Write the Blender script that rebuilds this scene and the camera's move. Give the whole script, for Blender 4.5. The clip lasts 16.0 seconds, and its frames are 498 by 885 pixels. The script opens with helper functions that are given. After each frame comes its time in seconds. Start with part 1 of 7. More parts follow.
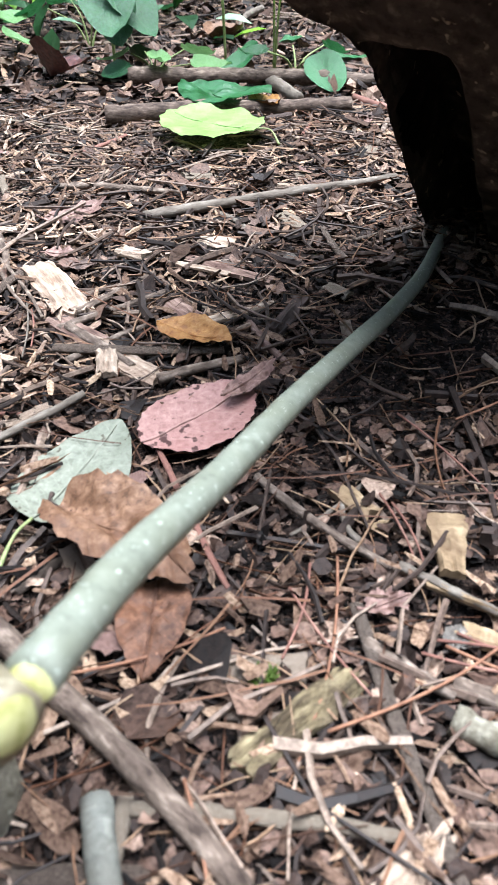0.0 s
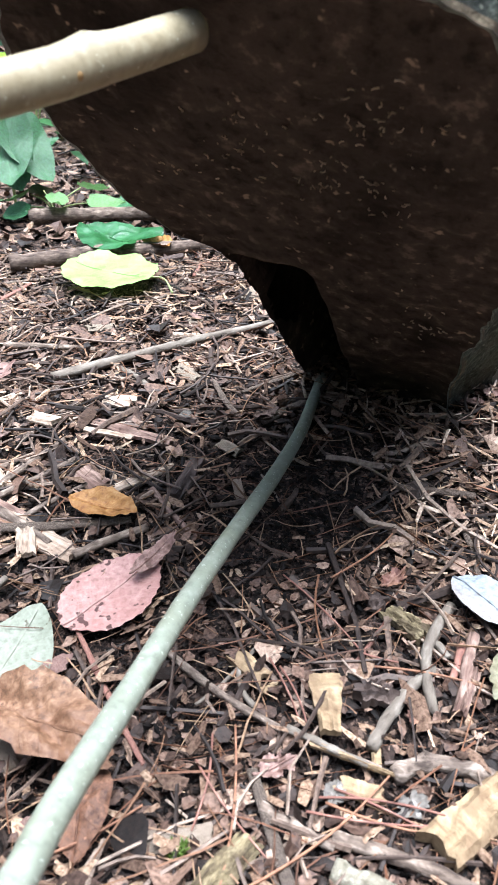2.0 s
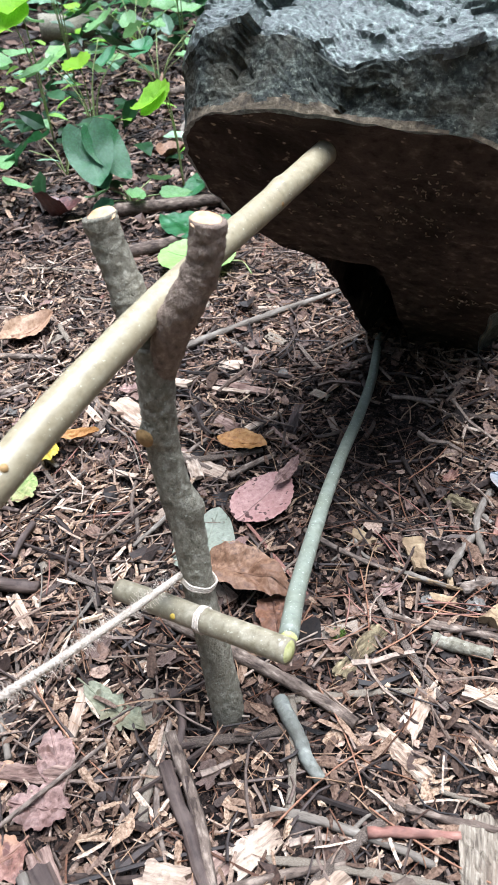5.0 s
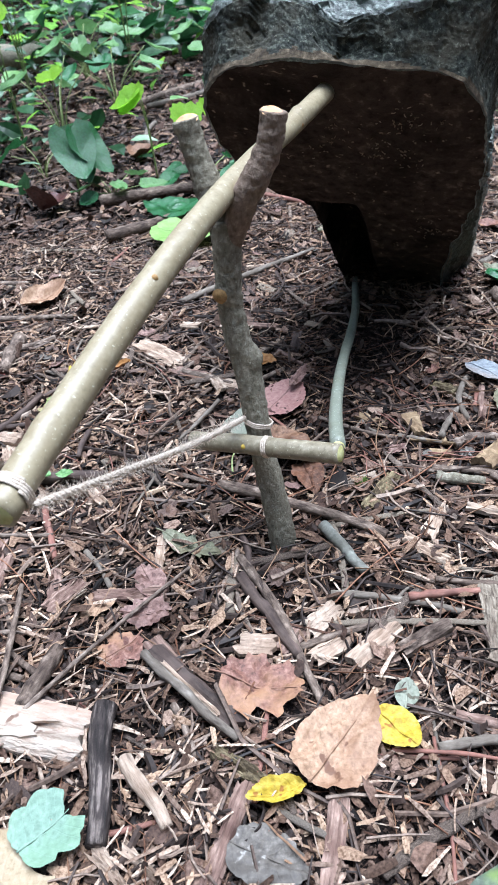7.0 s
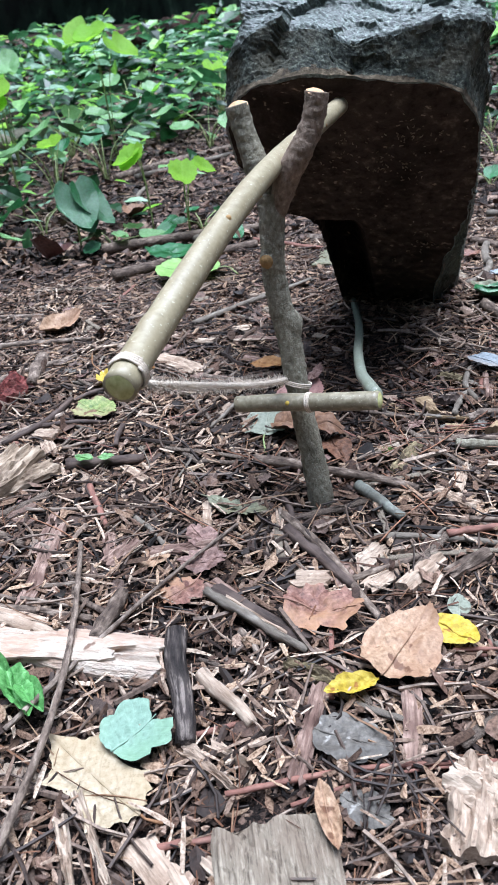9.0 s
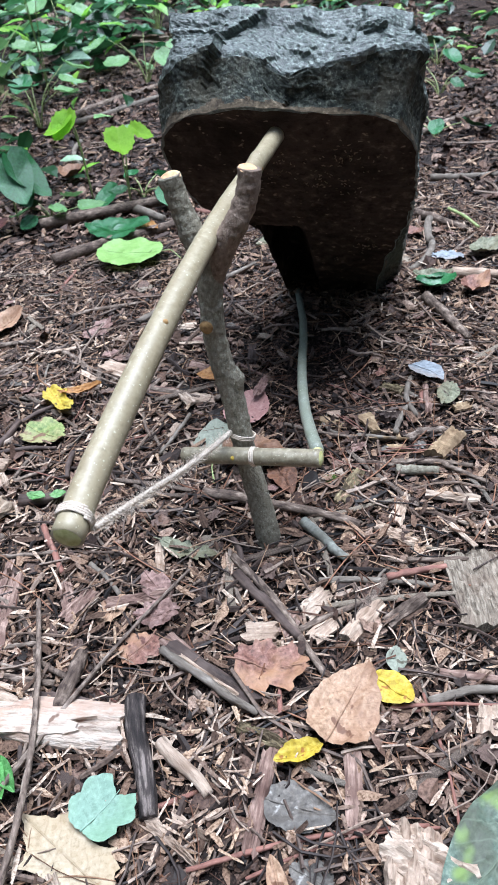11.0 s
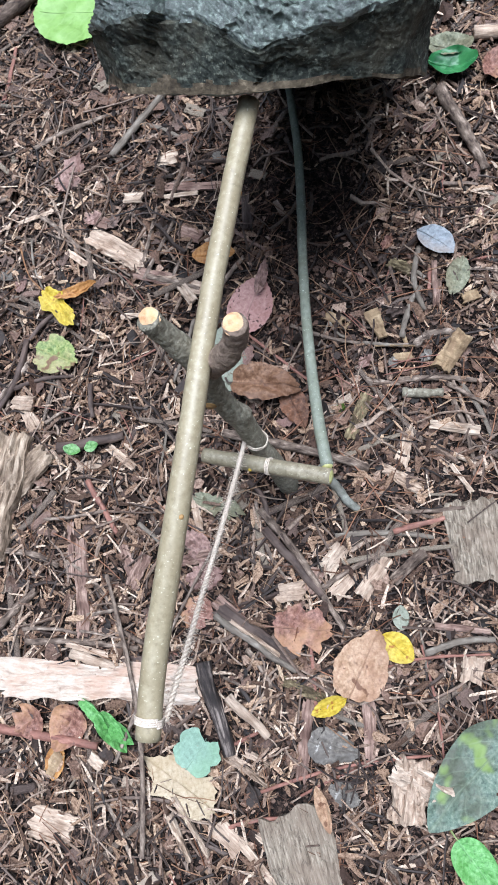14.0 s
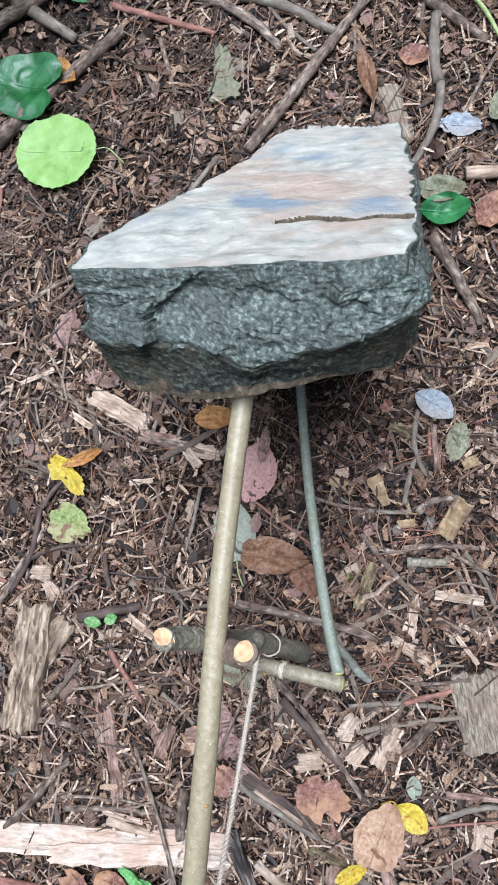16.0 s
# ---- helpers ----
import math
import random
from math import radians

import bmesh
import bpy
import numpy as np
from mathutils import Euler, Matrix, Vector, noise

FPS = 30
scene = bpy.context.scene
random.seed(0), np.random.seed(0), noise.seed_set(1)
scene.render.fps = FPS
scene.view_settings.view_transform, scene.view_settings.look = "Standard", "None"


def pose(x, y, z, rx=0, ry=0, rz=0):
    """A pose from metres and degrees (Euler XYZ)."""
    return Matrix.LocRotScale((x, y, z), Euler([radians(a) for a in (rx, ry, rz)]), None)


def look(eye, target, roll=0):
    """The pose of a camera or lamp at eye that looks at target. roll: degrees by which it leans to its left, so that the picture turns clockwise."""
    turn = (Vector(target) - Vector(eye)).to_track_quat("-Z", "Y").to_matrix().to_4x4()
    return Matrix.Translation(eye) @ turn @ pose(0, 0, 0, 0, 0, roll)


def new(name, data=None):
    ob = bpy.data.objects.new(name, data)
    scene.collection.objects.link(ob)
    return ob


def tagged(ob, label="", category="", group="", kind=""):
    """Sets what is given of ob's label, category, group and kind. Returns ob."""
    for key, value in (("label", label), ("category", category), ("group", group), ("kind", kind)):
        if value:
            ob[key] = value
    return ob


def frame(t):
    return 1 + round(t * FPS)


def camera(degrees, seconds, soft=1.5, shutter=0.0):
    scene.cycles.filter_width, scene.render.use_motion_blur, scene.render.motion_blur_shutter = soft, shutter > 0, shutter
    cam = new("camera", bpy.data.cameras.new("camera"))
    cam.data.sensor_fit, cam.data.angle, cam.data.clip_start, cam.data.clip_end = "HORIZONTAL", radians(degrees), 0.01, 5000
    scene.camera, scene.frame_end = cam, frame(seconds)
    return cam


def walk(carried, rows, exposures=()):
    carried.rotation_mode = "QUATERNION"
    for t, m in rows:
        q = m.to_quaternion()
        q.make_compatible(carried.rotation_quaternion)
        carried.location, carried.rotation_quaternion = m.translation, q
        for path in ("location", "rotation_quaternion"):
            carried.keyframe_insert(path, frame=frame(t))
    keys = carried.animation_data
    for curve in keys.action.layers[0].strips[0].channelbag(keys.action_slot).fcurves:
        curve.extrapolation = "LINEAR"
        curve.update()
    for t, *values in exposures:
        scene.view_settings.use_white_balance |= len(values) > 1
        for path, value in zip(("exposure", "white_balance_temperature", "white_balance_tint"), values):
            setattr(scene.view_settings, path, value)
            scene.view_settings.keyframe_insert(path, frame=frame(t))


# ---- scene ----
cam = camera(36.2, 16.0, soft=1.35)
cam.data.dof.use_dof, cam.data.dof.focus_distance, cam.data.dof.aperture_fstop = True, 0.52, 36.0
PATH = [
    (0, (-0.003, -0.01, 0.205), (0.009, 1.569, -1.022), -0.3),
    (0.5, (0.002, -0.013, 0.216), (0.109, 1.6, -0.961), 0.1),
    (1, (0.007, -0.014, 0.225), (0.177, 1.621, -0.914), 0.1),
    (1.5, (0.009, -0.02, 0.25), (0.21, 1.627, -0.867), -0.2),
    (2, (0.008, -0.022, 0.284), (0.235, 1.629, -0.823), -0.0),
    (2.5, (0.007, -0.017, 0.313), (0.25, 1.628, -0.798), 0.1),
    (3, (0.005, -0.028, 0.336), (0.238, 1.599, -0.803), -0.7),
    (3.5, (-0.017, -0.059, 0.35), (0.2, 1.541, -0.83), -2.0),
    (4, (-0.042, -0.097, 0.374), (0.145, 1.493, -0.825), -3.9),
    (4.5, (-0.058, -0.128, 0.389), (0.118, 1.448, -0.829), -4.2),
    (5, (-0.074, -0.163, 0.398), (0.088, 1.404, -0.834), -5.0),
    (5.2, (-0.078, -0.175, 0.403), (0.059, 1.393, -0.831), -6.9),
    (7.3, (-0.198, -0.319, 0.385), (0.14, 1.278, -0.77), -6.2),
    (7.5, (-0.219, -0.332, 0.391), (0.133, 1.278, -0.742), -6.4),
    (8, (-0.247, -0.352, 0.378), (0.149, 1.291, -0.691), -6.4),
    (8.5, (-0.25, -0.364, 0.351), (0.173, 1.306, -0.664), -6.4),
    (9, (-0.25, -0.363, 0.338), (0.203, 1.31, -0.658), -5.9),
    (9.5, (-0.255, -0.366, 0.345), (0.218, 1.29, -0.673), -5.5),
    (10, (-0.235, -0.351, 0.37), (0.26, 1.254, -0.716), -5.1),
    (10.2, (-0.233, -0.346, 0.386), (0.274, 1.242, -0.718), -5.0),
    (12.3, (-0.181, -0.25, 0.522), (0.178, 1.005, -0.993), -11.0),
    (12.5, (-0.175, -0.229, 0.543), (0.146, 0.96, -1.033), -12.1),
    (13, (-0.14, -0.17, 0.589), (0.058, 0.827, -1.134), -16.5),
    (13.5, (-0.101, -0.114, 0.635), (-0.041, 0.684, -1.199), -24.0),
    (14, (-0.065, -0.074, 0.677), (-0.128, 0.544, -1.224), -34.6),
    (14.5, (-0.029, -0.016, 0.678), (-0.181, 0.472, -1.256), -46.9),
    (15, (0.002, 0.043, 0.71), (-0.194, 0.467, -1.235), -55.0),
    (15.5, (0.026, 0.086, 0.735), (-0.174, 0.506, -1.21), -56.3),
    (16, (0.057, 0.117, 0.745), (-0.126, 0.581, -1.191), -53.1),
]
walk(cam, [(t, look(eye, target, roll)) for t, eye, target, roll in PATH],
     exposures=[(t, stops, kelvin, 9) for t, stops, kelvin in (
         (0, 2.25, 5800), (1, 2.52, 5800), (2, 2.6, 5750), (3.5, 2.48, 5750), (4.5, 2.16, 5650), (5.2, 2.04, 5650), (7.5, 1.74, 5400), (10.2, 1.68, 5400), (12.5, 1.55, 5550), (16, 1.35, 5600))])

# ---- light: an overcast sky over a small clearing ----
world = bpy.data.worlds.new("overcast_sky")
scene.world = world
world.use_nodes = True
wn, wl = world.node_tree.nodes, world.node_tree.links
sky = wn.new("ShaderNodeTexSky")
sky.sky_type, sky.sun_disc = "NISHITA", False
sky.sun_elevation, sky.sun_rotation = radians(72), radians(42)
sky.air_density, sky.dust_density, sky.ozone_density = 1.0, 1.6, 1.1
veil = wn.new("ShaderNodeHueSaturation")  # thin cloud takes most of the blue out
veil.inputs["Saturation"].default_value = 0.5
wl.new(sky.outputs["Color"], veil.inputs["Color"])
wl.new(veil.outputs["Color"], wn["Background"].inputs["Color"])
wn["Background"].inputs["Strength"].default_value = 0.095

sun_data = bpy.data.lights.new("sun", "SUN")
sun_data.energy, sun_data.angle, sun_data.color = 2.35, radians(40), (1.0, 0.985, 0.965)
sun = new("sun", sun_data)
sun.matrix_world = look((0.5, 0.25, 5.0), (0, 0, 0))

# ---- materials ----
def srgb(r, g, b):
    """Linear colour from 0-255 values."""
    out = []
    for v in (r, g, b):
        v /= 255
        out.append(v / 12.92 if v <= 0.04045 else ((v + 0.055) / 1.055) ** 2.4)
    return (*out, 1.0)


def ramp_node(nt, stops, smooth=True):
    node = nt.nodes.new("ShaderNodeValToRGB")
    cr = node.color_ramp
    cr.interpolation = "EASE" if smooth else "LINEAR"
    while len(cr.elements) < len(stops):
        cr.elements.new(0.5)
    for el, (pos, col) in zip(cr.elements, stops):
        el.position, el.color = pos, col
    return node


def surface(name, stops, scale=60, stretch=(1, 1, 1), rough=0.8, bump=0.3, bump_scale=None, bump_dist=0.001, dirt=None, dirt_scale=None,
            dirt_amount=0.5, spots=None, random_tint=None, veins=None, translucent=0.0, gloss=0.3, coat=0.0, edge_light=None):
    """A procedural material: noise through a colour ramp, a second larger noise of dirt, small spots, a tint for each piece and leaf veins."""
    m = bpy.data.materials.new(name)
    m.use_nodes = True
    nt = m.node_tree
    n, l = nt.nodes, nt.links
    bsdf = n["Principled BSDF"]
    coord = n.new("ShaderNodeTexCoord")
    mapping = n.new("ShaderNodeMapping")
    mapping.inputs["Scale"].default_value = stretch
    l.new(coord.outputs["Object"], mapping.inputs["Vector"])

    def noise_node(s, detail=6.0, rough_n=0.6, raw=False):
        node = n.new("ShaderNodeTexNoise")
        node.inputs["Scale"].default_value = s
        node.inputs["Detail"].default_value = detail
        node.inputs["Roughness"].default_value = rough_n
        l.new(coord.outputs["Object"] if raw else mapping.outputs["Vector"], node.inputs["Vector"])
        return node

    def mixed(a, b, fac, kind="MIX"):
        node = n.new("ShaderNodeMix")
        node.data_type, node.blend_type = "RGBA", kind
        for value, socket in ((a, node.inputs[6]), (b, node.inputs[7]), (fac, node.inputs[0])):
            if isinstance(value, (tuple, float, int)):
                socket.default_value = value
            else:
                l.new(value, socket)
        return node.outputs[2]

    def calc(op, a, b=0.0, c=0.0):
        node = n.new("ShaderNodeMath")
        node.operation = op
        for value, socket in zip((a, b, c), node.inputs):
            if isinstance(value, (float, int)):
                socket.default_value = value
            else:
                l.new(value, socket)
        return node.outputs[0]

    fine = noise_node(scale)
    ramp = ramp_node(nt, stops)
    l.new(fine.outputs["Fac"], ramp.inputs["Fac"])
    col = ramp.outputs["Color"]
    if dirt:
        big = noise_node(dirt_scale or scale * 0.15, 5.0, 0.65, raw=True)
        r2 = ramp_node(nt, [(0.42, (0, 0, 0, 1)), (0.66, (1, 1, 1, 1))])
        l.new(big.outputs["Fac"], r2.inputs["Fac"])
        col = mixed(col, dirt, calc("MULTIPLY", r2.outputs["Color"], dirt_amount))
    if random_tint:
        source = n.new("ShaderNodeNewGeometry").outputs["Random Per Island"] if random_tint[0] == "island" else n.new("ShaderNodeObjectInfo").outputs["Random"]
        r3 = ramp_node(nt, random_tint[1], smooth=False)
        l.new(source, r3.inputs["Fac"])
        col = mixed(col, r3.outputs["Color"], 1.0, "MULTIPLY")
    if spots:
        s_col, s_scale, s_low, s_high = spots
        sp = noise_node(s_scale, 2.0, 0.5, raw=True)
        r4 = ramp_node(nt, [(s_low, (0, 0, 0, 1)), (s_high, (1, 1, 1, 1))])
        l.new(sp.outputs["Fac"], r4.inputs["Fac"])
        col = mixed(col, s_col, r4.outputs["Color"])
    # pale highlights painted into the colour along sharp edges
    if edge_light:
        edges = ramp_node(nt, [(edge_light[1], (0, 0, 0, 1)), (edge_light[2], (1, 1, 1, 1))])
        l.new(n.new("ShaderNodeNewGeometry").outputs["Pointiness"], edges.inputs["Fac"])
        col = mixed(col, edge_light[0], calc("MULTIPLY", edges.outputs["Color"], 0.4))
    height = noise_node(bump_scale or scale * 1.7, 8.0, 0.65).outputs["Fac"]
    if veins:
        v_col, v_amount, v_count = veins
        uv = n.new("ShaderNodeUVMap")
        sep = n.new("ShaderNodeSeparateXYZ")
        l.new(uv.outputs["UV"], sep.inputs[0])
        across = calc("ABSOLUTE", sep.outputs["Y"])
        waver = calc("MULTIPLY", noise_node(55, 2.0, 0.5, raw=True).outputs["Fac"], 0.13)
        along = calc("ADD", calc("SUBTRACT", sep.outputs["X"], calc("MULTIPLY", across, 0.28)), waver)
        saw = calc("FRACT", calc("MULTIPLY", along, v_count))
        line = calc("SUBTRACT", 1.0, calc("MINIMUM", 1.0, calc("MULTIPLY", calc("ABSOLUTE", calc("SUBTRACT", saw, 0.5)), 12.0)))
        rib = calc("SUBTRACT", 1.0, calc("MINIMUM", 1.0, calc("MULTIPLY", across, 16.0)))
        both = calc("MAXIMUM", calc("MULTIPLY", line, 0.6), rib)
        col = mixed(col, v_col, calc("MULTIPLY", both, v_amount))
        height = calc("ADD", height, calc("MULTIPLY", both, 0.35))
    l.new(col, bsdf.inputs["Base Color"])
    rr = calc("MULTIPLY_ADD", fine.outputs["Fac"], 0.3, rough - 0.15)
    l.new(rr, bsdf.inputs["Roughness"])
    bsdf.inputs["Specular IOR Level"].default_value = gloss
    bsdf.inputs["Coat Weight"].default_value = coat
    bsdf.inputs["Coat Roughness"].default_value = 0.4
    if bump:
        bp = n.new("ShaderNodeBump")
        bp.inputs["Strength"].default_value = bump
        bp.inputs["Distance"].default_value = bump_dist
        l.new(height, bp.inputs["Height"])
        l.new(bp.outputs["Normal"], bsdf.inputs["Normal"])
    if translucent:
        tl = n.new("ShaderNodeBsdfTranslucent")
        l.new(col, tl.inputs["Color"])
        mx = n.new("ShaderNodeMixShader")
        mx.inputs[0].default_value = translucent
        l.new(bsdf.outputs[0], mx.inputs[1])
        l.new(tl.outputs[0], mx.inputs[2])
        l.new(mx.outputs[0], n["Material Output"].inputs["Surface"])
    return m


def soil_mat():
    """Crumbly brown woodland soil: crumbs of several browns, with relief."""
    m = bpy.data.materials.new("soil")
    m.use_nodes = True
    n, l = m.node_tree.nodes, m.node_tree.links
    bsdf = n["Principled BSDF"]
    pos = n.new("ShaderNodeTexCoord").outputs["Object"]
    warp = n.new("ShaderNodeTexNoise")
    warp.inputs["Scale"].default_value, warp.inputs["Detail"].default_value = 260, 4
    l.new(pos, warp.inputs["Vector"])
    bent = n.new("ShaderNodeMix")
    bent.data_type, bent.blend_type = "RGBA", "LINEAR_LIGHT"
    bent.inputs[0].default_value = 0.0022
    l.new(pos, bent.inputs[6])
    l.new(warp.outputs["Color"], bent.inputs[7])
    cols, height = [], None
    for scale, weight in ((330, 1.0), (900, 0.45)):
        cell = n.new("ShaderNodeTexVoronoi")
        cell.inputs["Scale"].default_value = scale
        l.new(bent.outputs[2], cell.inputs["Vector"])
        part_h = n.new("ShaderNodeMath")
        part_h.operation = "MULTIPLY"
        part_h.inputs[1].default_value = -weight
        l.new(cell.outputs["Distance"], part_h.inputs[0])
        if height is None:
            height = part_h.outputs[0]
        else:
            both = n.new("ShaderNodeMath")
            l.new(height, both.inputs[0])
            l.new(part_h.outputs[0], both.inputs[1])
            height = both.outputs[0]
        grey = n.new("ShaderNodeSeparateColor")
        l.new(cell.outputs["Color"], grey.inputs[0])
        ramp = ramp_node(m.node_tree, [(0.0, srgb(12, 9, 8)), (0.45, srgb(26, 20, 17)), (0.75, srgb(48, 37, 32)), (0.93, srgb(96, 77, 67)), (1.0, srgb(140, 116, 102))])
        l.new(grey.outputs[0], ramp.inputs["Fac"])
        cols.append(ramp.outputs["Color"])
    mix = n.new("ShaderNodeMix")
    mix.data_type = "RGBA"
    mix.inputs[0].default_value = 0.5
    l.new(cols[0], mix.inputs[6])
    l.new(cols[1], mix.inputs[7])
    l.new(mix.outputs[2], bsdf.inputs["Base Color"])
    bsdf.inputs["Roughness"].default_value, bsdf.inputs["Specular IOR Level"].default_value = 0.9, 0.2
    bp = n.new("ShaderNodeBump")
    bp.inputs["Strength"].default_value, bp.inputs["Distance"].default_value = 1.0, 0.0022
    l.new(height, bp.inputs["Height"])
    l.new(bp.outputs["Normal"], bsdf.inputs["Normal"])
    return m


SOIL = soil_mat()
BARK_GREY = surface("grey_green_bark", [(0.3, srgb(98, 92, 78)), (0.5, srgb(132, 126, 110)), (0.7, srgb(166, 161, 145))], 300, (1, 1, 0.8), rough=0.8, bump=0.9, bump_dist=0.002,
                    dirt=srgb(92, 82, 66), dirt_scale=60, dirt_amount=0.28, spots=(srgb(160, 158, 142), 420, 0.64, 0.72))
BARK_BROWN = surface("brown_bark", [(0.3, srgb(98, 84, 72)), (0.5, srgb(134, 116, 102)), (0.72, srgb(168, 152, 136))], 300, (1, 1, 0.8), rough=0.8, bump=0.9, bump_dist=0.002,
                     dirt=srgb(92, 76, 64), dirt_scale=60, dirt_amount=0.3)
POLE = surface("smooth_olive_bark", [(0.3, srgb(132, 121, 96)), (0.5, srgb(149, 138, 112)), (0.7, srgb(164, 154, 129))], 260, (1, 1, 1), rough=0.45, bump=0.2,
               dirt=srgb(128, 114, 88), dirt_scale=46, dirt_amount=0.35, spots=(srgb(196, 190, 168), 620, 0.68, 0.72), gloss=0.5)
TOGGLE = surface("toggle_bark", [(0.3, srgb(112, 103, 84)), (0.5, srgb(138, 129, 108)), (0.7, srgb(164, 156, 136))], 240, rough=0.42, bump=0.25,
                 dirt=srgb(104, 96, 74), dirt_scale=50, dirt_amount=0.4, spots=(srgb(186, 184, 164), 700, 0.68, 0.72), gloss=0.5)
ROD = surface("pale_green_bark", [(0.3, srgb(104, 108, 96)), (0.5, srgb(122, 127, 114)), (0.7, srgb(140, 145, 133))], 240, rough=0.5, bump=0.2,
              dirt=srgb(104, 106, 86), dirt_scale=60, dirt_amount=0.4, spots=(srgb(184, 192, 178), 700, 0.67, 0.71), gloss=0.5)
CUT = surface("fresh_cut_wood", [(0.3, srgb(172, 130, 94)), (0.55, srgb(202, 166, 130)), (0.75, srgb(216, 190, 160))], 260, rough=0.7, bump=0.3,
              dirt=srgb(206, 156, 104), dirt_scale=160, dirt_amount=0.5)
CUT_GREEN = surface("green_cut_wood", [(0.3, srgb(168, 166, 104)), (0.55, srgb(198, 196, 138)), (0.75, srgb(214, 212, 164))], 260, rough=0.7, bump=0.3)
SCAR = surface("healed_scar", [(0.3, srgb(112, 84, 50)), (0.6, srgb(156, 124, 80))], 300, rough=0.7)
YELLOW_SPOT = surface("yellow_nick", [(0.3, srgb(150, 124, 44)), (0.6, srgb(186, 160, 70))], 300, rough=0.7)
CORD = surface("jute", [(0.3, srgb(168, 152, 136)), (0.5, srgb(206, 192, 176)), (0.7, srgb(228, 216, 202))], 900, rough=0.95, bump=0.5, gloss=0.1)
STONE_UNDER = surface("soil_stained_stone", [(0.3, srgb(42, 36, 33)), (0.52, srgb(70, 61, 56)), (0.74, srgb(116, 102, 93))], 90, rough=0.95, bump=0.7, bump_scale=150,
                      bump_dist=0.0025, dirt=srgb(28, 23, 21), dirt_scale=11, dirt_amount=0.85, spots=(srgb(140, 122, 106), 130, 0.66, 0.74), gloss=0.1)
STONE_EDGE = surface("broken_dark_stone", [(0.34, srgb(36, 43, 39)), (0.5, srgb(78, 88, 81)), (0.66, srgb(140, 152, 142))], 300, rough=0.46, gloss=1.0, coat=0.22, edge_light=(srgb(142, 152, 145), 0.55, 0.66), bump=1.0, bump_scale=320,
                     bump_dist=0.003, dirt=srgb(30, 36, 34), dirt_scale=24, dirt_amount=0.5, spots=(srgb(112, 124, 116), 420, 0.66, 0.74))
# lower band: its shade is put into darker stone colours, with tan soil mottles
STONE_SHADED = surface("shaded_soiled_stone", [(0.34, srgb(26, 30, 27)), (0.5, srgb(52, 56, 50)), (0.66, srgb(98, 102, 92))], 280, rough=0.85, gloss=0.3, bump=1.0, bump_scale=300,
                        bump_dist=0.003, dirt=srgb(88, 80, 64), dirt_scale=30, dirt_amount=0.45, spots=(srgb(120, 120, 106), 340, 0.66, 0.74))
STONE_LIP = surface("lichen_tan_lip", [(0.34, srgb(50, 43, 34)), (0.5, srgb(84, 74, 60)), (0.66, srgb(124, 112, 93))], 180, rough=0.95, bump=1.0, bump_scale=260,
                    bump_dist=0.002, dirt=srgb(76, 66, 54), dirt_scale=30, dirt_amount=0.7)
STONE_TOP = surface("weathered_pale_stone", [(0.3, srgb(140, 141, 136)), (0.5, srgb(170, 170, 162)), (0.7, srgb(196, 193, 183))], 60, (1, 1, 1), rough=0.7, bump=0.5,
                    bump_scale=180, bump_dist=0.002, dirt=srgb(168, 146, 130), dirt_scale=9, dirt_amount=0.75, spots=(srgb(126, 138, 148), 13, 0.54, 0.72))

GRAIN = (0.12, 1, 1)
CHIP_PALE = surface("pale_split_wood", [(0.34, srgb(126, 111, 97)), (0.48, srgb(172, 155, 138)), (0.66, srgb(202, 187, 169))], 420, GRAIN, rough=0.85, bump=0.9,
                    dirt=srgb(128, 106, 88), dirt_scale=60, dirt_amount=0.5, random_tint=("object", [(0, (0.8, 0.76, 0.74, 1)), (0.5, (1, 0.95, 0.92, 1)), (1, (1, 1, 1, 1))]))
CHIP_CREAM = surface("cream_split_wood", [(0.34, srgb(112, 93, 70)), (0.5, srgb(146, 125, 97)), (0.68, srgb(172, 151, 121))], 200, (1, 0.16, 1), rough=0.85, bump=0.5,
                     dirt=srgb(104, 82, 62), dirt_scale=90, dirt_amount=0.6)
CHIP_OLIVE = surface("decayed_olive_wood", [(0.34, srgb(84, 74, 56)), (0.48, srgb(124, 111, 84)), (0.66, srgb(164, 150, 118))], 300, (0.3, 1, 1), rough=0.9, bump=1.0, bump_dist=0.002,
                     dirt=srgb(64, 52, 40), dirt_scale=90, dirt_amount=0.8)
CHIP_PINK = surface("pinkish_wood", [(0.34, srgb(86, 68, 60)), (0.47, srgb(136, 112, 100)), (0.64, srgb(172, 148, 134))], 420, GRAIN, rough=0.85, bump=0.9,
                    dirt=srgb(92, 68, 60), dirt_scale=60, dirt_amount=0.6, random_tint=("object", [(0, (0.75, 0.72, 0.72, 1)), (1, (1, 1, 1, 1))]))
WOOD_GREY = surface("weathered_grey_wood", [(0.36, srgb(84, 74, 64)), (0.48, srgb(124, 113, 99)), (0.66, srgb(158, 147, 131))], 600, (0.1, 1, 1), rough=0.9, bump=0.6,
                    bump_dist=0.002, dirt=srgb(120, 104, 90), dirt_scale=40)
WOOD_DARK = surface("damp_dark_wood", [(0.3, srgb(42, 34, 31)), (0.5, srgb(68, 56, 51)), (0.7, srgb(100, 84, 76))], 200, GRAIN, rough=0.75, bump=0.7,
                    dirt=srgb(110, 96, 88), dirt_scale=50, dirt_amount=0.4)
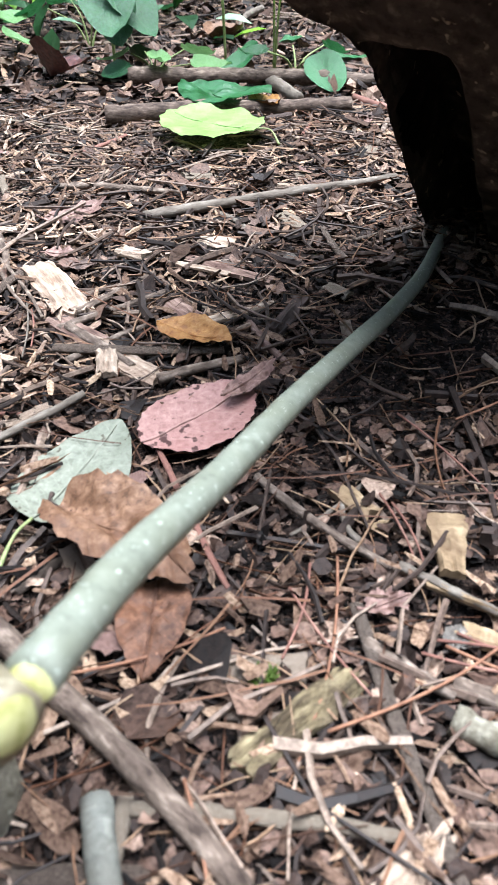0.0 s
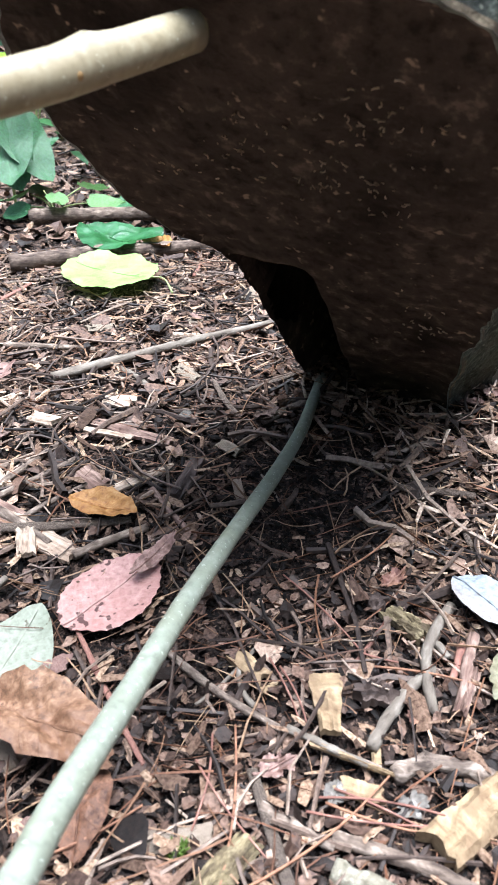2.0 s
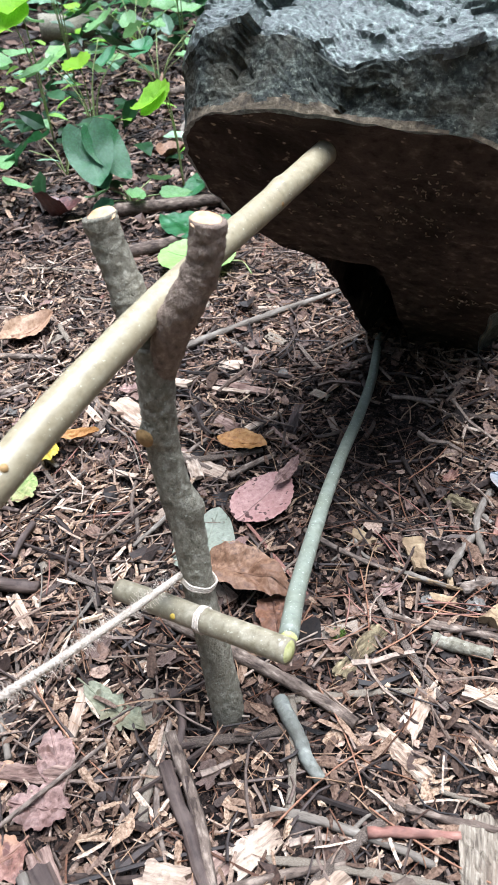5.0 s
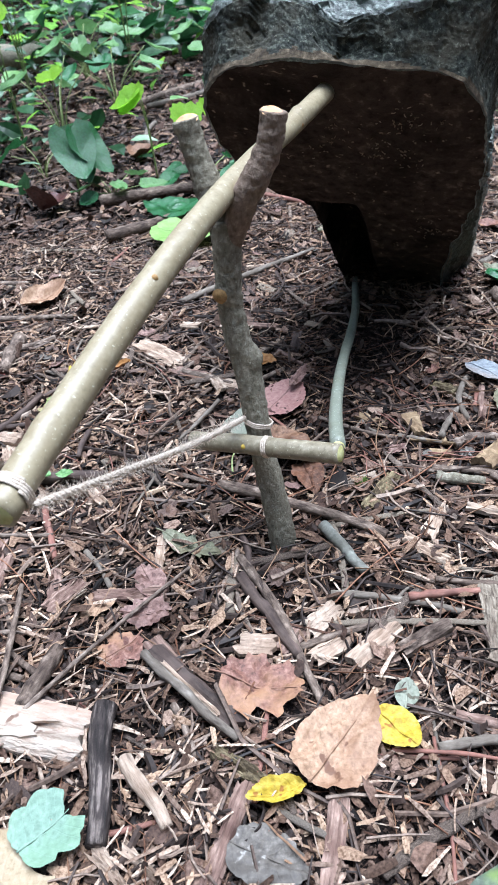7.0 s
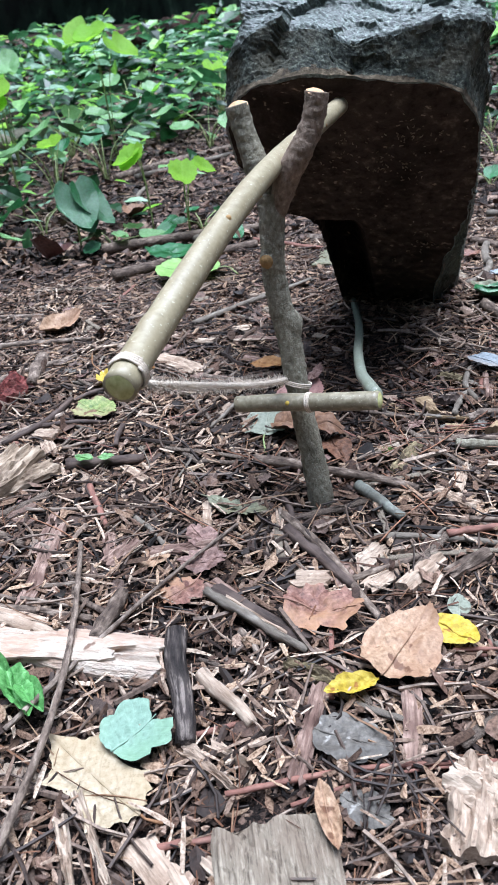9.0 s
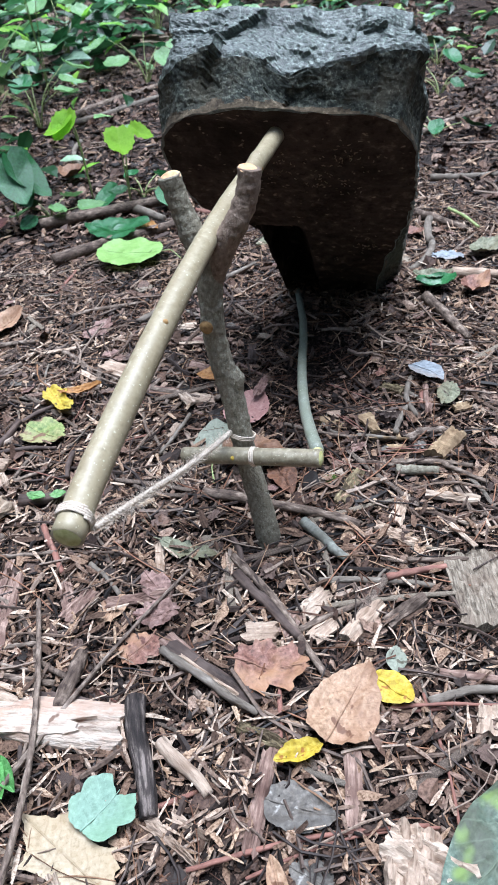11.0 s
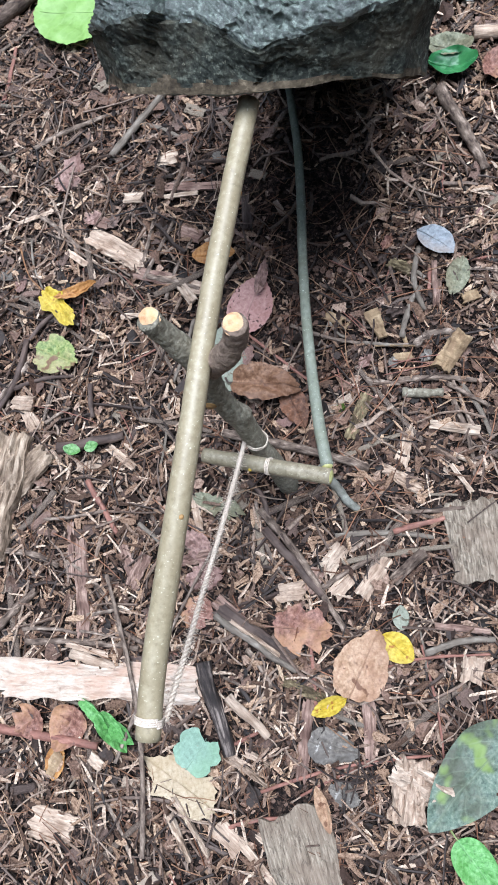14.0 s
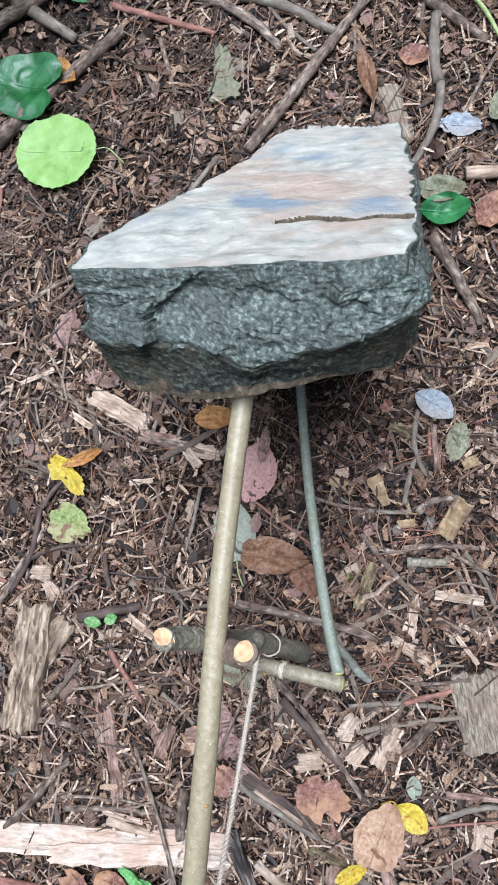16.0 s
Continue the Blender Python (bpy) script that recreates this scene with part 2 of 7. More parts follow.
BARK_SLAB = surface("inner_bark", [(0.34, srgb(166, 146, 130)), (0.48, srgb(192, 176, 160)), (0.64, srgb(210, 198, 184))], 260, (0.3, 1, 1), rough=0.9, bump=1.0,
                    bump_dist=0.003, dirt=srgb(186, 150, 128), dirt_scale=26, dirt_amount=0.6, spots=(srgb(128, 104, 90), 90, 0.68, 0.76))
BARK_RED = surface("crumbling_red_bark", [(0.34, srgb(72, 36, 34)), (0.5, srgb(122, 62, 58)), (0.66, srgb(160, 100, 92))], 130, rough=0.9, bump=1.0, bump_dist=0.004, dirt=srgb(60, 36, 32), dirt_scale=50, dirt_amount=0.6)
BARK_ROUGH = surface("rough_tan_bark", [(0.3, srgb(88, 74, 62)), (0.46, srgb(146, 128, 109)), (0.64, srgb(186, 168, 148))], 220, (0.15, 1, 1), rough=0.95, bump=1.0, bump_scale=120, bump_dist=0.005,
                     dirt=srgb(82, 66, 54), dirt_scale=40, dirt_amount=0.5)
BARK_DARK = surface("charred_bark", [(0.36, srgb(30, 26, 25)), (0.5, srgb(66, 58, 55)), (0.64, srgb(140, 128, 120))], 300, (0.14, 1, 1), rough=0.7, bump=1.0, bump_dist=0.002, dirt=srgb(40, 34, 32), dirt_scale=50, dirt_amount=0.6)
TWIG = surface("dry_twig", [(0.34, srgb(68, 57, 50)), (0.5, srgb(120, 106, 95)), (0.68, srgb(172, 157, 143))], 300, (0.35, 1, 1), rough=0.85, bump=1.0, bump_dist=0.0012,
               dirt=srgb(64, 52, 46), dirt_scale=60, random_tint=("object", [(0, (0.66, 0.62, 0.6, 1)), (0.5, (0.96, 0.94, 0.92, 1)), (1, (1, 1, 1, 1))]))
TWIG_PALE = surface("bleached_twig", [(0.3, srgb(74, 66, 58)), (0.5, srgb(112, 103, 93)), (0.72, srgb(146, 138, 127))], 240, (0.3, 1, 1), rough=0.8, bump=0.8,
                    dirt=srgb(100, 90, 80), dirt_scale=60)
TWIG_RED = surface("reddish_twig", [(0.3, srgb(92, 62, 54)), (0.5, srgb(132, 92, 80)), (0.72, srgb(162, 122, 108))], 240, (0.3, 1, 1), rough=0.75, bump=0.3,
                   dirt=srgb(84, 62, 56), dirt_scale=60)
NEEDLE_RED = surface("dry_needle", [(0.3, srgb(116, 80, 62)), (0.7, srgb(150, 110, 86))], 200, rough=0.7, bump=0.0)


def leaf_mat(name, dark, mid, light, vein, spot=None, rough=0.6, amount=0.4, translucent=0.0, dirt=None, gloss=0.35, scale=330, patch=None):
    """A leaf; patch: the colour and share of larger discoloured parts."""
    dull = lambda c, f: (c[0] * f, c[1] * f, c[2] * f, 1.0)
    worn, share, size = (dull(patch[0], 0.65), patch[1], 24) if patch else (dull(dirt or mid, 0.42), 0.25, 45)
    return surface(name, [(0.34, dull(dark, 0.57)), (0.5, dull(mid, 0.65)), (0.66, dull(light, 0.7))], scale, rough=rough, bump=0.6, bump_scale=320, bump_dist=0.0009, dirt=worn, dirt_scale=size,
                   dirt_amount=share, spots=spot, veins=(dull(vein, 0.7), amount, 7.0), translucent=translucent, gloss=gloss)


L_PINK = leaf_mat("pink_dry_leaf", srgb(184, 138, 130), srgb(198, 154, 145), srgb(210, 168, 158), srgb(210, 172, 162), (srgb(72, 46, 42), 150, 0.61, 0.65), patch=(srgb(170, 116, 108), 0.5))
L_DULLPINK = leaf_mat("dull_pink_leaf", srgb(128, 98, 90), srgb(160, 128, 118), srgb(186, 154, 142), srgb(150, 118, 108), (srgb(88, 64, 56), 120, 0.62, 0.7), patch=(srgb(112, 82, 74), 0.7))
L_LITTER = leaf_mat("litter_leaf", srgb(84, 66, 58), srgb(118, 96, 86), srgb(150, 128, 116), srgb(100, 80, 70), (srgb(58, 44, 38), 160, 0.56, 0.68), patch=(srgb(148, 124, 112), 0.6))
PEG = surface("blue_grey_bark", [(0.3, srgb(92, 93, 86)), (0.5, srgb(119, 120, 112)), (0.7, srgb(146, 147, 137))], 220, rough=0.7, bump=0.5, dirt=srgb(80, 74, 64), dirt_scale=60)
L_SAGE = leaf_mat("sage_leaf", srgb(140, 144, 126), srgb(156, 160, 142), srgb(168, 172, 155), srgb(176, 178, 160), (srgb(84, 80, 66), 160, 0.64, 0.68), patch=(srgb(136, 142, 122), 0.5))
L_BROWN = leaf_mat("brown_dry_leaf", srgb(116, 84, 62), srgb(146, 110, 84), srgb(170, 134, 106), srgb(84, 58, 44), (srgb(78, 54, 42), 260, 0.68, 0.76), patch=(srgb(112, 76, 54), 0.6))
L_UMBER = leaf_mat("dark_brown_leaf", srgb(92, 62, 46), srgb(120, 84, 64), srgb(148, 108, 84), srgb(80, 52, 40), (srgb(64, 44, 36), 240, 0.68, 0.76), patch=(srgb(140, 96, 70), 0.5))
L_RUST = leaf_mat("rust_leaf", srgb(112, 76, 64), srgb(146, 104, 90), srgb(174, 134, 118), srgb(176, 138, 118), (srgb(92, 60, 52), 120, 0.64, 0.72), patch=(srgb(196, 152, 112), 0.75))
L_TAN = leaf_mat("tan_leaf", srgb(168, 134, 106), srgb(190, 156, 126), srgb(204, 174, 144), srgb(142, 106, 82), (srgb(104, 74, 56), 110, 0.64, 0.7), patch=(srgb(160, 118, 90), 0.6))
L_STRAW = leaf_mat("straw_maple_leaf", srgb(184, 164, 132), srgb(198, 180, 150), srgb(206, 190, 164), srgb(160, 138, 106), (srgb(140, 112, 82), 130, 0.72, 0.77), amount=0.5, patch=(srgb(184, 158, 116), 0.4))
L_ORANGE = leaf_mat("orange_leaf", srgb(166, 112, 58), srgb(190, 138, 78), srgb(206, 158, 100), srgb(176, 120, 66), (srgb(120, 76, 40), 110, 0.66, 0.74), patch=(srgb(150, 100, 50), 0.6))
L_YELLOW = leaf_mat("yellow_leaf", srgb(206, 176, 48), srgb(226, 198, 66), srgb(236, 214, 96), srgb(196, 160, 48), (srgb(150, 104, 46), 120, 0.68, 0.75), translucent=0.15, patch=(srgb(214, 196, 110), 0.5))
L_TEAL = leaf_mat("blue_green_leaf", srgb(140, 172, 150), srgb(152, 184, 162), srgb(164, 194, 172), srgb(176, 204, 184), translucent=0.1, patch=(srgb(152, 190, 150), 0.5))
L_GREEN = leaf_mat("fresh_green_leaf", srgb(92, 146, 76), srgb(122, 178, 98), srgb(150, 200, 122), srgb(158, 206, 132), translucent=0.25, rough=0.4, gloss=0.6, patch=(srgb(170, 204, 160), 0.5))
L_FOLD = leaf_mat("folded_green_leaf", srgb(112, 178, 96), srgb(136, 204, 118), srgb(160, 220, 142), srgb(176, 226, 160), translucent=0.25, rough=0.45, patch=(srgb(96, 160, 62), 0.5))
L_LIME = leaf_mat("lime_leaf", srgb(156, 200, 104), srgb(170, 214, 120), srgb(182, 222, 136), srgb(192, 226, 150), (srgb(96, 110, 60), 90, 0.7, 0.76), translucent=0.25, rough=0.45, scale=40)
# lime leaf again, with the glow of light through it put into a brighter colour
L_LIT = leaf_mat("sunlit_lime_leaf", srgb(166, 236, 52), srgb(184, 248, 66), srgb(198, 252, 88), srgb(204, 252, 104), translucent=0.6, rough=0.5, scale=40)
L_DARK = leaf_mat("dark_green_leaf", srgb(30, 92, 40), srgb(42, 112, 52), srgb(62, 136, 68), srgb(84, 146, 88), rough=0.36, translucent=0.3, gloss=0.8, scale=50, patch=(srgb(92, 146, 112), 0.5))
L_BLUISH = leaf_mat("bluish_green_leaf", srgb(34, 92, 50), srgb(48, 118, 64), srgb(72, 144, 82), srgb(82, 148, 88), rough=0.4, gloss=0.6, scale=50)
L_WHITE = leaf_mat("bleached_leaf", srgb(140, 149, 157), srgb(162, 170, 178), srgb(178, 185, 191), srgb(150, 156, 162), patch=(srgb(178, 152, 128), 0.5))
L_GREYGREEN = leaf_mat("grey_green_leaf", srgb(112, 114, 92), srgb(140, 141, 116), srgb(164, 162, 136), srgb(120, 118, 94), (srgb(84, 80, 60), 110, 0.66, 0.72), patch=(srgb(128, 114, 84), 0.6))
L_MOTTLED = leaf_mat("mottled_green_leaf", srgb(84, 104, 92), srgb(112, 132, 116), srgb(140, 154, 136), srgb(146, 160, 136), (srgb(110, 130, 72), 42, 0.6, 0.72), patch=(srgb(84, 84, 66), 0.75))
L_SLATE = leaf_mat("slate_grey_leaf", srgb(98, 92, 85), srgb(120, 113, 105), srgb(142, 135, 126), srgb(108, 100, 92), (srgb(150, 146, 140), 170, 0.66, 0.74), patch=(srgb(92, 86, 80), 0.7))
L_MOSS = leaf_mat("moss_green", srgb(60, 84, 30), srgb(86, 112, 42), srgb(118, 144, 58), srgb(120, 146, 60), translucent=0.2)
L_PURPLE = leaf_mat("purple_brown_leaf", srgb(74, 44, 44), srgb(104, 64, 60), srgb(140, 92, 84), srgb(90, 56, 52), rough=0.4, gloss=0.5)
L_GREENYELLOW = leaf_mat("green_yellow_leaf", srgb(104, 128, 66), srgb(138, 156, 90), srgb(176, 180, 118), srgb(176, 170, 110), (srgb(104, 80, 62), 70, 0.6, 0.68), patch=(srgb(186, 170, 130), 0.7))
STALK_GREEN = surface("green_stalk", [(0.3, srgb(120, 134, 84)), (0.7, srgb(158, 168, 116))], 200, rough=0.5, bump=0.1)
STALK_BROWN = surface("brown_stalk", [(0.3, srgb(104, 72, 50)), (0.7, srgb(150, 112, 80))], 200, rough=0.7, bump=0.1)

# litter too small to pick apart: one tint for each bit
MULCH = surface("mulch", [(0.38, srgb(146, 137, 130)), (0.5, srgb(206, 200, 195)), (0.62, srgb(254, 252, 250))], 800, rough=0.72, bump=0.5, bump_dist=0.0008, gloss=0.25,
                random_tint=("island", [(0, srgb(18, 14, 12)), (0.4, srgb(36, 28, 24)), (0.68, srgb(66, 52, 44)), (0.88, srgb(118, 97, 84)), (1, srgb(172, 148, 130))]))
CRUMB = surface("crumbled_bark", [(0.36, srgb(150, 142, 136)), (0.5, srgb(206, 200, 195)), (0.64, srgb(254, 252, 250))], 700, rough=0.8, bump=0.5, bump_dist=0.0008, gloss=0.15,
                random_tint=("island", [(0, srgb(9, 7, 6)), (0.45, srgb(19, 15, 13)), (0.75, srgb(40, 31, 27)), (0.92, srgb(88, 71, 62)), (1, srgb(148, 127, 113))]))
FLAKES = surface("leaf_flakes", [(0.36, srgb(146, 134, 126)), (0.5, srgb(208, 200, 192)), (0.64, srgb(248, 243, 238))], 520, rough=0.62, bump=0.5, bump_dist=0.0008, gloss=0.32,
                 random_tint=("island", [(0, srgb(28, 22, 19)), (0.3, srgb(64, 50, 44)), (0.6, srgb(106, 85, 75)), (0.85, srgb(142, 118, 105)), (1, srgb(190, 168, 152))]))
CHIPS = surface("wood_bits", [(0.38, srgb(152, 136, 122)), (0.5, srgb(210, 199, 187)), (0.64, srgb(244, 237, 228))], 620, rough=0.8, bump=0.5, bump_dist=0.0008, gloss=0.25,
                random_tint=("island", [(0, srgb(80, 65, 57)), (0.4, srgb(122, 102, 90)), (0.75, srgb(162, 140, 123)), (0.95, srgb(198, 177, 157)), (1, srgb(214, 196, 176))]))
SPLINTERS = surface("pale_splinters", [(0.38, srgb(160, 146, 134)), (0.5, srgb(212, 202, 192)), (0.64, srgb(248, 242, 234))], 520, rough=0.8, bump=0.4, bump_dist=0.0008, gloss=0.25,
                    random_tint=("island", [(0, srgb(118, 101, 92)), (0.5, srgb(178, 160, 146)), (1, srgb(224, 211, 197))]))
TWIGLETS = surface("twig_bits", [(0.3, srgb(160, 154, 150)), (0.7, srgb(240, 235, 230))], 400, rough=0.65, bump=0.3, bump_dist=0.0006, gloss=0.4,
                   random_tint=("island", [(0, srgb(34, 27, 25)), (0.4, srgb(76, 63, 57)), (0.75, srgb(132, 114, 102)), (1, srgb(182, 164, 148))]))
NEEDLES = surface("needle_bits", [(0.3, srgb(190, 180, 170)), (0.7, srgb(245, 238, 230))], 300, rough=0.65, bump=0.0,
                  random_tint=("island", [(0, srgb(74, 56, 48)), (0.35, srgb(118, 82, 62)), (0.65, srgb(142, 112, 90)), (1, srgb(176, 152, 128))]))
# whitish tint paints sky sheen into the leaf colour, darkest tint the shaded gaps
GREENS = surface("undergrowth_leaf", [(0.3, srgb(170, 190, 170)), (0.7, srgb(245, 250, 240))], 60, rough=0.38, bump=0.2, translucent=0.5, gloss=0.75,
                 random_tint=("island", [(0, srgb(26, 56, 32)), (0.3, srgb(56, 98, 60)), (0.58, srgb(104, 150, 108)), (0.72, srgb(200, 226, 210)), (0.86, srgb(164, 222, 86)), (1, srgb(192, 240, 96))]))
WOODS = surface("far_woods", [(0.35, srgb(22, 29, 22)), (0.52, srgb(46, 60, 46)), (0.68, srgb(84, 102, 82))], 2.2, (1, 1, 0.35), rough=0.95, bump=0.0,
                dirt=srgb(44, 40, 34), dirt_scale=0.7)
BANK_RED = surface("reddish_bank_earth", [(0.3, srgb(30, 20, 18)), (0.55, srgb(58, 40, 35)), (0.75, srgb(86, 64, 56))], 14, (0.2, 1, 1), rough=0.95, bump=0.8, bump_dist=0.02)

# ---- builders ----
def ground_z(x, y):
    """The height of the ground: slightly uneven, rising to a low bank beyond the clearing."""
    z = 0.0022 * np.sin(23 * x + 1.3) * np.sin(19 * y + 0.7) + 0.0012 * np.sin(61 * x + 2.1 * y) * np.sin(53 * y + 0.4) - 0.002
    z = z + 0.012 * np.sin(2.7 * x + 0.5) * np.sin(2.2 * y - 1.1) * np.clip((y - 0.6) / 0.8, 0, 1)
    return z + 0.016 * np.clip(y - 2.6, 0, 9) * np.clip((y - 2.6) / 1.5, 0, 1)


def gz(x, y):
    return float(ground_z(np.float64(x), np.float64(y)))


def mesh(name, verts, faces, mats, uvs=None, smooth=True, slots=None):
    me = bpy.data.meshes.new(name)
    me.from_pydata([tuple(v) for v in verts], [], [tuple(f) for f in faces])
    for m in mats if isinstance(mats, (list, tuple)) else [mats]:
        me.materials.append(m)
    if uvs is not None:
        layer = me.uv_layers.new(name="UVMap")
        flat = np.empty(len(me.loops), dtype=np.int32)
        me.loops.foreach_get("vertex_index", flat)
        layer.data.foreach_set("uv", np.asarray(uvs, dtype=np.float32)[flat].ravel())
    me.polygons.foreach_set("use_smooth", [smooth] * len(me.polygons))
    if slots is not None:
        me.polygons.foreach_set("material_index", slots)
    me.update()
    return me


def part(name, data, parent, label="", m=None):
    """One mesh object under a thing or a part."""
    ob = new(name, data)
    ob.parent = parent
    if m is not None:
        ob.matrix_basis = m
    if label:
        tagged(ob, label)
    return ob


def thing(name, label, category, group="", m=None):
    ob = new(name)
    ob.empty_display_size = 0.02
    if m is not None:
        ob.matrix_basis = m
    return tagged(ob, label, category, group)


def catmull(pts, per):
    """A smooth line through the points."""
    p = [Vector(q) for q in pts]
    p = [p[0] * 2 - p[1], *p, p[-1] * 2 - p[-2]]
    out = []
    for i in range(1, len(p) - 2):
        for k in range(per):
            t = k / per
            out.append(0.5 * (2 * p[i] + (p[i + 1] - p[i - 1]) * t + (2 * p[i - 1] - 5 * p[i] + 4 * p[i + 1] - p[i + 2]) * t * t
                              + (3 * p[i] - p[i - 1] - 3 * p[i + 1] + p[i + 2]) * t ** 3))
    return [*out, p[-2]]


def tube(pts, radii, sides=14, per=6, rough=0.0, grain=120.0, caps=True, bumps=(), flat=1.0):
    """A round stick along the points: verts and faces. bumps: (place, radius, height) swellings of its skin."""
    line = catmull(pts, per)
    rad = np.interp(np.linspace(0, 1, len(line)), np.linspace(0, 1, len(radii)), radii)
    verts, faces = [], []
    ahead = (line[1] - line[0]).normalized()
    side = ahead.orthogonal().normalized()
    for i, c in enumerate(line):
        ahead = (line[min(i + 1, len(line) - 1)] - line[max(i - 1, 0)]).normalized()
        side = (side - ahead * side.dot(ahead)).normalized()
        up = ahead.cross(side)
        for k in range(sides):
            a = 2 * math.pi * k / sides
            way = side * math.cos(a) + up * math.sin(a) * flat
            q = c + way * rad[i]
            if rough:
                q = q + way * (rough * rad[i] * (noise.noise(q * grain) + 0.5 * noise.noise(q * grain * 2.7)))
            for place, reach, height in bumps:
                d = (q - Vector(place)).length / reach
                if d < 1:
                    q = q + way * height * (1 - d * d) ** 2
            verts.append(q)
    for i in range(len(line) - 1):
        for k in range(sides):
            a, b = i * sides + k, i * sides + (k + 1) % sides
            faces.append((a, b, b + sides, a + sides))
    if caps:
        for ring, turn in ((0, -1), (len(line) - 1, 1)):
            verts.append(sum((verts[ring * sides + k] for k in range(sides)), Vector()) / sides)
            c = len(verts) - 1
            for k in range(sides):
                a, b = ring * sides + k, ring * sides + (k + 1) % sides
                faces.append((a, b, c) if turn > 0 else (b, a, c))
    return verts, faces


def disc(centre, normal, r, sides=18, lift=0.0006, rough=0.12, tilt=(0, 0, 0)):
    """A cut face: a slightly faceted, slightly domed disc."""
    nrm = (Vector(normal).normalized() + Vector(tilt)).normalized()
    s = nrm.orthogonal().normalized()
    u = nrm.cross(s)
    c = Vector(centre) + nrm * lift
    verts, faces = [c + nrm * r * 0.06], []
    for ring, f in enumerate((0.55, 1.0)):
        for k in range(sides):
            a = 2 * math.pi * k / sides
            rr = r * f * (1 + rough * noise.noise(Vector((math.cos(a) * 2, math.sin(a) * 2, r * 900))))
            verts.append(c + (s * math.cos(a) + u * math.sin(a)) * rr + nrm * (r * 0.03 if ring == 0 else -lift * 1.5))
    for k in range(sides):
        k2 = (k + 1) % sides
        faces.append((0, 1 + k, 1 + k2))
        faces.append((1 + k, 1 + sides + k, 1 + sides + k2, 1 + k2))
    return verts, faces


# ---- leaves ----
def outline(shape, n=44):
    """The edge of a leaf of length 1 and half width 1: base at x = 0, tip at x = 1."""
    pts = []
    if shape in ("maple", "bilobed", "lobed", "bent"):
        half = {"maple": ((0.0, 0.0), (0.02, 0.3), (0.1, 0.58), (0.2, 0.98), (0.33, 0.7), (0.5, 0.66), (0.7, 0.96), (0.72, 0.62), (0.83, 0.36), (1.0, 0.0)),
                "bilobed": ((0.04, 0.0), (-0.02, 0.3), (0.08, 0.66), (0.3, 0.95), (0.46, 0.84), (0.66, 1.0), (0.86, 0.84), (1.04, 0.52), (0.92, 0.22), (0.84, 0.0)),
                "lobed": ((0.1, 0.0), (0.12, 0.42), (0.3, 0.8), (0.48, 0.94), (0.56, 0.56), (0.74, 0.88), (0.86, 0.4), (1.0, 0.0)),
                "bent": ((0.0, 0.0), (0.06, 0.6), (0.3, 1.0), (0.44, 0.62), (0.7, 0.7), (0.86, 0.5), (1.0, 0.0))}[shape]
        corners = [*half, *[(u + 0.03 * (i % 2), -w * (0.94 if i % 3 else 1.04)) for i, (u, w) in enumerate(half[-2:0:-1])]]
        each = max(3, n // len(corners))
        sag = 0.07 if shape == "maple" else -0.05 if shape == "bilobed" else 0.0
        for (x0, y0), (x1, y1) in zip(corners, (*corners[1:], corners[0])):
            for i in range(each):
                f = i / each
                x, y = x0 + (x1 - x0) * f, y0 + (y1 - y0) * f
                pull = sag * 4 * f * (1 - f)
                pts.append((x + (0.46 - x) * pull, y * (1 - pull)))
        return pts
    for k in range(n):
        a = 2 * math.pi * k / n
        u = 0.5 + 0.5 * math.cos(a)
        if shape == "oval":
            w = math.sin(math.pi * u) ** 0.62 if 0 < u < 1 else 0
            w *= 1.06 - 0.12 * u
        elif shape == "ovate":
            w = (u ** 0.42) * ((1 - u) ** 0.75) * 2.14
        elif shape == "heart":
            w = (u ** 0.3) * ((1 - u) ** 0.8) * 1.9
            u = u - 0.16 * (1 - u) ** 3 * min(1, 3 * w)
        elif shape == "round":
            w = abs(math.sin(a))
        else:
            w = abs(math.sin(a)) ** 1.3
        pts.append((u, math.copysign(w, math.sin(a))))
    return pts


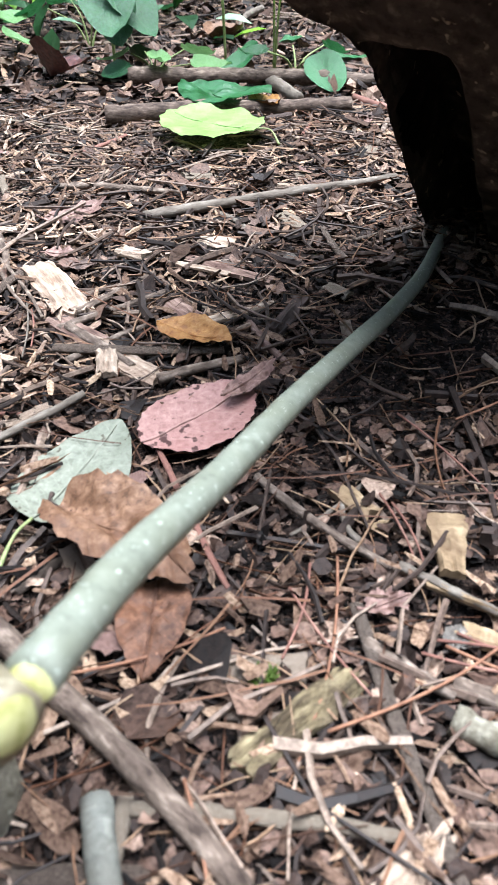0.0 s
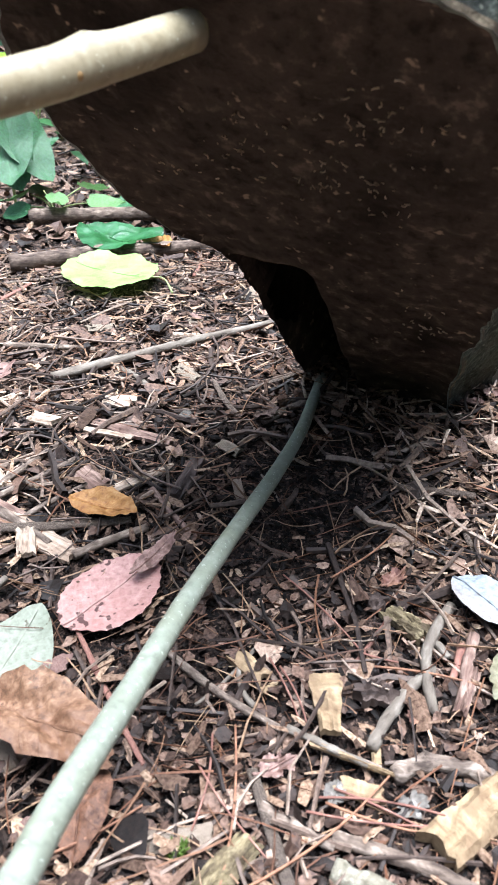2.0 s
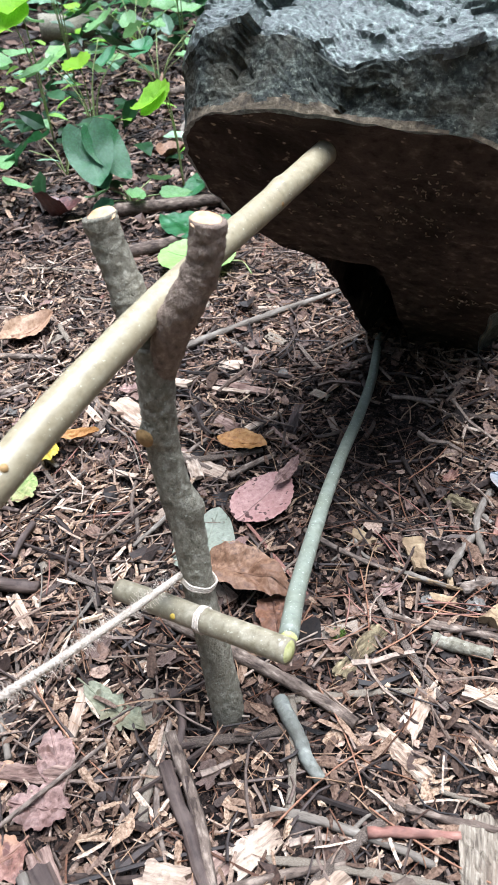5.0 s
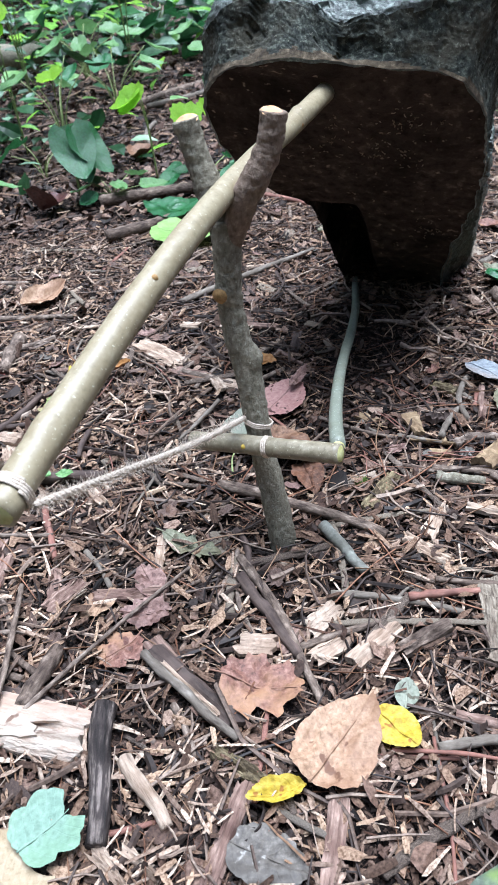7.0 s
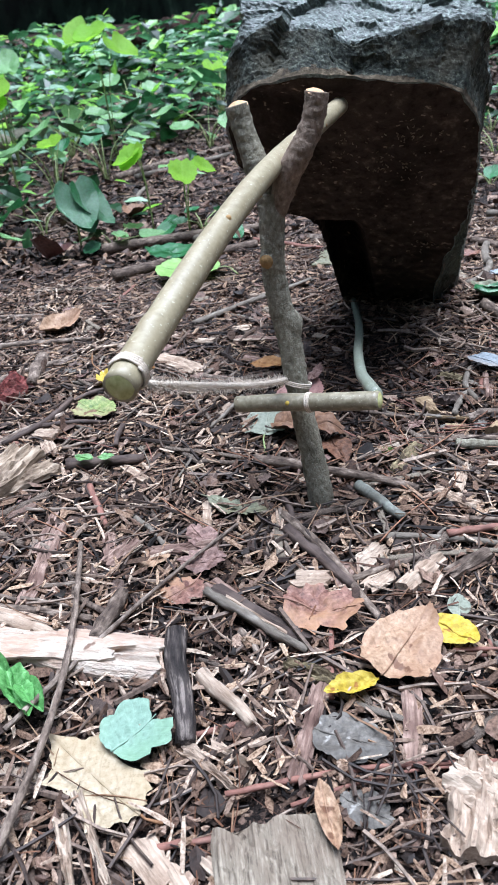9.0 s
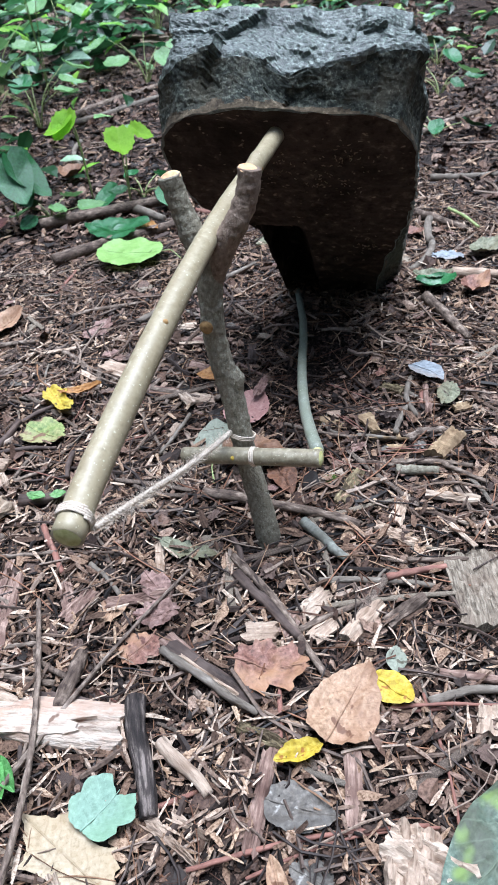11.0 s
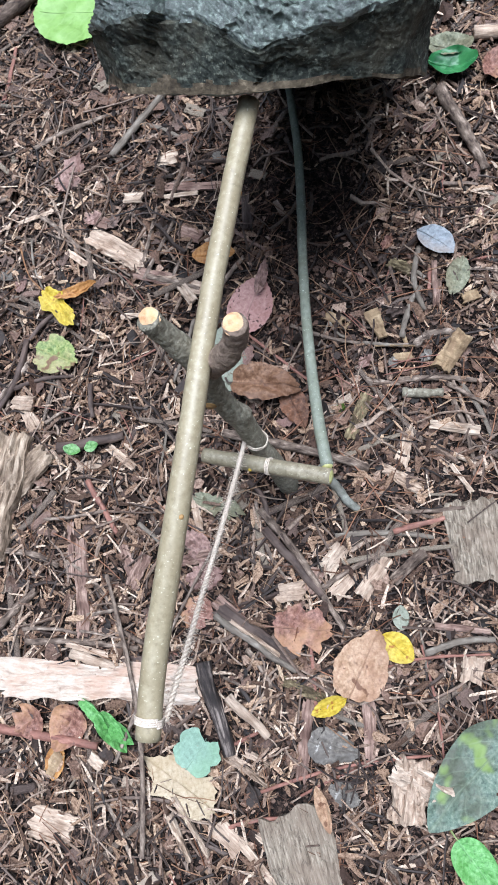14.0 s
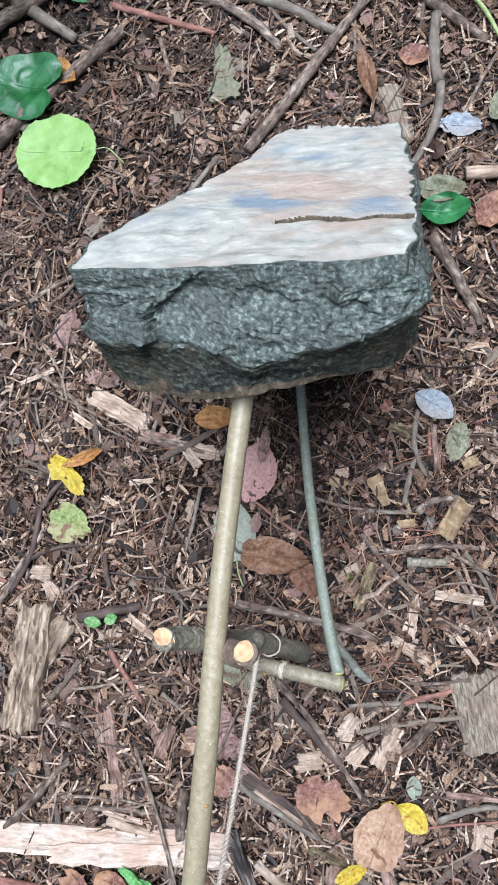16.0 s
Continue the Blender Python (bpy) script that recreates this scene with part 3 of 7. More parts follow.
def blade(shape, length, width, mat, fold=0.1, curl=0.1, ripple=0.05, teeth=0.0, torn=0.0, seed=1, rings=9, n=60, twist=0.0, hook=0.0):
    """The mesh of a leaf: base at the origin, along x, lowest point at z = 0."""
    edge = outline(shape, n)
    n = len(edge)
    cx = 0.46
    verts, uvs, faces = [], [], []
    for r in range(rings):
        f = 1 - r / rings
        for k, (u, w) in enumerate(edge):
            s = f
            if r == 0 and teeth:
                s = f * (1 + teeth * (1 if k % 2 else -1))
            if torn:
                s = s * (1 - torn * max(0.0, noise.noise(Vector((k * 0.55, seed * 3.7, 1.0)))) * f)
            uu, ww = cx + (u - cx) * s, w * s
            verts.append((uu, ww))
            uvs.append((uu, ww))
    verts.append((cx, 0.0))
    uvs.append((cx, 0.0))
    out = []
    for uu, ww in verts:
        x, y = uu * length, ww * width / 2
        z = fold * abs(y) + curl * length * (uu - 0.45) ** 2 * 2 + hook * length * max(0, uu - 0.7) ** 2 * 4
        edge_f = min(1.0, math.hypot((uu - cx) * 2, ww))
        z += ripple * length * 1.2 * (noise.noise(Vector((uu * 3.1, ww * 1.7, seed * 5.3))) + 0.5 * noise.noise(Vector((uu * 8, ww * 4, seed * 2.9))) + 0.3 * noise.noise(Vector((uu * 17, ww * 8, seed))))
        z += 0.045 * length * edge_f ** 3 * noise.noise(Vector((uu * 5, ww * 3, seed * 7.7)))
        z += twist * y * (uu - 0.4)
        out.append(Vector((x, y, z)))
    low = min(v.z for v in out)
    out = [v - Vector((0, 0, low)) for v in out]
    for r in range(rings - 1):
        for k in range(n):
            k2 = (k + 1) % n
            faces.append((r * n + k, r * n + k2, (r + 1) * n + k2, (r + 1) * n + k))
    for k in range(n):
        faces.append(((rings - 1) * n + k, (rings - 1) * n + (k + 1) % n, len(out) - 1))
    me = mesh("leaf_blade", out, faces, mat, uvs)
    spine = []
    for i in range(7):
        u = i / 6 * 0.94
        z = curl * length * (u - 0.45) ** 2 * 2 + hook * length * max(0, u - 0.7) ** 2 * 4
        z += ripple * length * 1.2 * (noise.noise(Vector((u * 3.1, 0, seed * 5.3))) + 0.5 * noise.noise(Vector((u * 8, 0, seed * 2.9))) + 0.3 * noise.noise(Vector((u * 17, 0, seed)))) - low
        z += 0.045 * length * min(1.0, abs(u - cx) * 2) ** 3 * noise.noise(Vector((u * 5, 0, seed * 7.7)))
        spine.append((u * length, 0, z + 0.0002))
    return me, spine


KEEP_CLEAR = []  # places where no loose litter lies on top


def clear(x, y, r):
    KEEP_CLEAR.append((x, y, r))


def leaf(label, base, tip, width, shape, mat, z=0.006, stalk=0.0, stalk_turn=0.0, stalk_mat=None, roll=0.0, pitch=0.0, name="fallen_leaf", group="fallen leaves", **shape_args):
    """A leaf on the ground from its base to its tip, given in millimetres."""
    bx, by, tx, ty = (v / 1000 for v in (*base, *tip))
    length, ang = math.hypot(tx - bx, ty - by), math.degrees(math.atan2(ty - by, tx - bx))
    me, spine = blade(shape, length, width / 1000, mat, **shape_args)
    label = label if len(label.split()) > 3 else label + " on the forest litter"
    ob = thing(name, label, "leaf", group, pose(bx, by, gz(bx, by) + z, 0, 0, ang) @ pose(0, 0, 0, roll, pitch, 0))
    part("blade", me, ob)
    thick = 0.0007
    part("midrib", mesh("midrib", *tube(spine, (thick, thick * 0.35), 5, 2), mat), ob)
    if stalk:
        a = radians(180 + stalk_turn)
        s0 = Vector(spine[0])
        pts = [s0, s0 + Vector((-stalk * 0.4e-3, 0, 0.0008)), s0 + Vector((math.cos(a) * stalk * 1e-3, math.sin(a) * stalk * 1e-3, -min(0.004, s0.z)))]
        part("leaf_stalk", mesh("leaf_stalk", *tube(pts, (0.0008, 0.0006, 0.0011), 6, 4), stalk_mat or mat), ob)
    for f in (0.2, 0.5, 0.8):
        clear(bx + (tx - bx) * f, by + (ty - by) * f, width * 0.32e-3)
    return ob


def twig(label, p0, p1, r, mat=None, bend=0.0, z=0.0, z1=None, r1=None, rough=0.25, name="twig", group="dry twigs", sides=8, category="twig", side_shoot=False):
    """A stick lying on the ground between two places in millimetres; r in millimetres."""
    mat = mat or TWIG
    x0, y0, x1, y1 = (v / 1000 for v in (*p0, *p1))
    length, ang = math.hypot(x1 - x0, y1 - y0), math.degrees(math.atan2(y1 - y0, x1 - x0))
    r, r1 = r / 1000, (r1 or r * 0.75) / 1000
    za = gz(x0, y0) + r + 0.0035 + z / 1000
    zb = gz(x1, y1) + r1 + 0.0035 + (z if z1 is None else z1) / 1000
    pts = []
    k = max(4, int(length / 0.02))
    seed = x0 * 91 + y1 * 57
    for i in range(k + 1):
        f = i / k
        wob = bend * length * math.sin(math.pi * f) + 0.5 * r * noise.noise(Vector((f * 2.5, seed, 0.3)))
        pts.append((length * f, wob, (zb - za) * f + 0.4 * r * noise.noise(Vector((f * 3, seed, 7.7)))))
    ob = new(name, mesh(name, *tube(pts, (r, (r + r1) / 2 * 1.04, r1), sides, 3, rough, 160), mat))
    ob.matrix_basis = pose(x0, y0, za, 0, 0, ang)
    tagged(ob, label if len(label.split()) > 3 else label + " on the forest litter", category, group)
    if side_shoot:
        mid = Vector(pts[int(k * 0.6)])
        part("side_shoot", mesh("side_shoot", *tube([mid, mid + Vector((0.006, r * 3.5, 0.001)), mid + Vector((0.014, r * 6, 0.0))], (r * 0.5, r * 0.25), 6, 3, rough), mat), ob)
    for f in np.linspace(0.1, 0.9, max(3, int(length / 0.015))):
        clear(x0 + (x1 - x0) * f - math.sin(radians(ang)) * bend * length * math.sin(math.pi * f), y0 + (y1 - y0) * f + math.cos(radians(ang)) * bend * length * math.sin(math.pi * f), r * 1.1)
    return ob


def chip_mesh(name, length, w, h, mat, seed=0, ragged=0.2, bow=0.0, taper=0.0, nx=9, ny=5, fissure=0.0, fibre=8.0):
    """A split piece of wood: a flat block with torn ends and uneven faces, along x from the origin, resting on z = 0."""
    verts, faces = [], []
    for layer in (0, 1):
        for i in range(nx + 1):
            for j in range(ny + 1):
                u, v = i / nx, j / ny - 0.5
                end = 0.9 * ragged * w * noise.noise(Vector((v * 5, seed * 3.1, 5.0 if u > 0.5 else 9.0)))
                x = length * u + (end * (u - 0.5) * 2 if u in (0, 1) else 0.15 * end)
                y = v * w * (1 - taper * u) * (1 + 0.22 * noise.noise(Vector((u * 4, seed, 2.0))) + ragged * 0.35 * noise.noise(Vector((u * 9, seed, 3.0 if v > 0 else 6.0)))) + bow * length * math.sin(math.pi * u)
                edge = 1 - 0.25 * (abs(v) * 2) ** 4
                z = layer * h * edge * (0.85 + 0.55 * noise.noise(Vector((u * 2.2, v * 5, seed)))) + (0 if layer else 0.08 * h * noise.noise(Vector((u * 6, v * 5, seed + 4))))
                if layer and fissure:
                    line = abs(noise.noise(Vector((u * 3.0, v * fibre + 0.6 * noise.noise(Vector((u * 5, v * 3, seed))), seed * 1.7))))
                    z -= fissure * h * max(0.0, 1 - 5 * line) - 0.25 * fissure * h * noise.noise(Vector((u * 14, v * fibre * 2, seed)))
                verts.append((x, y, max(z, 0) if not layer else z))
    m = (nx + 1) * (ny + 1)
    at = lambda layer, i, j: layer * m + i * (ny + 1) + j
    for i in range(nx):
        for j in range(ny):
            faces.append((at(1, i, j), at(1, i + 1, j), at(1, i + 1, j + 1), at(1, i, j + 1)))
            faces.append((at(0, i, j), at(0, i, j + 1), at(0, i + 1, j + 1), at(0, i + 1, j)))
        faces.append((at(0, i, 0), at(0, i + 1, 0), at(1, i + 1, 0), at(1, i, 0)))
        faces.append((at(0, i + 1, ny), at(0, i, ny), at(1, i, ny), at(1, i + 1, ny)))
    for j in range(ny):
        faces.append((at(0, 0, j + 1), at(0, 0, j), at(1, 0, j), at(1, 0, j + 1)))
        faces.append((at(0, nx, j), at(0, nx, j + 1), at(1, nx, j + 1), at(1, nx, j)))
    return mesh(name, verts, faces, mat, smooth=False)


def chip(label, p0, p1, w, h, mat=None, z=0.0, roll=0.0, pitch=0.0, name="wood_chip", group="wood chips", category="wood chip", **kw):
    """A piece of wood or bark on the ground between two places in millimetres."""
    x0, y0, x1, y1 = (v / 1000 for v in (*p0, *p1))
    length, ang = math.hypot(x1 - x0, y1 - y0), math.degrees(math.atan2(y1 - y0, x1 - x0))
    ob = new(name, chip_mesh(name, length, w / 1000, h / 1000, mat or CHIP_PALE, seed=x0 * 130 + y0 * 70, **kw))
    ob.matrix_basis = pose(x0, y0, gz(x0, y0) + 0.0035 + z / 1000, 0, 0, ang) @ pose(0, 0, 0, roll, pitch, 0)
    for f in np.linspace(0.1, 0.9, max(3, int(length / 0.01))):
        clear(x0 + (x1 - x0) * f, y0 + (y1 - y0) * f, w * 0.45e-3)
    return tagged(ob, label if len(label.split()) > 3 else label + " on the forest litter", category, group)

# ---- the setting: ground and far woods ----
def graded(lo, hi, fine_lo, fine_hi, step, grow):
    """Grid lines, close together in the middle and ever wider apart outside."""
    mid = list(np.arange(fine_lo, fine_hi + step / 2, step))
    left, right, d = [], [], step
    while (left[-1] if left else fine_lo) > lo:
        d *= grow
        left.append((left[-1] if left else fine_lo) - d)
    d = step
    while (right[-1] if right else fine_hi) < hi:
        d *= grow
        right.append((right[-1] if right else fine_hi) + d)
    return np.array(left[::-1] + mid + right)


gx, gy = graded(-120, 120, -0.46, 0.42, 0.0035, 1.16), graded(-120, 120, -0.28, 0.7, 0.0035, 1.16)
X, Y = np.meshgrid(gx, gy, indexing="ij")
rough_z = np.array([noise.noise(Vector((x * 60, y * 60, 0.5))) for x, y in zip(X.ravel(), Y.ravel())]).reshape(X.shape)
fine_z = np.array([noise.noise(Vector((x * 170, y * 170, 2.5))) for x, y in zip(X.ravel(), Y.ravel())]).reshape(X.shape)
Z = ground_z(X, Y) + 0.0022 * rough_z + 0.0012 * fine_z
idx = np.arange(X.size).reshape(X.shape)
quads = np.stack([idx[:-1, :-1], idx[1:, :-1], idx[1:, 1:], idx[:-1, 1:]], -1).reshape(-1, 4)
ground = new("ground", mesh("ground", np.stack([X, Y, Z], -1).reshape(-1, 3).tolist(), quads.tolist(), SOIL))
tagged(ground, "dark brown forest soil under leaf litter", "ground", kind="structure")

# a dark belt of woods that closes the clearing all round; its unseen sides and extra height are added to block low sky
# light
verts, faces = [], []
for i in range(96):
    a = 2 * math.pi * i / 96
    for j in range(7):
        r = 24 + 3 * noise.noise(Vector((math.cos(a) * 4, math.sin(a) * 4, j * 0.6)))
        verts.append((r * math.cos(a), r * math.sin(a), -0.5 + j * 3.6 + (noise.noise(Vector((a * 9, j, 3))) if j == 6 else 0) * 2.0))
for i in range(96):
    for j in range(6):
        a, b = i * 7 + j, ((i + 1) % 96) * 7 + j
        faces.append((b, a, a + 1, b + 1))
woods = new("backdrop", mesh("backdrop", verts, faces, WOODS))
tagged(woods, "dark green distant woods round the clearing", "woods", kind="structure")

# ---- the leaning stone ----
STONE = Matrix(((0.8259, 0.3640, 0.4305, 0.0515), (-0.5637, 0.5333, 0.6307, 0.25), (0.0, -0.7636, 0.6457, 0.28), (0, 0, 0, 1)))
UNDER = ((-134, 36), (-117, 12), (-96, -4), (-70, -11), (-41, -11), (-12, -5), (11, 6), (50, 15), (66, 26), (77, 46), (84, 67), (82, 140), (71, 206), (57, 250), (40, 320), (32, 400),
         (-74, 400), (-77, 300), (-79, 215), (-84, 195), (-109, 180), (-132, 154), (-144, 100), (-141, 50))
TOP = ((-123, -14), (-58, -16), (10, -10), (75, 0), (80, 35), (74, 236), (64, 364), (55, 470), (-45, 470), (-67, 384), (-72, 290), (-107, 135), (-131, 39))

RIDGE = ((-131, 10), (-112, -13), (-74, -27), (-45, -25), (-15, -19), (8, -16), (35, -13), (62, -11), (82, 0), (89, 30), (87, 140), (79, 225), (70, 300), (54, 440),
         (-58, 440), (-78, 300), (-84, 220), (-98, 190), (-127, 150), (-146, 95), (-145, 40))


def lip_c(x, y):
    """The drop of the lip along the head of the stone."""
    return float(np.interp(x, (-140, -110, -40, 10, 52), (0, -7, -8, -6, 0))) * math.exp(-max(0.0, y + 5) / 28)


def ridge_c(x):
    return float(np.interp(x, (-126, -74, -45, -15, 8, 35, 62, 83), (34, 40, 30, 19, 25, 33, 41, 48)))


def reach(poly, cx, cy, ang):
    """How far a polygon's edge lies from the point inside it, in one direction."""
    dx, dy = math.cos(ang), math.sin(ang)
    best = 0.0
    for (x0, y0), (x1, y1) in zip(poly, (*poly[1:], poly[0])):
        ex, ey = x1 - x0, y1 - y0
        det = dx * ey - dy * ex
        if abs(det) < 1e-9:
            continue
        t = ((x0 - cx) * ey - (y0 - cy) * ex) / det
        s = ((x0 - cx) * dy - (y0 - cy) * dx) / det
        if -1e-6 <= s <= 1 + 1e-6 and t > best:
            best = t
    return best


def facets(p, size, tilt, offset):
    """The height of a broken surface: the lowest of the planes of the nearest chips."""
    _, centres = noise.voronoi(p / size)
    best = 1e9
    for c in centres[:3]:
        w = noise.cell_vector(c * 7.3 + Vector((0.37, 0.61, 0.13)))
        g = noise.cell_vector(c * 5.1 + Vector((3.7, 1.6, 8.1))) - Vector((0.5, 0.5, 0.5))
        best = min(best, offset * w.x + tilt * g.dot(p - c * size))
    return best


def build_stone():
    n, cx, cy, thick = 520, -22.0, 165.0, 80.0
    chip_edge = [6.5 * noise.noise(Vector((math.cos(2 * math.pi * k / n) * 9, math.sin(2 * math.pi * k / n) * 9, 8.0))) + 0.7 * noise.noise(Vector((k * 0.31, 2.0, 8.0))) for k in range(n)]
    ru = [reach(UNDER, cx, cy, 2 * math.pi * k / n) + 4.0 * noise.noise(Vector((k * 0.07, 5.0, 1.0))) + 1.8 * noise.noise(Vector((k * 0.21, 9.0, 1.0))) for k in range(n)]
    rt = [reach(TOP, cx, cy, 2 * math.pi * k / n) + chip_edge[k] for k in range(n)]
    rr = [reach(RIDGE, cx, cy, 2 * math.pi * k / n) for k in range(n)]
    rows = [("u", f) for f in np.linspace(0.03, 0.985, 36)] + [("s", f) for f in np.linspace(0, 1, 50)]
    rows += [("t", f) for f in np.linspace(0.985, 0.03, 80)]
    verts, slots, faces = [], [], []
    for kind, f in rows:
        for k in range(n):
            a = 2 * math.pi * k / n
            if kind == "u":
                r, c = ru[k] * f, 0.0
            elif kind == "t":
                r, c = rt[k] * f, thick
            else:
                g = f / 0.4 if f < 0.4 else (f - 0.4) / 0.6
                edge_x, edge_y = cx + rr[k] * math.cos(a), cy + rr[k] * math.sin(a)
                mid_c = ridge_c(edge_x) + 5 * noise.noise(Vector((edge_x * 0.05, edge_y * 0.05, 1.7)))
                low_c = lip_c(cx + ru[k] * math.cos(a), cy + ru[k] * math.sin(a))
                r = ru[k] + (rr[k] - ru[k]) * g if f < 0.4 else rr[k] + (rt[k] - rr[k]) * g
                if f < 0.4:
                    r -= 3.5 * math.sin(math.pi * g) * (0.9 + 0.25 * noise.noise(Vector((edge_x * 0.03, edge_y * 0.03, 6.1))))
                c = low_c + (mid_c - low_c) * g if f < 0.4 else mid_c + (thick - mid_c) * g
            x, y = cx + r * math.cos(a), cy + r * math.sin(a)
            p = Vector((x, y, c))
            if kind == "u":
                # the face is hollowed towards its lower corner
                hollow = max(0, 1 - ((x + 66) / 34) ** 2) * min(1, max(0, (y - 195) / 50))
                c += 54 * hollow + lip_c(x, y)
                c += 5.0 * noise.noise(p * 0.016) * min(1, (1 - f) * 9) + 1.6 * noise.noise(p * 0.06) + 0.7 * noise.noise(p * 0.17)
                # thin overhanging lip at the head of the stone
                c += 3.0 * math.exp(-((y - 22) / 14) ** 2) * min(1, (1 - f) * 25)
                verts.append((x, y, c))
            elif kind == "t":
                step = 0.9 * noise.noise(Vector((x * 0.008, y * 0.07, 4.2)))
                crack = -6.0 * math.exp(-((y - 81 - 9 * noise.noise(Vector((x * 0.04, 0, 0)))) / 3.0) ** 2) * (1 if -14 < x < 80 else 0)
                c += (step + 3.0 * noise.noise(p * 0.02) + 1.2 * noise.noise(p * 0.07)) * min(1, (1 - f) * 12) + 0.6 * noise.noise(p * 0.2) + crack
                verts.append((x, y, c))
            else:
                warped = p + 4 * Vector((noise.noise(p * 0.05), noise.noise(p * 0.05 + Vector((5, 5, 5))), noise.noise(p * 0.05 + Vector((9, 2, 4)))))
                low = 0.9 if f < 0.36 else 1.0
                patchy = min(1.0, max(0.0, 0.55 + 2.2 * noise.noise(p * 0.021 + Vector((3, 8, 1)))))
                ledge = Vector((warped.x * 0.55, warped.y * 0.55, warped.z * 1.5))
                chunk = (0.6 if f < 0.36 else 1.0) * facets(warped, 78, 0.32, 6) + low * patchy * (facets(ledge + Vector((40, 10, 70)), 26, 0.5, 3.4) + 0.6 * facets(ledge * 1.3 + Vector((90, 20, 10)), 12, 0.5, 1.6)) - 3.0 * abs(noise.noise(warped * 0.026))
                chunk += low * (1.1 * noise.noise(p * 0.12) + 1.0 * noise.noise(p * 0.27) + 0.7 * noise.noise(p * 0.6))
                push = (chunk + 1.5) * min(1, math.sin(math.pi * min(max(f, 0.02), 0.98)) * 2.0)
                verts.append((x + push * math.cos(a), y + push * math.sin(a), c + 1.5 * noise.noise(p * 0.07 + Vector((9, 0, 0)))))
    for i in range(len(rows) - 1):
        kinds = (rows[i][0], rows[i + 1][0])
        slot = 0 if kinds[1] == "u" else 2 if kinds[0] == "t" else 1
        for k in range(n):
            k2 = (k + 1) % n
            faces.append((i * n + k2, i * n + k, (i + 1) * n + k, (i + 1) * n + k2))
            corner = verts[i * n + k]
            # the lower left side's shade is put in with the dark underside colour
            if slot == 1 and corner[0] < -50 and corner[1] > 165:
                slots.append(0)
                continue
            seam = slot == 2 and -14 < corner[0] < 78 and abs(corner[1] - 81 - 9 * noise.noise(Vector((corner[0] * 0.04, 0, 0)))) < 4.5
            lip = seam or slot == 1 and rows[i][0] == "s" and rows[i][1] < 0.02 + 0.09 * noise.noise(Vector((k * 0.06, 3.0, 1.0))) + (0.05 * math.exp(-((corner[0] + 55) / 60) ** 4) * (1 + 1.2 * noise.noise(Vector((k * 0.15, 1.0, 4.0)))) if corner[1] < 20 else 0)
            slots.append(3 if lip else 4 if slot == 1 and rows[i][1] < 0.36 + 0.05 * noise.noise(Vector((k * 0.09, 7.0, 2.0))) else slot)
    for row, flip, slot in ((0, False, 0), (len(rows) - 1, True, 2)):
        ring = [row * n + k for k in range(n)]
        faces.append(ring if not flip else ring[::-1])
        slots.append(slot)
    me = mesh("leaning_stone", [(x / 1000, y / 1000, c / 1000) for x, y, c in verts], faces, [STONE_UNDER, STONE_EDGE, STONE_TOP, STONE_LIP, STONE_SHADED], slots=slots)
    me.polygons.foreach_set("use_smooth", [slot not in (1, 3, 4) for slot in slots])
    ob = new("leaning_stone", me)
    ob.matrix_basis = STONE
    tagged(ob, "thick dark grey stone slab leaning up with a soil-stained underside", "stone")
    # dry rootlets and crumbs stuck to the damp underside
    rng = random.Random(5)
    verts, faces = [], []
    spots = ((14, 76), (36, 66), (-8, 112), (-38, 86), (20, 118), (32, 235), (-70, 98))
    for _ in range(150):
        sx, sy = rng.choice(spots)
        x, y = rng.gauss(sx, 9) / 1000, rng.gauss(sy, 12) / 1000
        if not -0.11 < x < 0.07 or (x < -0.06 and y > 0.17):
            continue
        c, a, length = -0.0012, rng.uniform(0, 6.28), rng.uniform(0.001, 0.004)
        mid = Vector((x, y, c))
        way = Vector((math.cos(a), math.sin(a), 0)) * length / 2
        bow = Vector((-way.y, way.x, -0.0008)) * rng.uniform(-0.6, 0.6)
        v, f = tube([mid - way, mid + bow, mid + way], (0.0005, 0.0003), 4, 2)
        faces += [tuple(i + len(verts) for i in q) for q in f]
        verts += v
    roots = part("rootlets", mesh("rootlets", verts, faces, BARK_ROUGH), ob, "pale dry rootlets stuck to the stone")
    tagged(roots, kind="stuff")
    return ob


stone = build_stone()

# ---- the trap: forked upright, lever, toggle, trigger rod and cord ----
fork = thing("forked_stick", "grey-barked forked stick planted upright with sawn pale ends", "stick", m=pose(-0.0735, 0.095, 0))
FO = Vector((-0.0735, 0.095, 0))
stem_pts = [Vector(p) - FO for p in ((-0.0735, 0.092, -0.035), (-0.0735, 0.094, 0.003), (-0.0755, 0.103, 0.040), (-0.0783, 0.112, 0.073), (-0.0793, 0.1185, 0.100),
                                     (-0.0800, 0.1240, 0.125), (-0.0835, 0.1285, 0.150), (-0.0853, 0.1318, 0.172), (-0.0848, 0.1325, 0.190), (-0.0832, 0.1343, 0.210), (-0.0815, 0.1360, 0.226))]
stem = part("stem", mesh("stem", *tube(stem_pts, (0.0098, 0.0097, 0.0090, 0.0084, 0.0084, 0.0088, 0.0086, 0.0082, 0.0082, 0.009, 0.0096), 28, 14, 0.11, 260,
            bumps=((Vector((-0.0715, 0.1225, 0.138)) - FO, 0.012, 0.004), (Vector((-0.0925, 0.1265, 0.184)) - FO, 0.009, 0.003))), BARK_GREY), fork)
left_pts = [Vector(p) - FO for p in ((-0.0835, 0.1355, 0.213), (-0.0880, 0.1422, 0.2415), (-0.0908, 0.1466, 0.2560), (-0.0938, 0.1494, 0.2690), (-0.0957, 0.1512, 0.2815))]
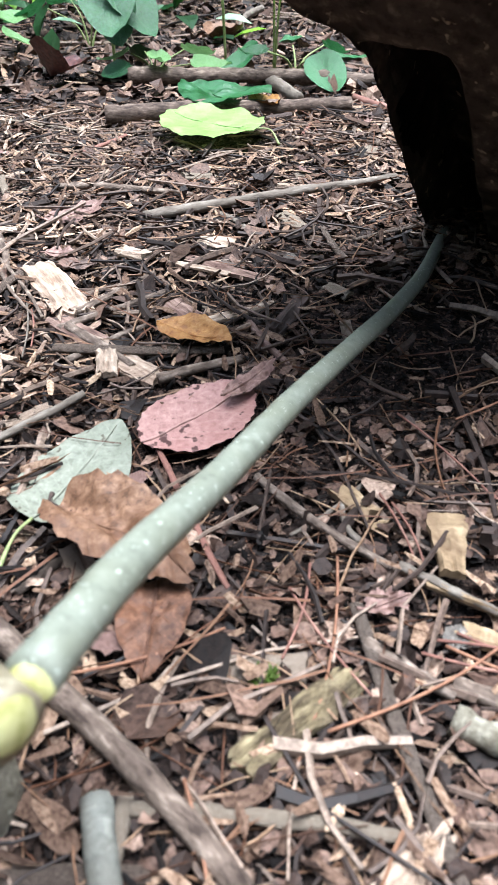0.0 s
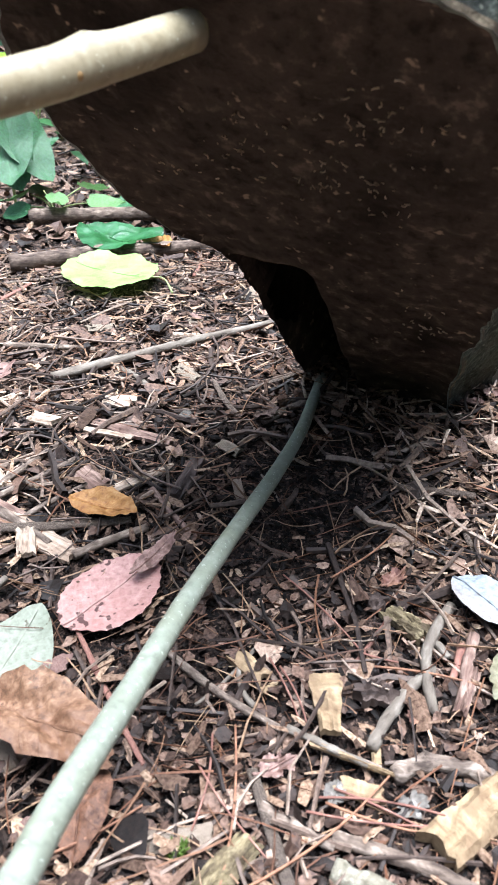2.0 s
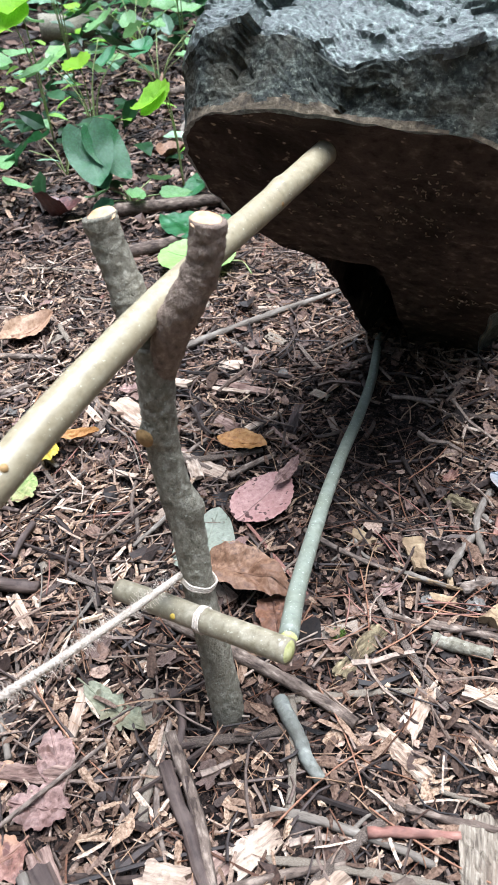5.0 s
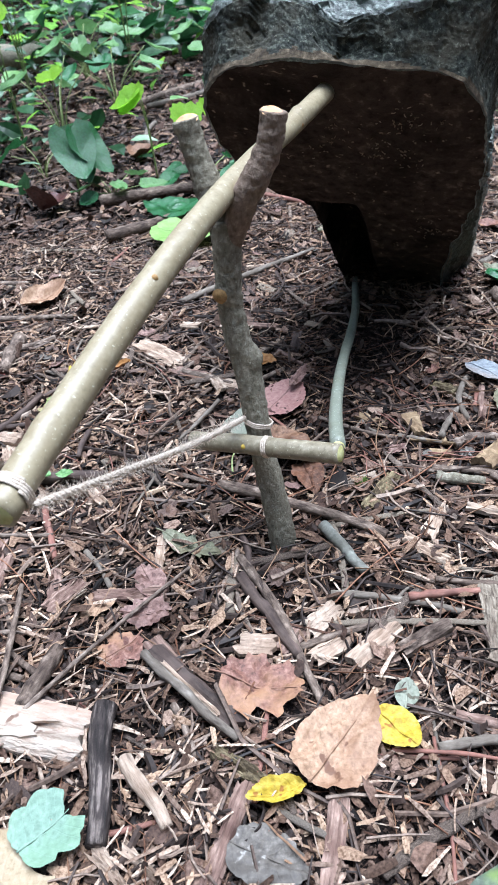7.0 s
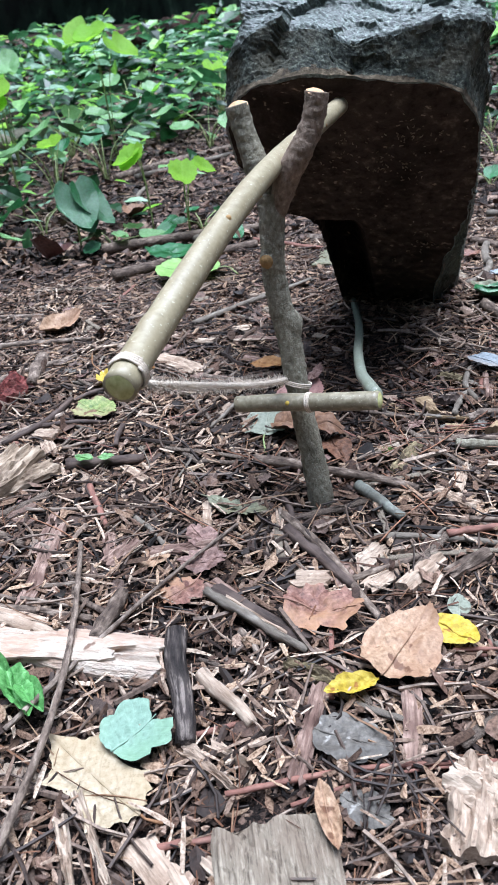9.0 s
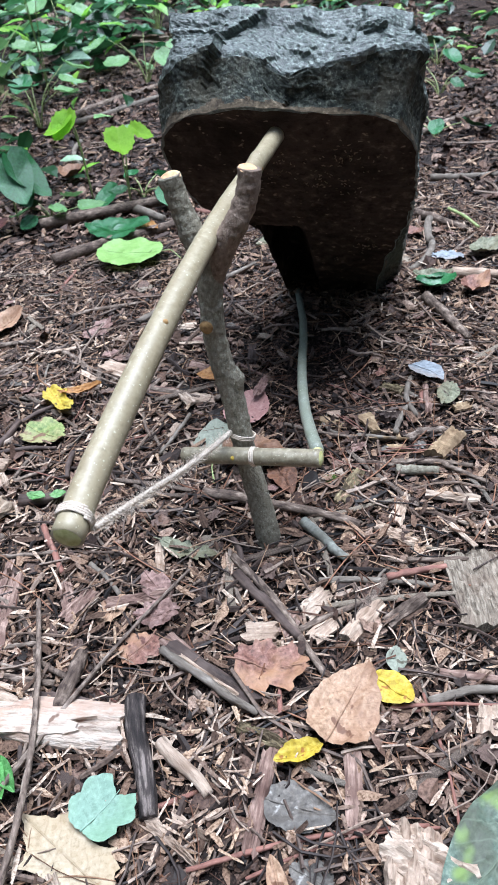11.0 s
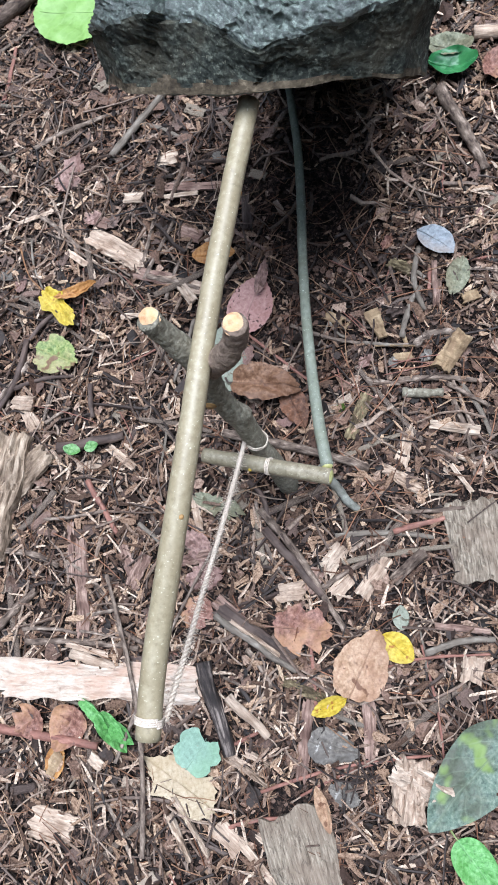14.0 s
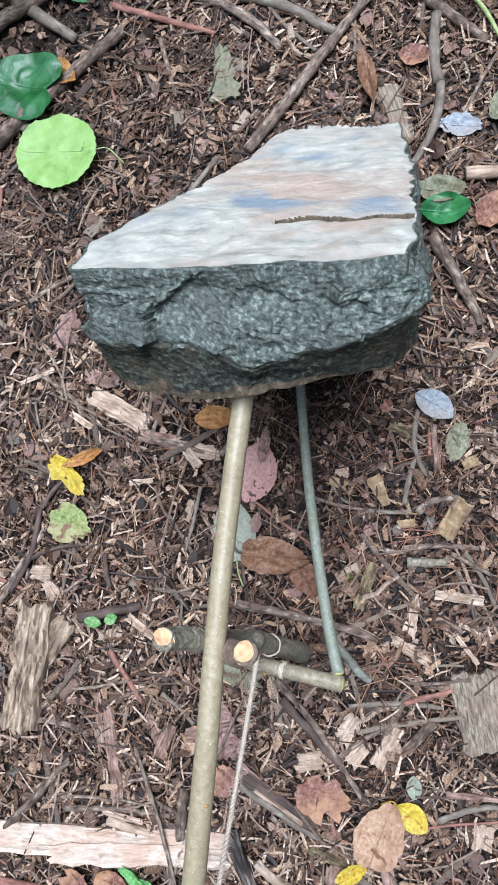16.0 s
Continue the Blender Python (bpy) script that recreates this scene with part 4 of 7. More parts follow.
right_pts = [Vector(p) - FO for p in ((-0.0812, 0.1345, 0.210), (-0.0722, 0.1250, 0.2390), (-0.0650, 0.1198, 0.2535), (-0.0585, 0.1192, 0.2650), (-0.0550, 0.1184, 0.2750), (-0.0528, 0.1184, 0.2865))]
for pts, mat, tilt in ((left_pts, BARK_GREY, (-0.15, -0.3, 0)), (right_pts, BARK_BROWN, (0.1, -0.25, 0))):
    prong = part("prong", mesh("prong", *tube(pts, (0.0066, 0.0086, 0.0077, 0.0074, 0.0074), 26, 16, 0.11, 260), mat), fork)
    part("cut_face", mesh("cut_face", *disc(pts[-1] - (pts[-1] - pts[-2]).normalized() * 0.0004, pts[-1] - pts[-2], 0.0074, tilt=tilt, lift=0.0012), CUT), prong, "pale freshly sawn end")
kn = Vector((-0.0905, 0.1262, 0.1845)) - FO
part("knot_scar", mesh("knot_scar", *disc(kn + Vector((-0.0028, -0.0030, 0)), (-0.55, -0.82, 0.12), 0.0048, lift=0.0010), SCAR), stem, "orange healed branch scar")

LEVER = ((-0.2225, -0.0535, 0.1965), (-0.1970, -0.0160, 0.2055), (-0.1533, 0.0365, 0.2255), (-0.1144, 0.0846, 0.2390), (-0.0807, 0.1299, 0.2455), (-0.0600, 0.1575, 0.2480),
         (-0.0447, 0.1780, 0.2495), (-0.0090, 0.2230, 0.2525), (0.0285, 0.2690, 0.2575))
LO = Vector(LEVER[0])
lever = thing("lever_pole", "smooth olive-tan pole resting in the fork under the stone", "pole", m=pose(*LO))
lev_pts = [Vector(p) - LO for p in LEVER]
shaft = part("shaft", mesh("shaft", *tube(lev_pts, (0.0080, 0.0081, 0.0079, 0.0076, 0.0073, 0.0072, 0.0071, 0.0071, 0.0070), 24, 9, 0.035, 60,
             bumps=((lev_pts[1] + Vector((-0.004, -0.003, 0.008)), 0.009, 0.0016), (lev_pts[7] + Vector((0.004, 0.004, 0.008)), 0.01, 0.0018))), POLE), lever)
part("cut_face", mesh("cut_face", *disc(lev_pts[0], lev_pts[0] - lev_pts[1], 0.0077, lift=0.0008), CUT_GREEN), shaft, "greenish yellow sawn end")
part("cut_face", mesh("cut_face", *disc(lev_pts[-1], lev_pts[-1] - lev_pts[-2], 0.007, lift=0.0008), CUT_GREEN), shaft, "greenish yellow sawn end")
for f, turn in ((0.155, 200), (0.30, 40), (0.865, 95)):
    line = catmull(lev_pts, 12)
    i = int(f * (len(line) - 1))
    ahead = (line[i + 1] - line[i]).normalized()
    up = (Vector((0, 0, 1)) - ahead * ahead.z).normalized()
    out = Matrix.Rotation(radians(turn), 3, ahead) @ up
    part("knot", mesh("knot", *disc(line[i] + out * (0.0082 if f < 0.5 else 0.0067), out, 0.0017, lift=0.0006), SCAR), shaft, "small brown bud knot")

TO0, TO1 = Vector((-0.1225, 0.1294, 0.0795)), Vector((-0.0408, 0.0580, 0.0955))
toggle = thing("toggle_stick", "short smooth greenish-tan toggle lashed across the upright", "stick", m=pose(*TO0))
tw = TO1 - TO0
bar = part("bar", mesh("bar", *tube([Vector(), tw * 0.33 + Vector((0, 0, 0.0006)), tw * 0.66, tw], (0.0062, 0.0066, 0.0066, 0.0066), 22, 10, 0.04, 90), TOGGLE), toggle)
part("cut_face", mesh("cut_face", *disc(Vector(), -tw, 0.0060, lift=0.0008), TOGGLE), bar)
part("cut_face", mesh("cut_face", *disc(tw, tw, 0.0063, lift=0.0008), CUT_GREEN), bar, "pale sawn end")
part("bark_nick", mesh("bark_nick", *disc(tw * 0.40 + Vector((-0.0048, -0.0042, 0.0028)), (-0.75, -0.55, 0.45), 0.0018, lift=0.0008), YELLOW_SPOT), bar, "yellow nick in the bark")

RODP = ((-0.0392, 0.0672, 0.0955), (-0.0275, 0.1035, 0.0850), (-0.0085, 0.1550, 0.0665), (0.0130, 0.2070, 0.0530), (0.0395, 0.2660, 0.0375), (0.0705, 0.3300, 0.0225),
        (0.1000, 0.3950, 0.0100), (0.1260, 0.4620, 0.0030), (0.1340, 0.4820, 0.0020))
RO = Vector(RODP[-1])
rod = thing("trigger_rod", "long thin pale green rod wedged between toggle and stone", "stick", m=pose(*RO))
rod_pts = [Vector(p) - RO for p in RODP]
rod_shaft = part("shaft", mesh("shaft", *tube(rod_pts, (0.0050, 0.0049, 0.0048, 0.0046, 0.0045, 0.0045, 0.0043, 0.004, 0.0035), 18, 8, 0.05, 110), ROD), rod)
part("cut_face", mesh("cut_face", *disc(rod_pts[0], rod_pts[0] - rod_pts[1], 0.0047, lift=0.0008, tilt=(0, 0, 0.4)), CUT_GREEN), rod_shaft, "cream-coloured cut end")


def twisted(pts, r, turns_per_m=220, sides=7, per=10):
    """A cord of two strands laid round each other."""
    line = catmull(pts, per)
    length = sum((b - a).length for a, b in zip(line, line[1:]))
    steps = max(12, int(length * turns_per_m * 8))
    along = np.linspace(0, len(line) - 1.001, steps)
    verts, faces = [], []
    for strand in (0, math.pi):
        path = []
        for j, s in enumerate(along):
            i = int(s)
            c = line[i].lerp(line[i + 1], s - i)
            ahead = (line[i + 1] - line[i]).normalized()
            u = ahead.cross(Vector((0.2, 0.1, 1))).normalized()
            w = ahead.cross(u)
            a = strand + 2 * math.pi * turns_per_m * length * j / steps
            path.append(c + (u * math.cos(a) + w * math.sin(a)) * r * 0.5)
        v, f = tube(path, (r * 0.62,), sides, 1)
        faces += [tuple(k + len(verts) for k in q) for q in f]
        verts += v
    return verts, faces


def winding(centre, axis, radius, turns, pitch, r, sides=7):
    """Turns of cord wound round a stick."""
    ax = Vector(axis).normalized()
    u = ax.orthogonal().normalized()
    w = ax.cross(u)
    k = int(turns * 20)
    pts = [Vector(centre) + (u * math.cos(2 * math.pi * i / 20) + w * math.sin(2 * math.pi * i / 20)) * (radius + r * 0.6 + 0.0003 * math.sin(i * 1.9)) + ax * pitch * (i / 20 - turns / 2)
           for i in range(k + 1)]
    return tube(pts, (r,), sides, 1)


CO = Vector((-0.0905, 0.1120, 0.0950))
cord = thing("cord", "frayed off-white jute cord tied from pole to toggle", "cord", m=pose(*CO))
bind = Vector(LEVER[0]).lerp(Vector(LEVER[1]), 0.25)
start = Vector((-0.0860, 0.1180, 0.0965)) - CO
end = bind + Vector((0.007, -0.005, -0.0055)) - CO
mid = start.lerp(end, 0.5) + Vector((0, 0, -0.003))
part("strand", mesh("strand", *twisted([start, start.lerp(mid, 0.5) + Vector((0, 0, -0.0012)), mid, end], 0.0018), CORD), cord)
lev_axis = Vector(LEVER[1]) - Vector(LEVER[0])
part("pole_winding", mesh("pole_winding", *winding(bind - CO, lev_axis, 0.0084, 4, 0.0013, 0.0007), CORD), cord, "turns of cord round the pole")
cross = TO0.lerp(TO1, 0.53)
part("toggle_winding", mesh("toggle_winding", *winding(cross - CO, tw, 0.0064, 3, 0.0013, 0.0006), CORD), cord, "turns of cord round the toggle")
part("upright_winding", mesh("upright_winding", *winding(Vector((-0.0782, 0.1150, 0.0925)) - CO, (0.35, 0.15, 1), 0.0088, 3, 0.0012, 0.0006), CORD), cord, "turns of cord round the upright")
rng = random.Random(3)
verts, faces = [], []
for _ in range(2600):
    f = rng.random() ** 0.8
    p = start.lerp(end, f) + Vector((0, 0, -0.003 * math.sin(math.pi * f)))
    way = Vector((rng.gauss(0, 1), rng.gauss(0, 1), rng.gauss(0, 1))).normalized() * rng.uniform(0.0015, 0.007)
    v, q = tube([p, p + way * 0.5 + Vector((0, 0, rng.uniform(-0.001, 0.001))), p + way], (0.00012, 0.00006), 3, 1, caps=False)
    faces += [tuple(k + len(verts) for k in g) for g in q]
    verts += v
tagged(part("frayed_end", mesh("frayed_end", verts, faces, CORD), cord), kind="stuff")

# ---- leaves on the ground (places in millimetres) ----
leaf("faded pink oval leaf with dark specks on the litter", (-46, 244), (0, 286), 45, "oval", L_PINK, 0.009, fold=0.03, curl=0.05, ripple=0.012, teeth=0.018, seed=2)
leaf("torn piece of pink leaf lying across another leaf", (-13, 268), (12, 296), 12, "oval", L_DULLPINK, 0.016, fold=-0.1, curl=0.15, torn=0.3, seed=4)
leaf("pale sage green leaf with holes and a yellow stalk", (-83, 199), (-57, 260), 44, "ovate", L_SAGE, 0.006, 27, 6, STALK_GREEN, fold=0.05, curl=0.1, ripple=0.02, seed=3)
leaf("curled brown dry leaf with a dark midrib", (-74, 203), (-20, 163), 37, "ovate", L_BROWN, 0.011, fold=0.22, curl=-0.15, ripple=0.09, torn=0.2, seed=5, stalk=9, stalk_turn=-30, stalk_mat=WOOD_DARK)
leaf("dark brown dry leaf tucked under another leaf", (-33, 170), (-35, 131), 26, "ovate", L_UMBER, 0.006, fold=0.2, curl=-0.1, ripple=0.08, seed=6, torn=0.15)
leaf("small orange-tan oval leaf on the litter", (-48, 344), (-9, 323), 24, "oval", L_ORANGE, 0.009, fold=0.35, curl=0.1, seed=7)
leaf("crumpled tan leaf with a brown decayed base", (-116, -94), (-66, -57), 46, "ovate", L_TAN, 0.011, fold=0.1, curl=0.15, ripple=0.06, teeth=0.012, torn=0.12, seed=8)
leaf("bright yellow curled leaf beside a tan leaf", (-66, -62), (-54, -92), 24, "oval", L_YELLOW, 0.010, fold=0.2, curl=0.2, seed=9, stalk=14, stalk_turn=40)
leaf("pale yellow rolled leaf beside a tan leaf", (-117, -93), (-149, -91), 15, "oval", L_YELLOW, 0.008, fold=0.95, curl=0.25, ripple=0.06, torn=0.2, seed=10)
leaf("rust and tan torn leaf with a pale hole", (-150, -10), (-98, -42), 48, "lobed", L_RUST, 0.007, fold=0.12, curl=0.2, ripple=0.07, torn=0.3, seed=11)
leaf("straw-coloured pointed leaf lying flat", (-257, -123), (-296, -54), 46, "maple", L_STRAW, 0.007, 10, 30, STALK_BROWN, fold=0.06, curl=0.1, ripple=0.02, seed=12, n=70)
leaf("blue-green lobed leaf on the litter", (-265, -82), (-236, -67), 40, "bilobed", L_TEAL, 0.010, fold=0.14, curl=0.1, ripple=0.03, torn=0.1, seed=13)
leaf("fresh green folded leaf with a thin stalk", (-321, 12), (-309, -22), 13, "ovate", L_FOLD, 0.010, 14, 10, STALK_GREEN, fold=1.3, curl=0.3, ripple=0.05, seed=14, roll=20)
leaf("fresh green folded leaf with pale underside", (-315, -8), (-305, -48), 18, "ovate", L_FOLD, 0.008, fold=1.2, curl=0.35, ripple=0.06, seed=15, roll=-12)
leaf("fresh green folded leaf with pale underside", (-306, -20), (-296, -44), 14, "ovate", L_FOLD, 0.010, fold=1.4, curl=0.2, seed=16)
leaf("dark red curled leaf on the litter", (-360, 20), (-390, 14), 36, "lobed", L_RUST, 0.006, fold=0.2, curl=0.4, ripple=0.1, seed=16)
leaf("rust-coloured curled leaf on the litter", (-332, 8), (-362, -18), 36, "ovate", L_RUST, 0.006, fold=0.3, curl=0.4, ripple=0.1, seed=17)
leaf("small orange-brown leaf on the litter", (-360, -12), (-376, -38), 18, "oval", L_ORANGE, 0.006, fold=0.4, seed=18)
chip("flat tan wood chip", (-406, -58), (-378, -82), 26, 4, CHIP_PALE, ragged=0.35, nx=14, ny=10, fissure=0.2)
leaf("yellow leaf with brown spots and a long stalk", (-198, 391), (-184, 336), 28, "bent", L_YELLOW, 0.009, 60, -12, STALK_BROWN, fold=0.35, curl=0.25, ripple=0.07, torn=0.2, seed=20)
leaf("orange curled leaf beside a yellow leaf", (-190, 376), (-145, 367), 13, "oval", L_ORANGE, 0.012, fold=0.6, curl=0.3, seed=21)
leaf("green and yellow decaying leaf on the litter", (-230, 340), (-199, 301), 42, "ovate", L_GREENYELLOW, 0.006, fold=0.08, curl=0.15, ripple=0.05, torn=0.25, seed=22)
leaf("bleached bluish-white leaf on the litter", (150, 246), (168, 208), 26, "oval", L_WHITE, 0.012, fold=0.15, curl=-0.1, ripple=0.03, seed=23)
leaf("grey-green crumpled leaf beside a twig", (172, 200), (142, 172), 22, "oval", L_GREYGREEN, 0.008, fold=0.3, torn=0.25, seed=24)
leaf("large mottled green leaf decaying on the litter", (-10, -172), (-108, -206), 54, "ovate", L_MOTTLED, 0.010, fold=0.1, curl=0.15, ripple=0.05, seed=25, stalk=12)
leaf("fresh green leaf at the edge of the litter", (-92, -222), (-84, -275), 30, "ovate", L_FOLD, 0.010, 8, 0, STALK_GREEN, fold=0.2, curl=0.1, seed=26)
leaf("slate-grey decayed leaf on the litter", (-162, -108), (-128, -136), 30, "ovate", L_SLATE, 0.005, fold=0.1, curl=0.1, torn=0.3, ripple=0.06, seed=27)
leaf("slate-grey decayed leaf on the litter", (-164, -146), (-146, -168), 20, "oval", L_SLATE, 0.004, fold=0.2, curl=0.1, torn=0.3, ripple=0.06, seed=28)
leaf("small tan-orange rolled leaf on the litter", (-172, -140), (-178, -176), 11, "oval", L_TAN, 0.010, fold=0.8, curl=0.15, seed=29)
leaf("round lime-green leaf with a pale stalk", (10, 662), (-67, 717), 86, "round", L_LIME, 0.016, 36, -25, STALK_GREEN, fold=0.05, curl=0.1, ripple=0.02, teeth=0.012, seed=30)
leaf("dark green leaf under a stick", (-2, 762), (-62, 830), 84, "heart", L_DARK, 0.014, fold=0.1, curl=0.1, seed=31)
leaf("tan curled leaf beside a stick", (10, 800), (30, 752), 30, "oval", L_ORANGE, 0.008, fold=0.5, curl=0.3, torn=0.2, seed=32)
leaf("purple-brown glossy leaf curled up on edge", (-190, 872), (-235, 930), 66, "ovate", L_PURPLE, 0.012, fold=0.8, curl=0.4, ripple=0.06, seed=33, roll=25)
leaf("tan curled leaf standing on the litter", (-250, 560), (-196, 600), 34, "oval", L_TAN, 0.008, fold=0.7, curl=0.3, seed=34, roll=12)
leaf("brown curled leaf standing on the litter", (-45, 1090), (0, 1130), 44, "ovate", L_BROWN, 0.010, fold=0.8, curl=0.3, seed=35)
leaf("dark teal curled leaf beside a log", (252, 398), (292, 372), 34, "oval", L_BLUISH, 0.012, fold=0.5, curl=0.5, seed=36)
leaf("pale green crumpled leaf on the litter", (262, 420), (300, 392), 30, "oval", L_GREYGREEN, 0.010, fold=0.4, curl=0.4, ripple=0.08, seed=37)
leaf("orange-red curled leaf on the litter", (288, 352), (332, 366), 30, "oval", L_RUST, 0.010, fold=0.5, curl=0.5, ripple=0.07, seed=38)
leaf("brown rolled leaf behind the stone", (302, 588), (280, 528), 18, "oval", L_BROWN, 0.008, fold=0.9, curl=0.2, seed=39)
leaf("brown curled leaf behind the stone", (330, 560), (352, 536), 24, "oval", L_RUST, 0.008, fold=0.5, curl=0.4, seed=40)
leaf("pale green shredded leaf on the litter", (-160, 128), (-120, 84), 22, "lobed", L_GREYGREEN, 0.005, fold=0.2, curl=0.2, torn=0.55, seed=41)
leaf("mottled green decaying leaf on the litter", (-196, 84), (-222, 66), 20, "oval", L_TAN, 0.004, fold=0.2, seed=42)
leaf("tiny green seedling leaf on the litter", (-232, 216), (-246, 228), 11, "oval", L_GREEN, 0.016, fold=0.2, seed=43)
leaf("tiny green seedling leaf on the litter", (-228, 216), (-214, 214), 11, "oval", L_GREEN, 0.016, fold=0.2, seed=44)
leaf("small pale green leaf on the litter", (-50, -66), (-40, -48), 14, "oval", L_SAGE, 0.008, fold=0.2, seed=45)
leaf("pale blue-green leaf fragment on the litter", (320, 470), (352, 440), 26, "oval", L_WHITE, 0.008, fold=0.3, torn=0.3, seed=46)
leaf("crumpled pinkish leaf on the litter", (-176, 100), (-168, 62), 22, "oval", L_DULLPINK, 0.006, fold=0.3, torn=0.3, seed=47)
leaf("crumpled pinkish leaf on the litter", (-196, 60), (-162, 48), 26, "oval", L_DULLPINK, 0.005, fold=0.2, torn=0.4, ripple=0.08, seed=48)
leaf("crumpled pinkish-brown leaf on the litter", (-184, 40), (-214, 20), 34, "lobed", L_RUST, 0.005, fold=0.1, torn=0.3, ripple=0.06, seed=49)
leaf("crumpled grey-pink leaf on the litter", (-142, 492), (-98, 520), 34, "lobed", L_DULLPINK, 0.006, fold=0.2, curl=0.3, torn=0.3, seed=50)
leaf("white-grey dry leaf on the litter", (360, 440), (420, 452), 34, "oval", L_GREYGREEN, 0.008, fold=0.3, curl=0.4, seed=51)

rng = random.Random(8)
verts, faces = [], []
for _ in range(90):
    a, d = rng.uniform(0, 6.28), 0.0045 * rng.random() ** 0.5
    foot = Vector((d * math.cos(a), 0.7 * d * math.sin(a), 0))
    v, f = tube([foot, foot + Vector((rng.uniform(-1, 1), rng.uniform(-1, 1), 2.4)) * 0.0011, foot + Vector((rng.uniform(-1, 1), rng.uniform(-1, 1), 2.6)) * 0.0021], (0.0006, 0.0005, 0.0001), 4, 2)
    faces += [tuple(i + len(verts) for i in q) for q in f]
    verts += v
moss = new("moss_tuft", mesh("moss_tuft", verts, faces, L_MOSS))
moss.matrix_basis = pose(0.002, 0.131, gz(0.002, 0.131) + 0.003)
tagged(moss, "small tuft of yellow-green moss on the litter", "moss")

# ---- pieces of bark and split wood ----
bark_strip = chip("long strip of pale inner bark lying on the ground", (-226, -27), (-428, 92), 29, 9, BARK_SLAB, name="bark_strip", category="bark", ragged=0.45, nx=60, ny=14, fissure=0.06, fibre=3)
part("bark_layer", chip_mesh("bark_layer", 0.15, 0.019, 0.0025, BARK_SLAB, seed=3.3, ragged=0.9, nx=24, ny=10), bark_strip, "raised torn layer of bark", pose(0.028, 0.003, 0.0085, 0, 0, 3))
part("bark_layer", chip_mesh("bark_layer", 0.06, 0.012, 0.004, WOOD_DARK, seed=5.1, ragged=0.6, nx=12), bark_strip, "dark decayed layer of bark", pose(0.012, -0.011, 0.001, 0, 0, -6))
chip("weathered grey board end half buried in litter", (-218, -232), (-200, -148), 55, 10, WOOD_GREY, name="wood_block", category="wood block", ragged=0.14, nx=26, ny=20, fissure=0.22, fibre=16)
chip("weathered grey board end lying in litter", (28, -62), (56, 2), 44, 11, WOOD_GREY, name="wood_block", category="wood block", ragged=0.14, nx=26, ny=20, fissure=0.22, fibre=16)
chip("thick slab of rough tan bark", (-360, 170), (-286, 268), 38, 14, BARK_ROUGH, name="bark_slab", category="bark", ragged=0.3, nx=60, ny=22, fissure=0.45, fibre=6)
chip("thick slab of rough tan bark", (-322, 214), (-266, 238), 24, 8, BARK_ROUGH, name="bark_slab", category="bark", ragged=0.3, nx=30, ny=14, fissure=0.4)
chip("pale split wood chunk", (-122, -196), (-92, -158), 27, 12, CHIP_PALE, ragged=0.2, nx=20, ny=14, fissure=0.3, name="wood_chunk")
chip("crumbling pale bark piece with torn ends", (-110, -158), (-84, -196), 24, 10, CHIP_PALE, ragged=0.22, nx=18, ny=12, fissure=0.3, name="wood_chunk")
chip("pale wood chip with ridged grain", (73, 200), (69, 170), 16, 4, CHIP_CREAM, z=2, ragged=0.08, taper=0.4, nx=14, ny=8, fissure=0.15, fibre=2)
chip("split pale wood chunk with bark", (-66, -26), (-30, -8), 13, 8, CHIP_PALE, ragged=0.3, name="wood_chunk")
chip("short brown wood chunk", (-36, -28), (0, -18), 9, 7, TWIG, ragged=0.3, name="wood_chunk")
chip("tan bark chip", (-82, 8), (-57, 20), 16, 4, CHIP_PALE, ragged=0.4, nx=12, ny=8, fissure=0.3)
chip("tan bark chip", (-86, -14), (-64, -6), 13, 3, CHIP_PALE, ragged=0.5)
chip("tan bark chip", (-106, 0), (-86, 12), 14, 3, CHIP_PINK, ragged=0.4)
chip("pale splintered chip", (8, 62), (25, 29), 10, 6, CHIP_PALE, ragged=0.4, nx=14, ny=8, fissure=0.4)
chip("pale splintered chip", (22, 58), (48, 84), 13, 4, CHIP_PALE, ragged=0.7, taper=0.4, nx=14, ny=8, fissure=0.4)
chip("pale splintered chip", (63, 77), (97, 50), 9, 5, CHIP_PALE, ragged=0.3, nx=14, ny=8, fissure=0.2)
chip("pale wood splinter", (68, 42), (80, 24), 4, 3, CHIP_PALE, ragged=0.4)
chip("yellowish wood chunk", (97, 117), (134, 136), 17, 9, CHIP_CREAM, ragged=0.25, nx=14, ny=8, fissure=0.15, fibre=3, name="wood_chunk")
chip("crumbly cream wood chip", (36, 220), (46, 206), 9, 4, CHIP_CREAM, ragged=0.6)
chip("thin cream splinter", (44, 199), (55, 204), 4, 2, CHIP_CREAM, ragged=0.6, taper=0.6)
chip("pale flat chip on the litter", (-30, 470), (-10, 462), 16, 3, CHIP_PALE, ragged=0.2)
chip("pinkish flat wood strip", (-38, 434), (14, 402), 9, 4, CHIP_PINK, ragged=0.3)
chip("pale wood strip", (-28, 354), (14, 376), 8, 3, CHIP_PALE, ragged=0.4, taper=0.3)
chip("dark purple-brown chip", (14, 342), (30, 380), 9, 5, WOOD_DARK, ragged=0.3)
chip("broad pale wood chip", (-130, 430), (-95, 367), 21, 5, CHIP_PALE, ragged=0.35, nx=16, ny=10, fissure=0.25)
chip("broad pinkish wood chip", (-106, 364), (-70, 328), 14, 4, CHIP_PINK, ragged=0.4)
chip("pale wood chip", (-88, 346), (-58, 314), 12, 4, CHIP_PALE, ragged=0.4)
chip("pale square wood chip", (-46, 384), (-30, 362), 14, 3, CHIP_PINK, ragged=0.3)
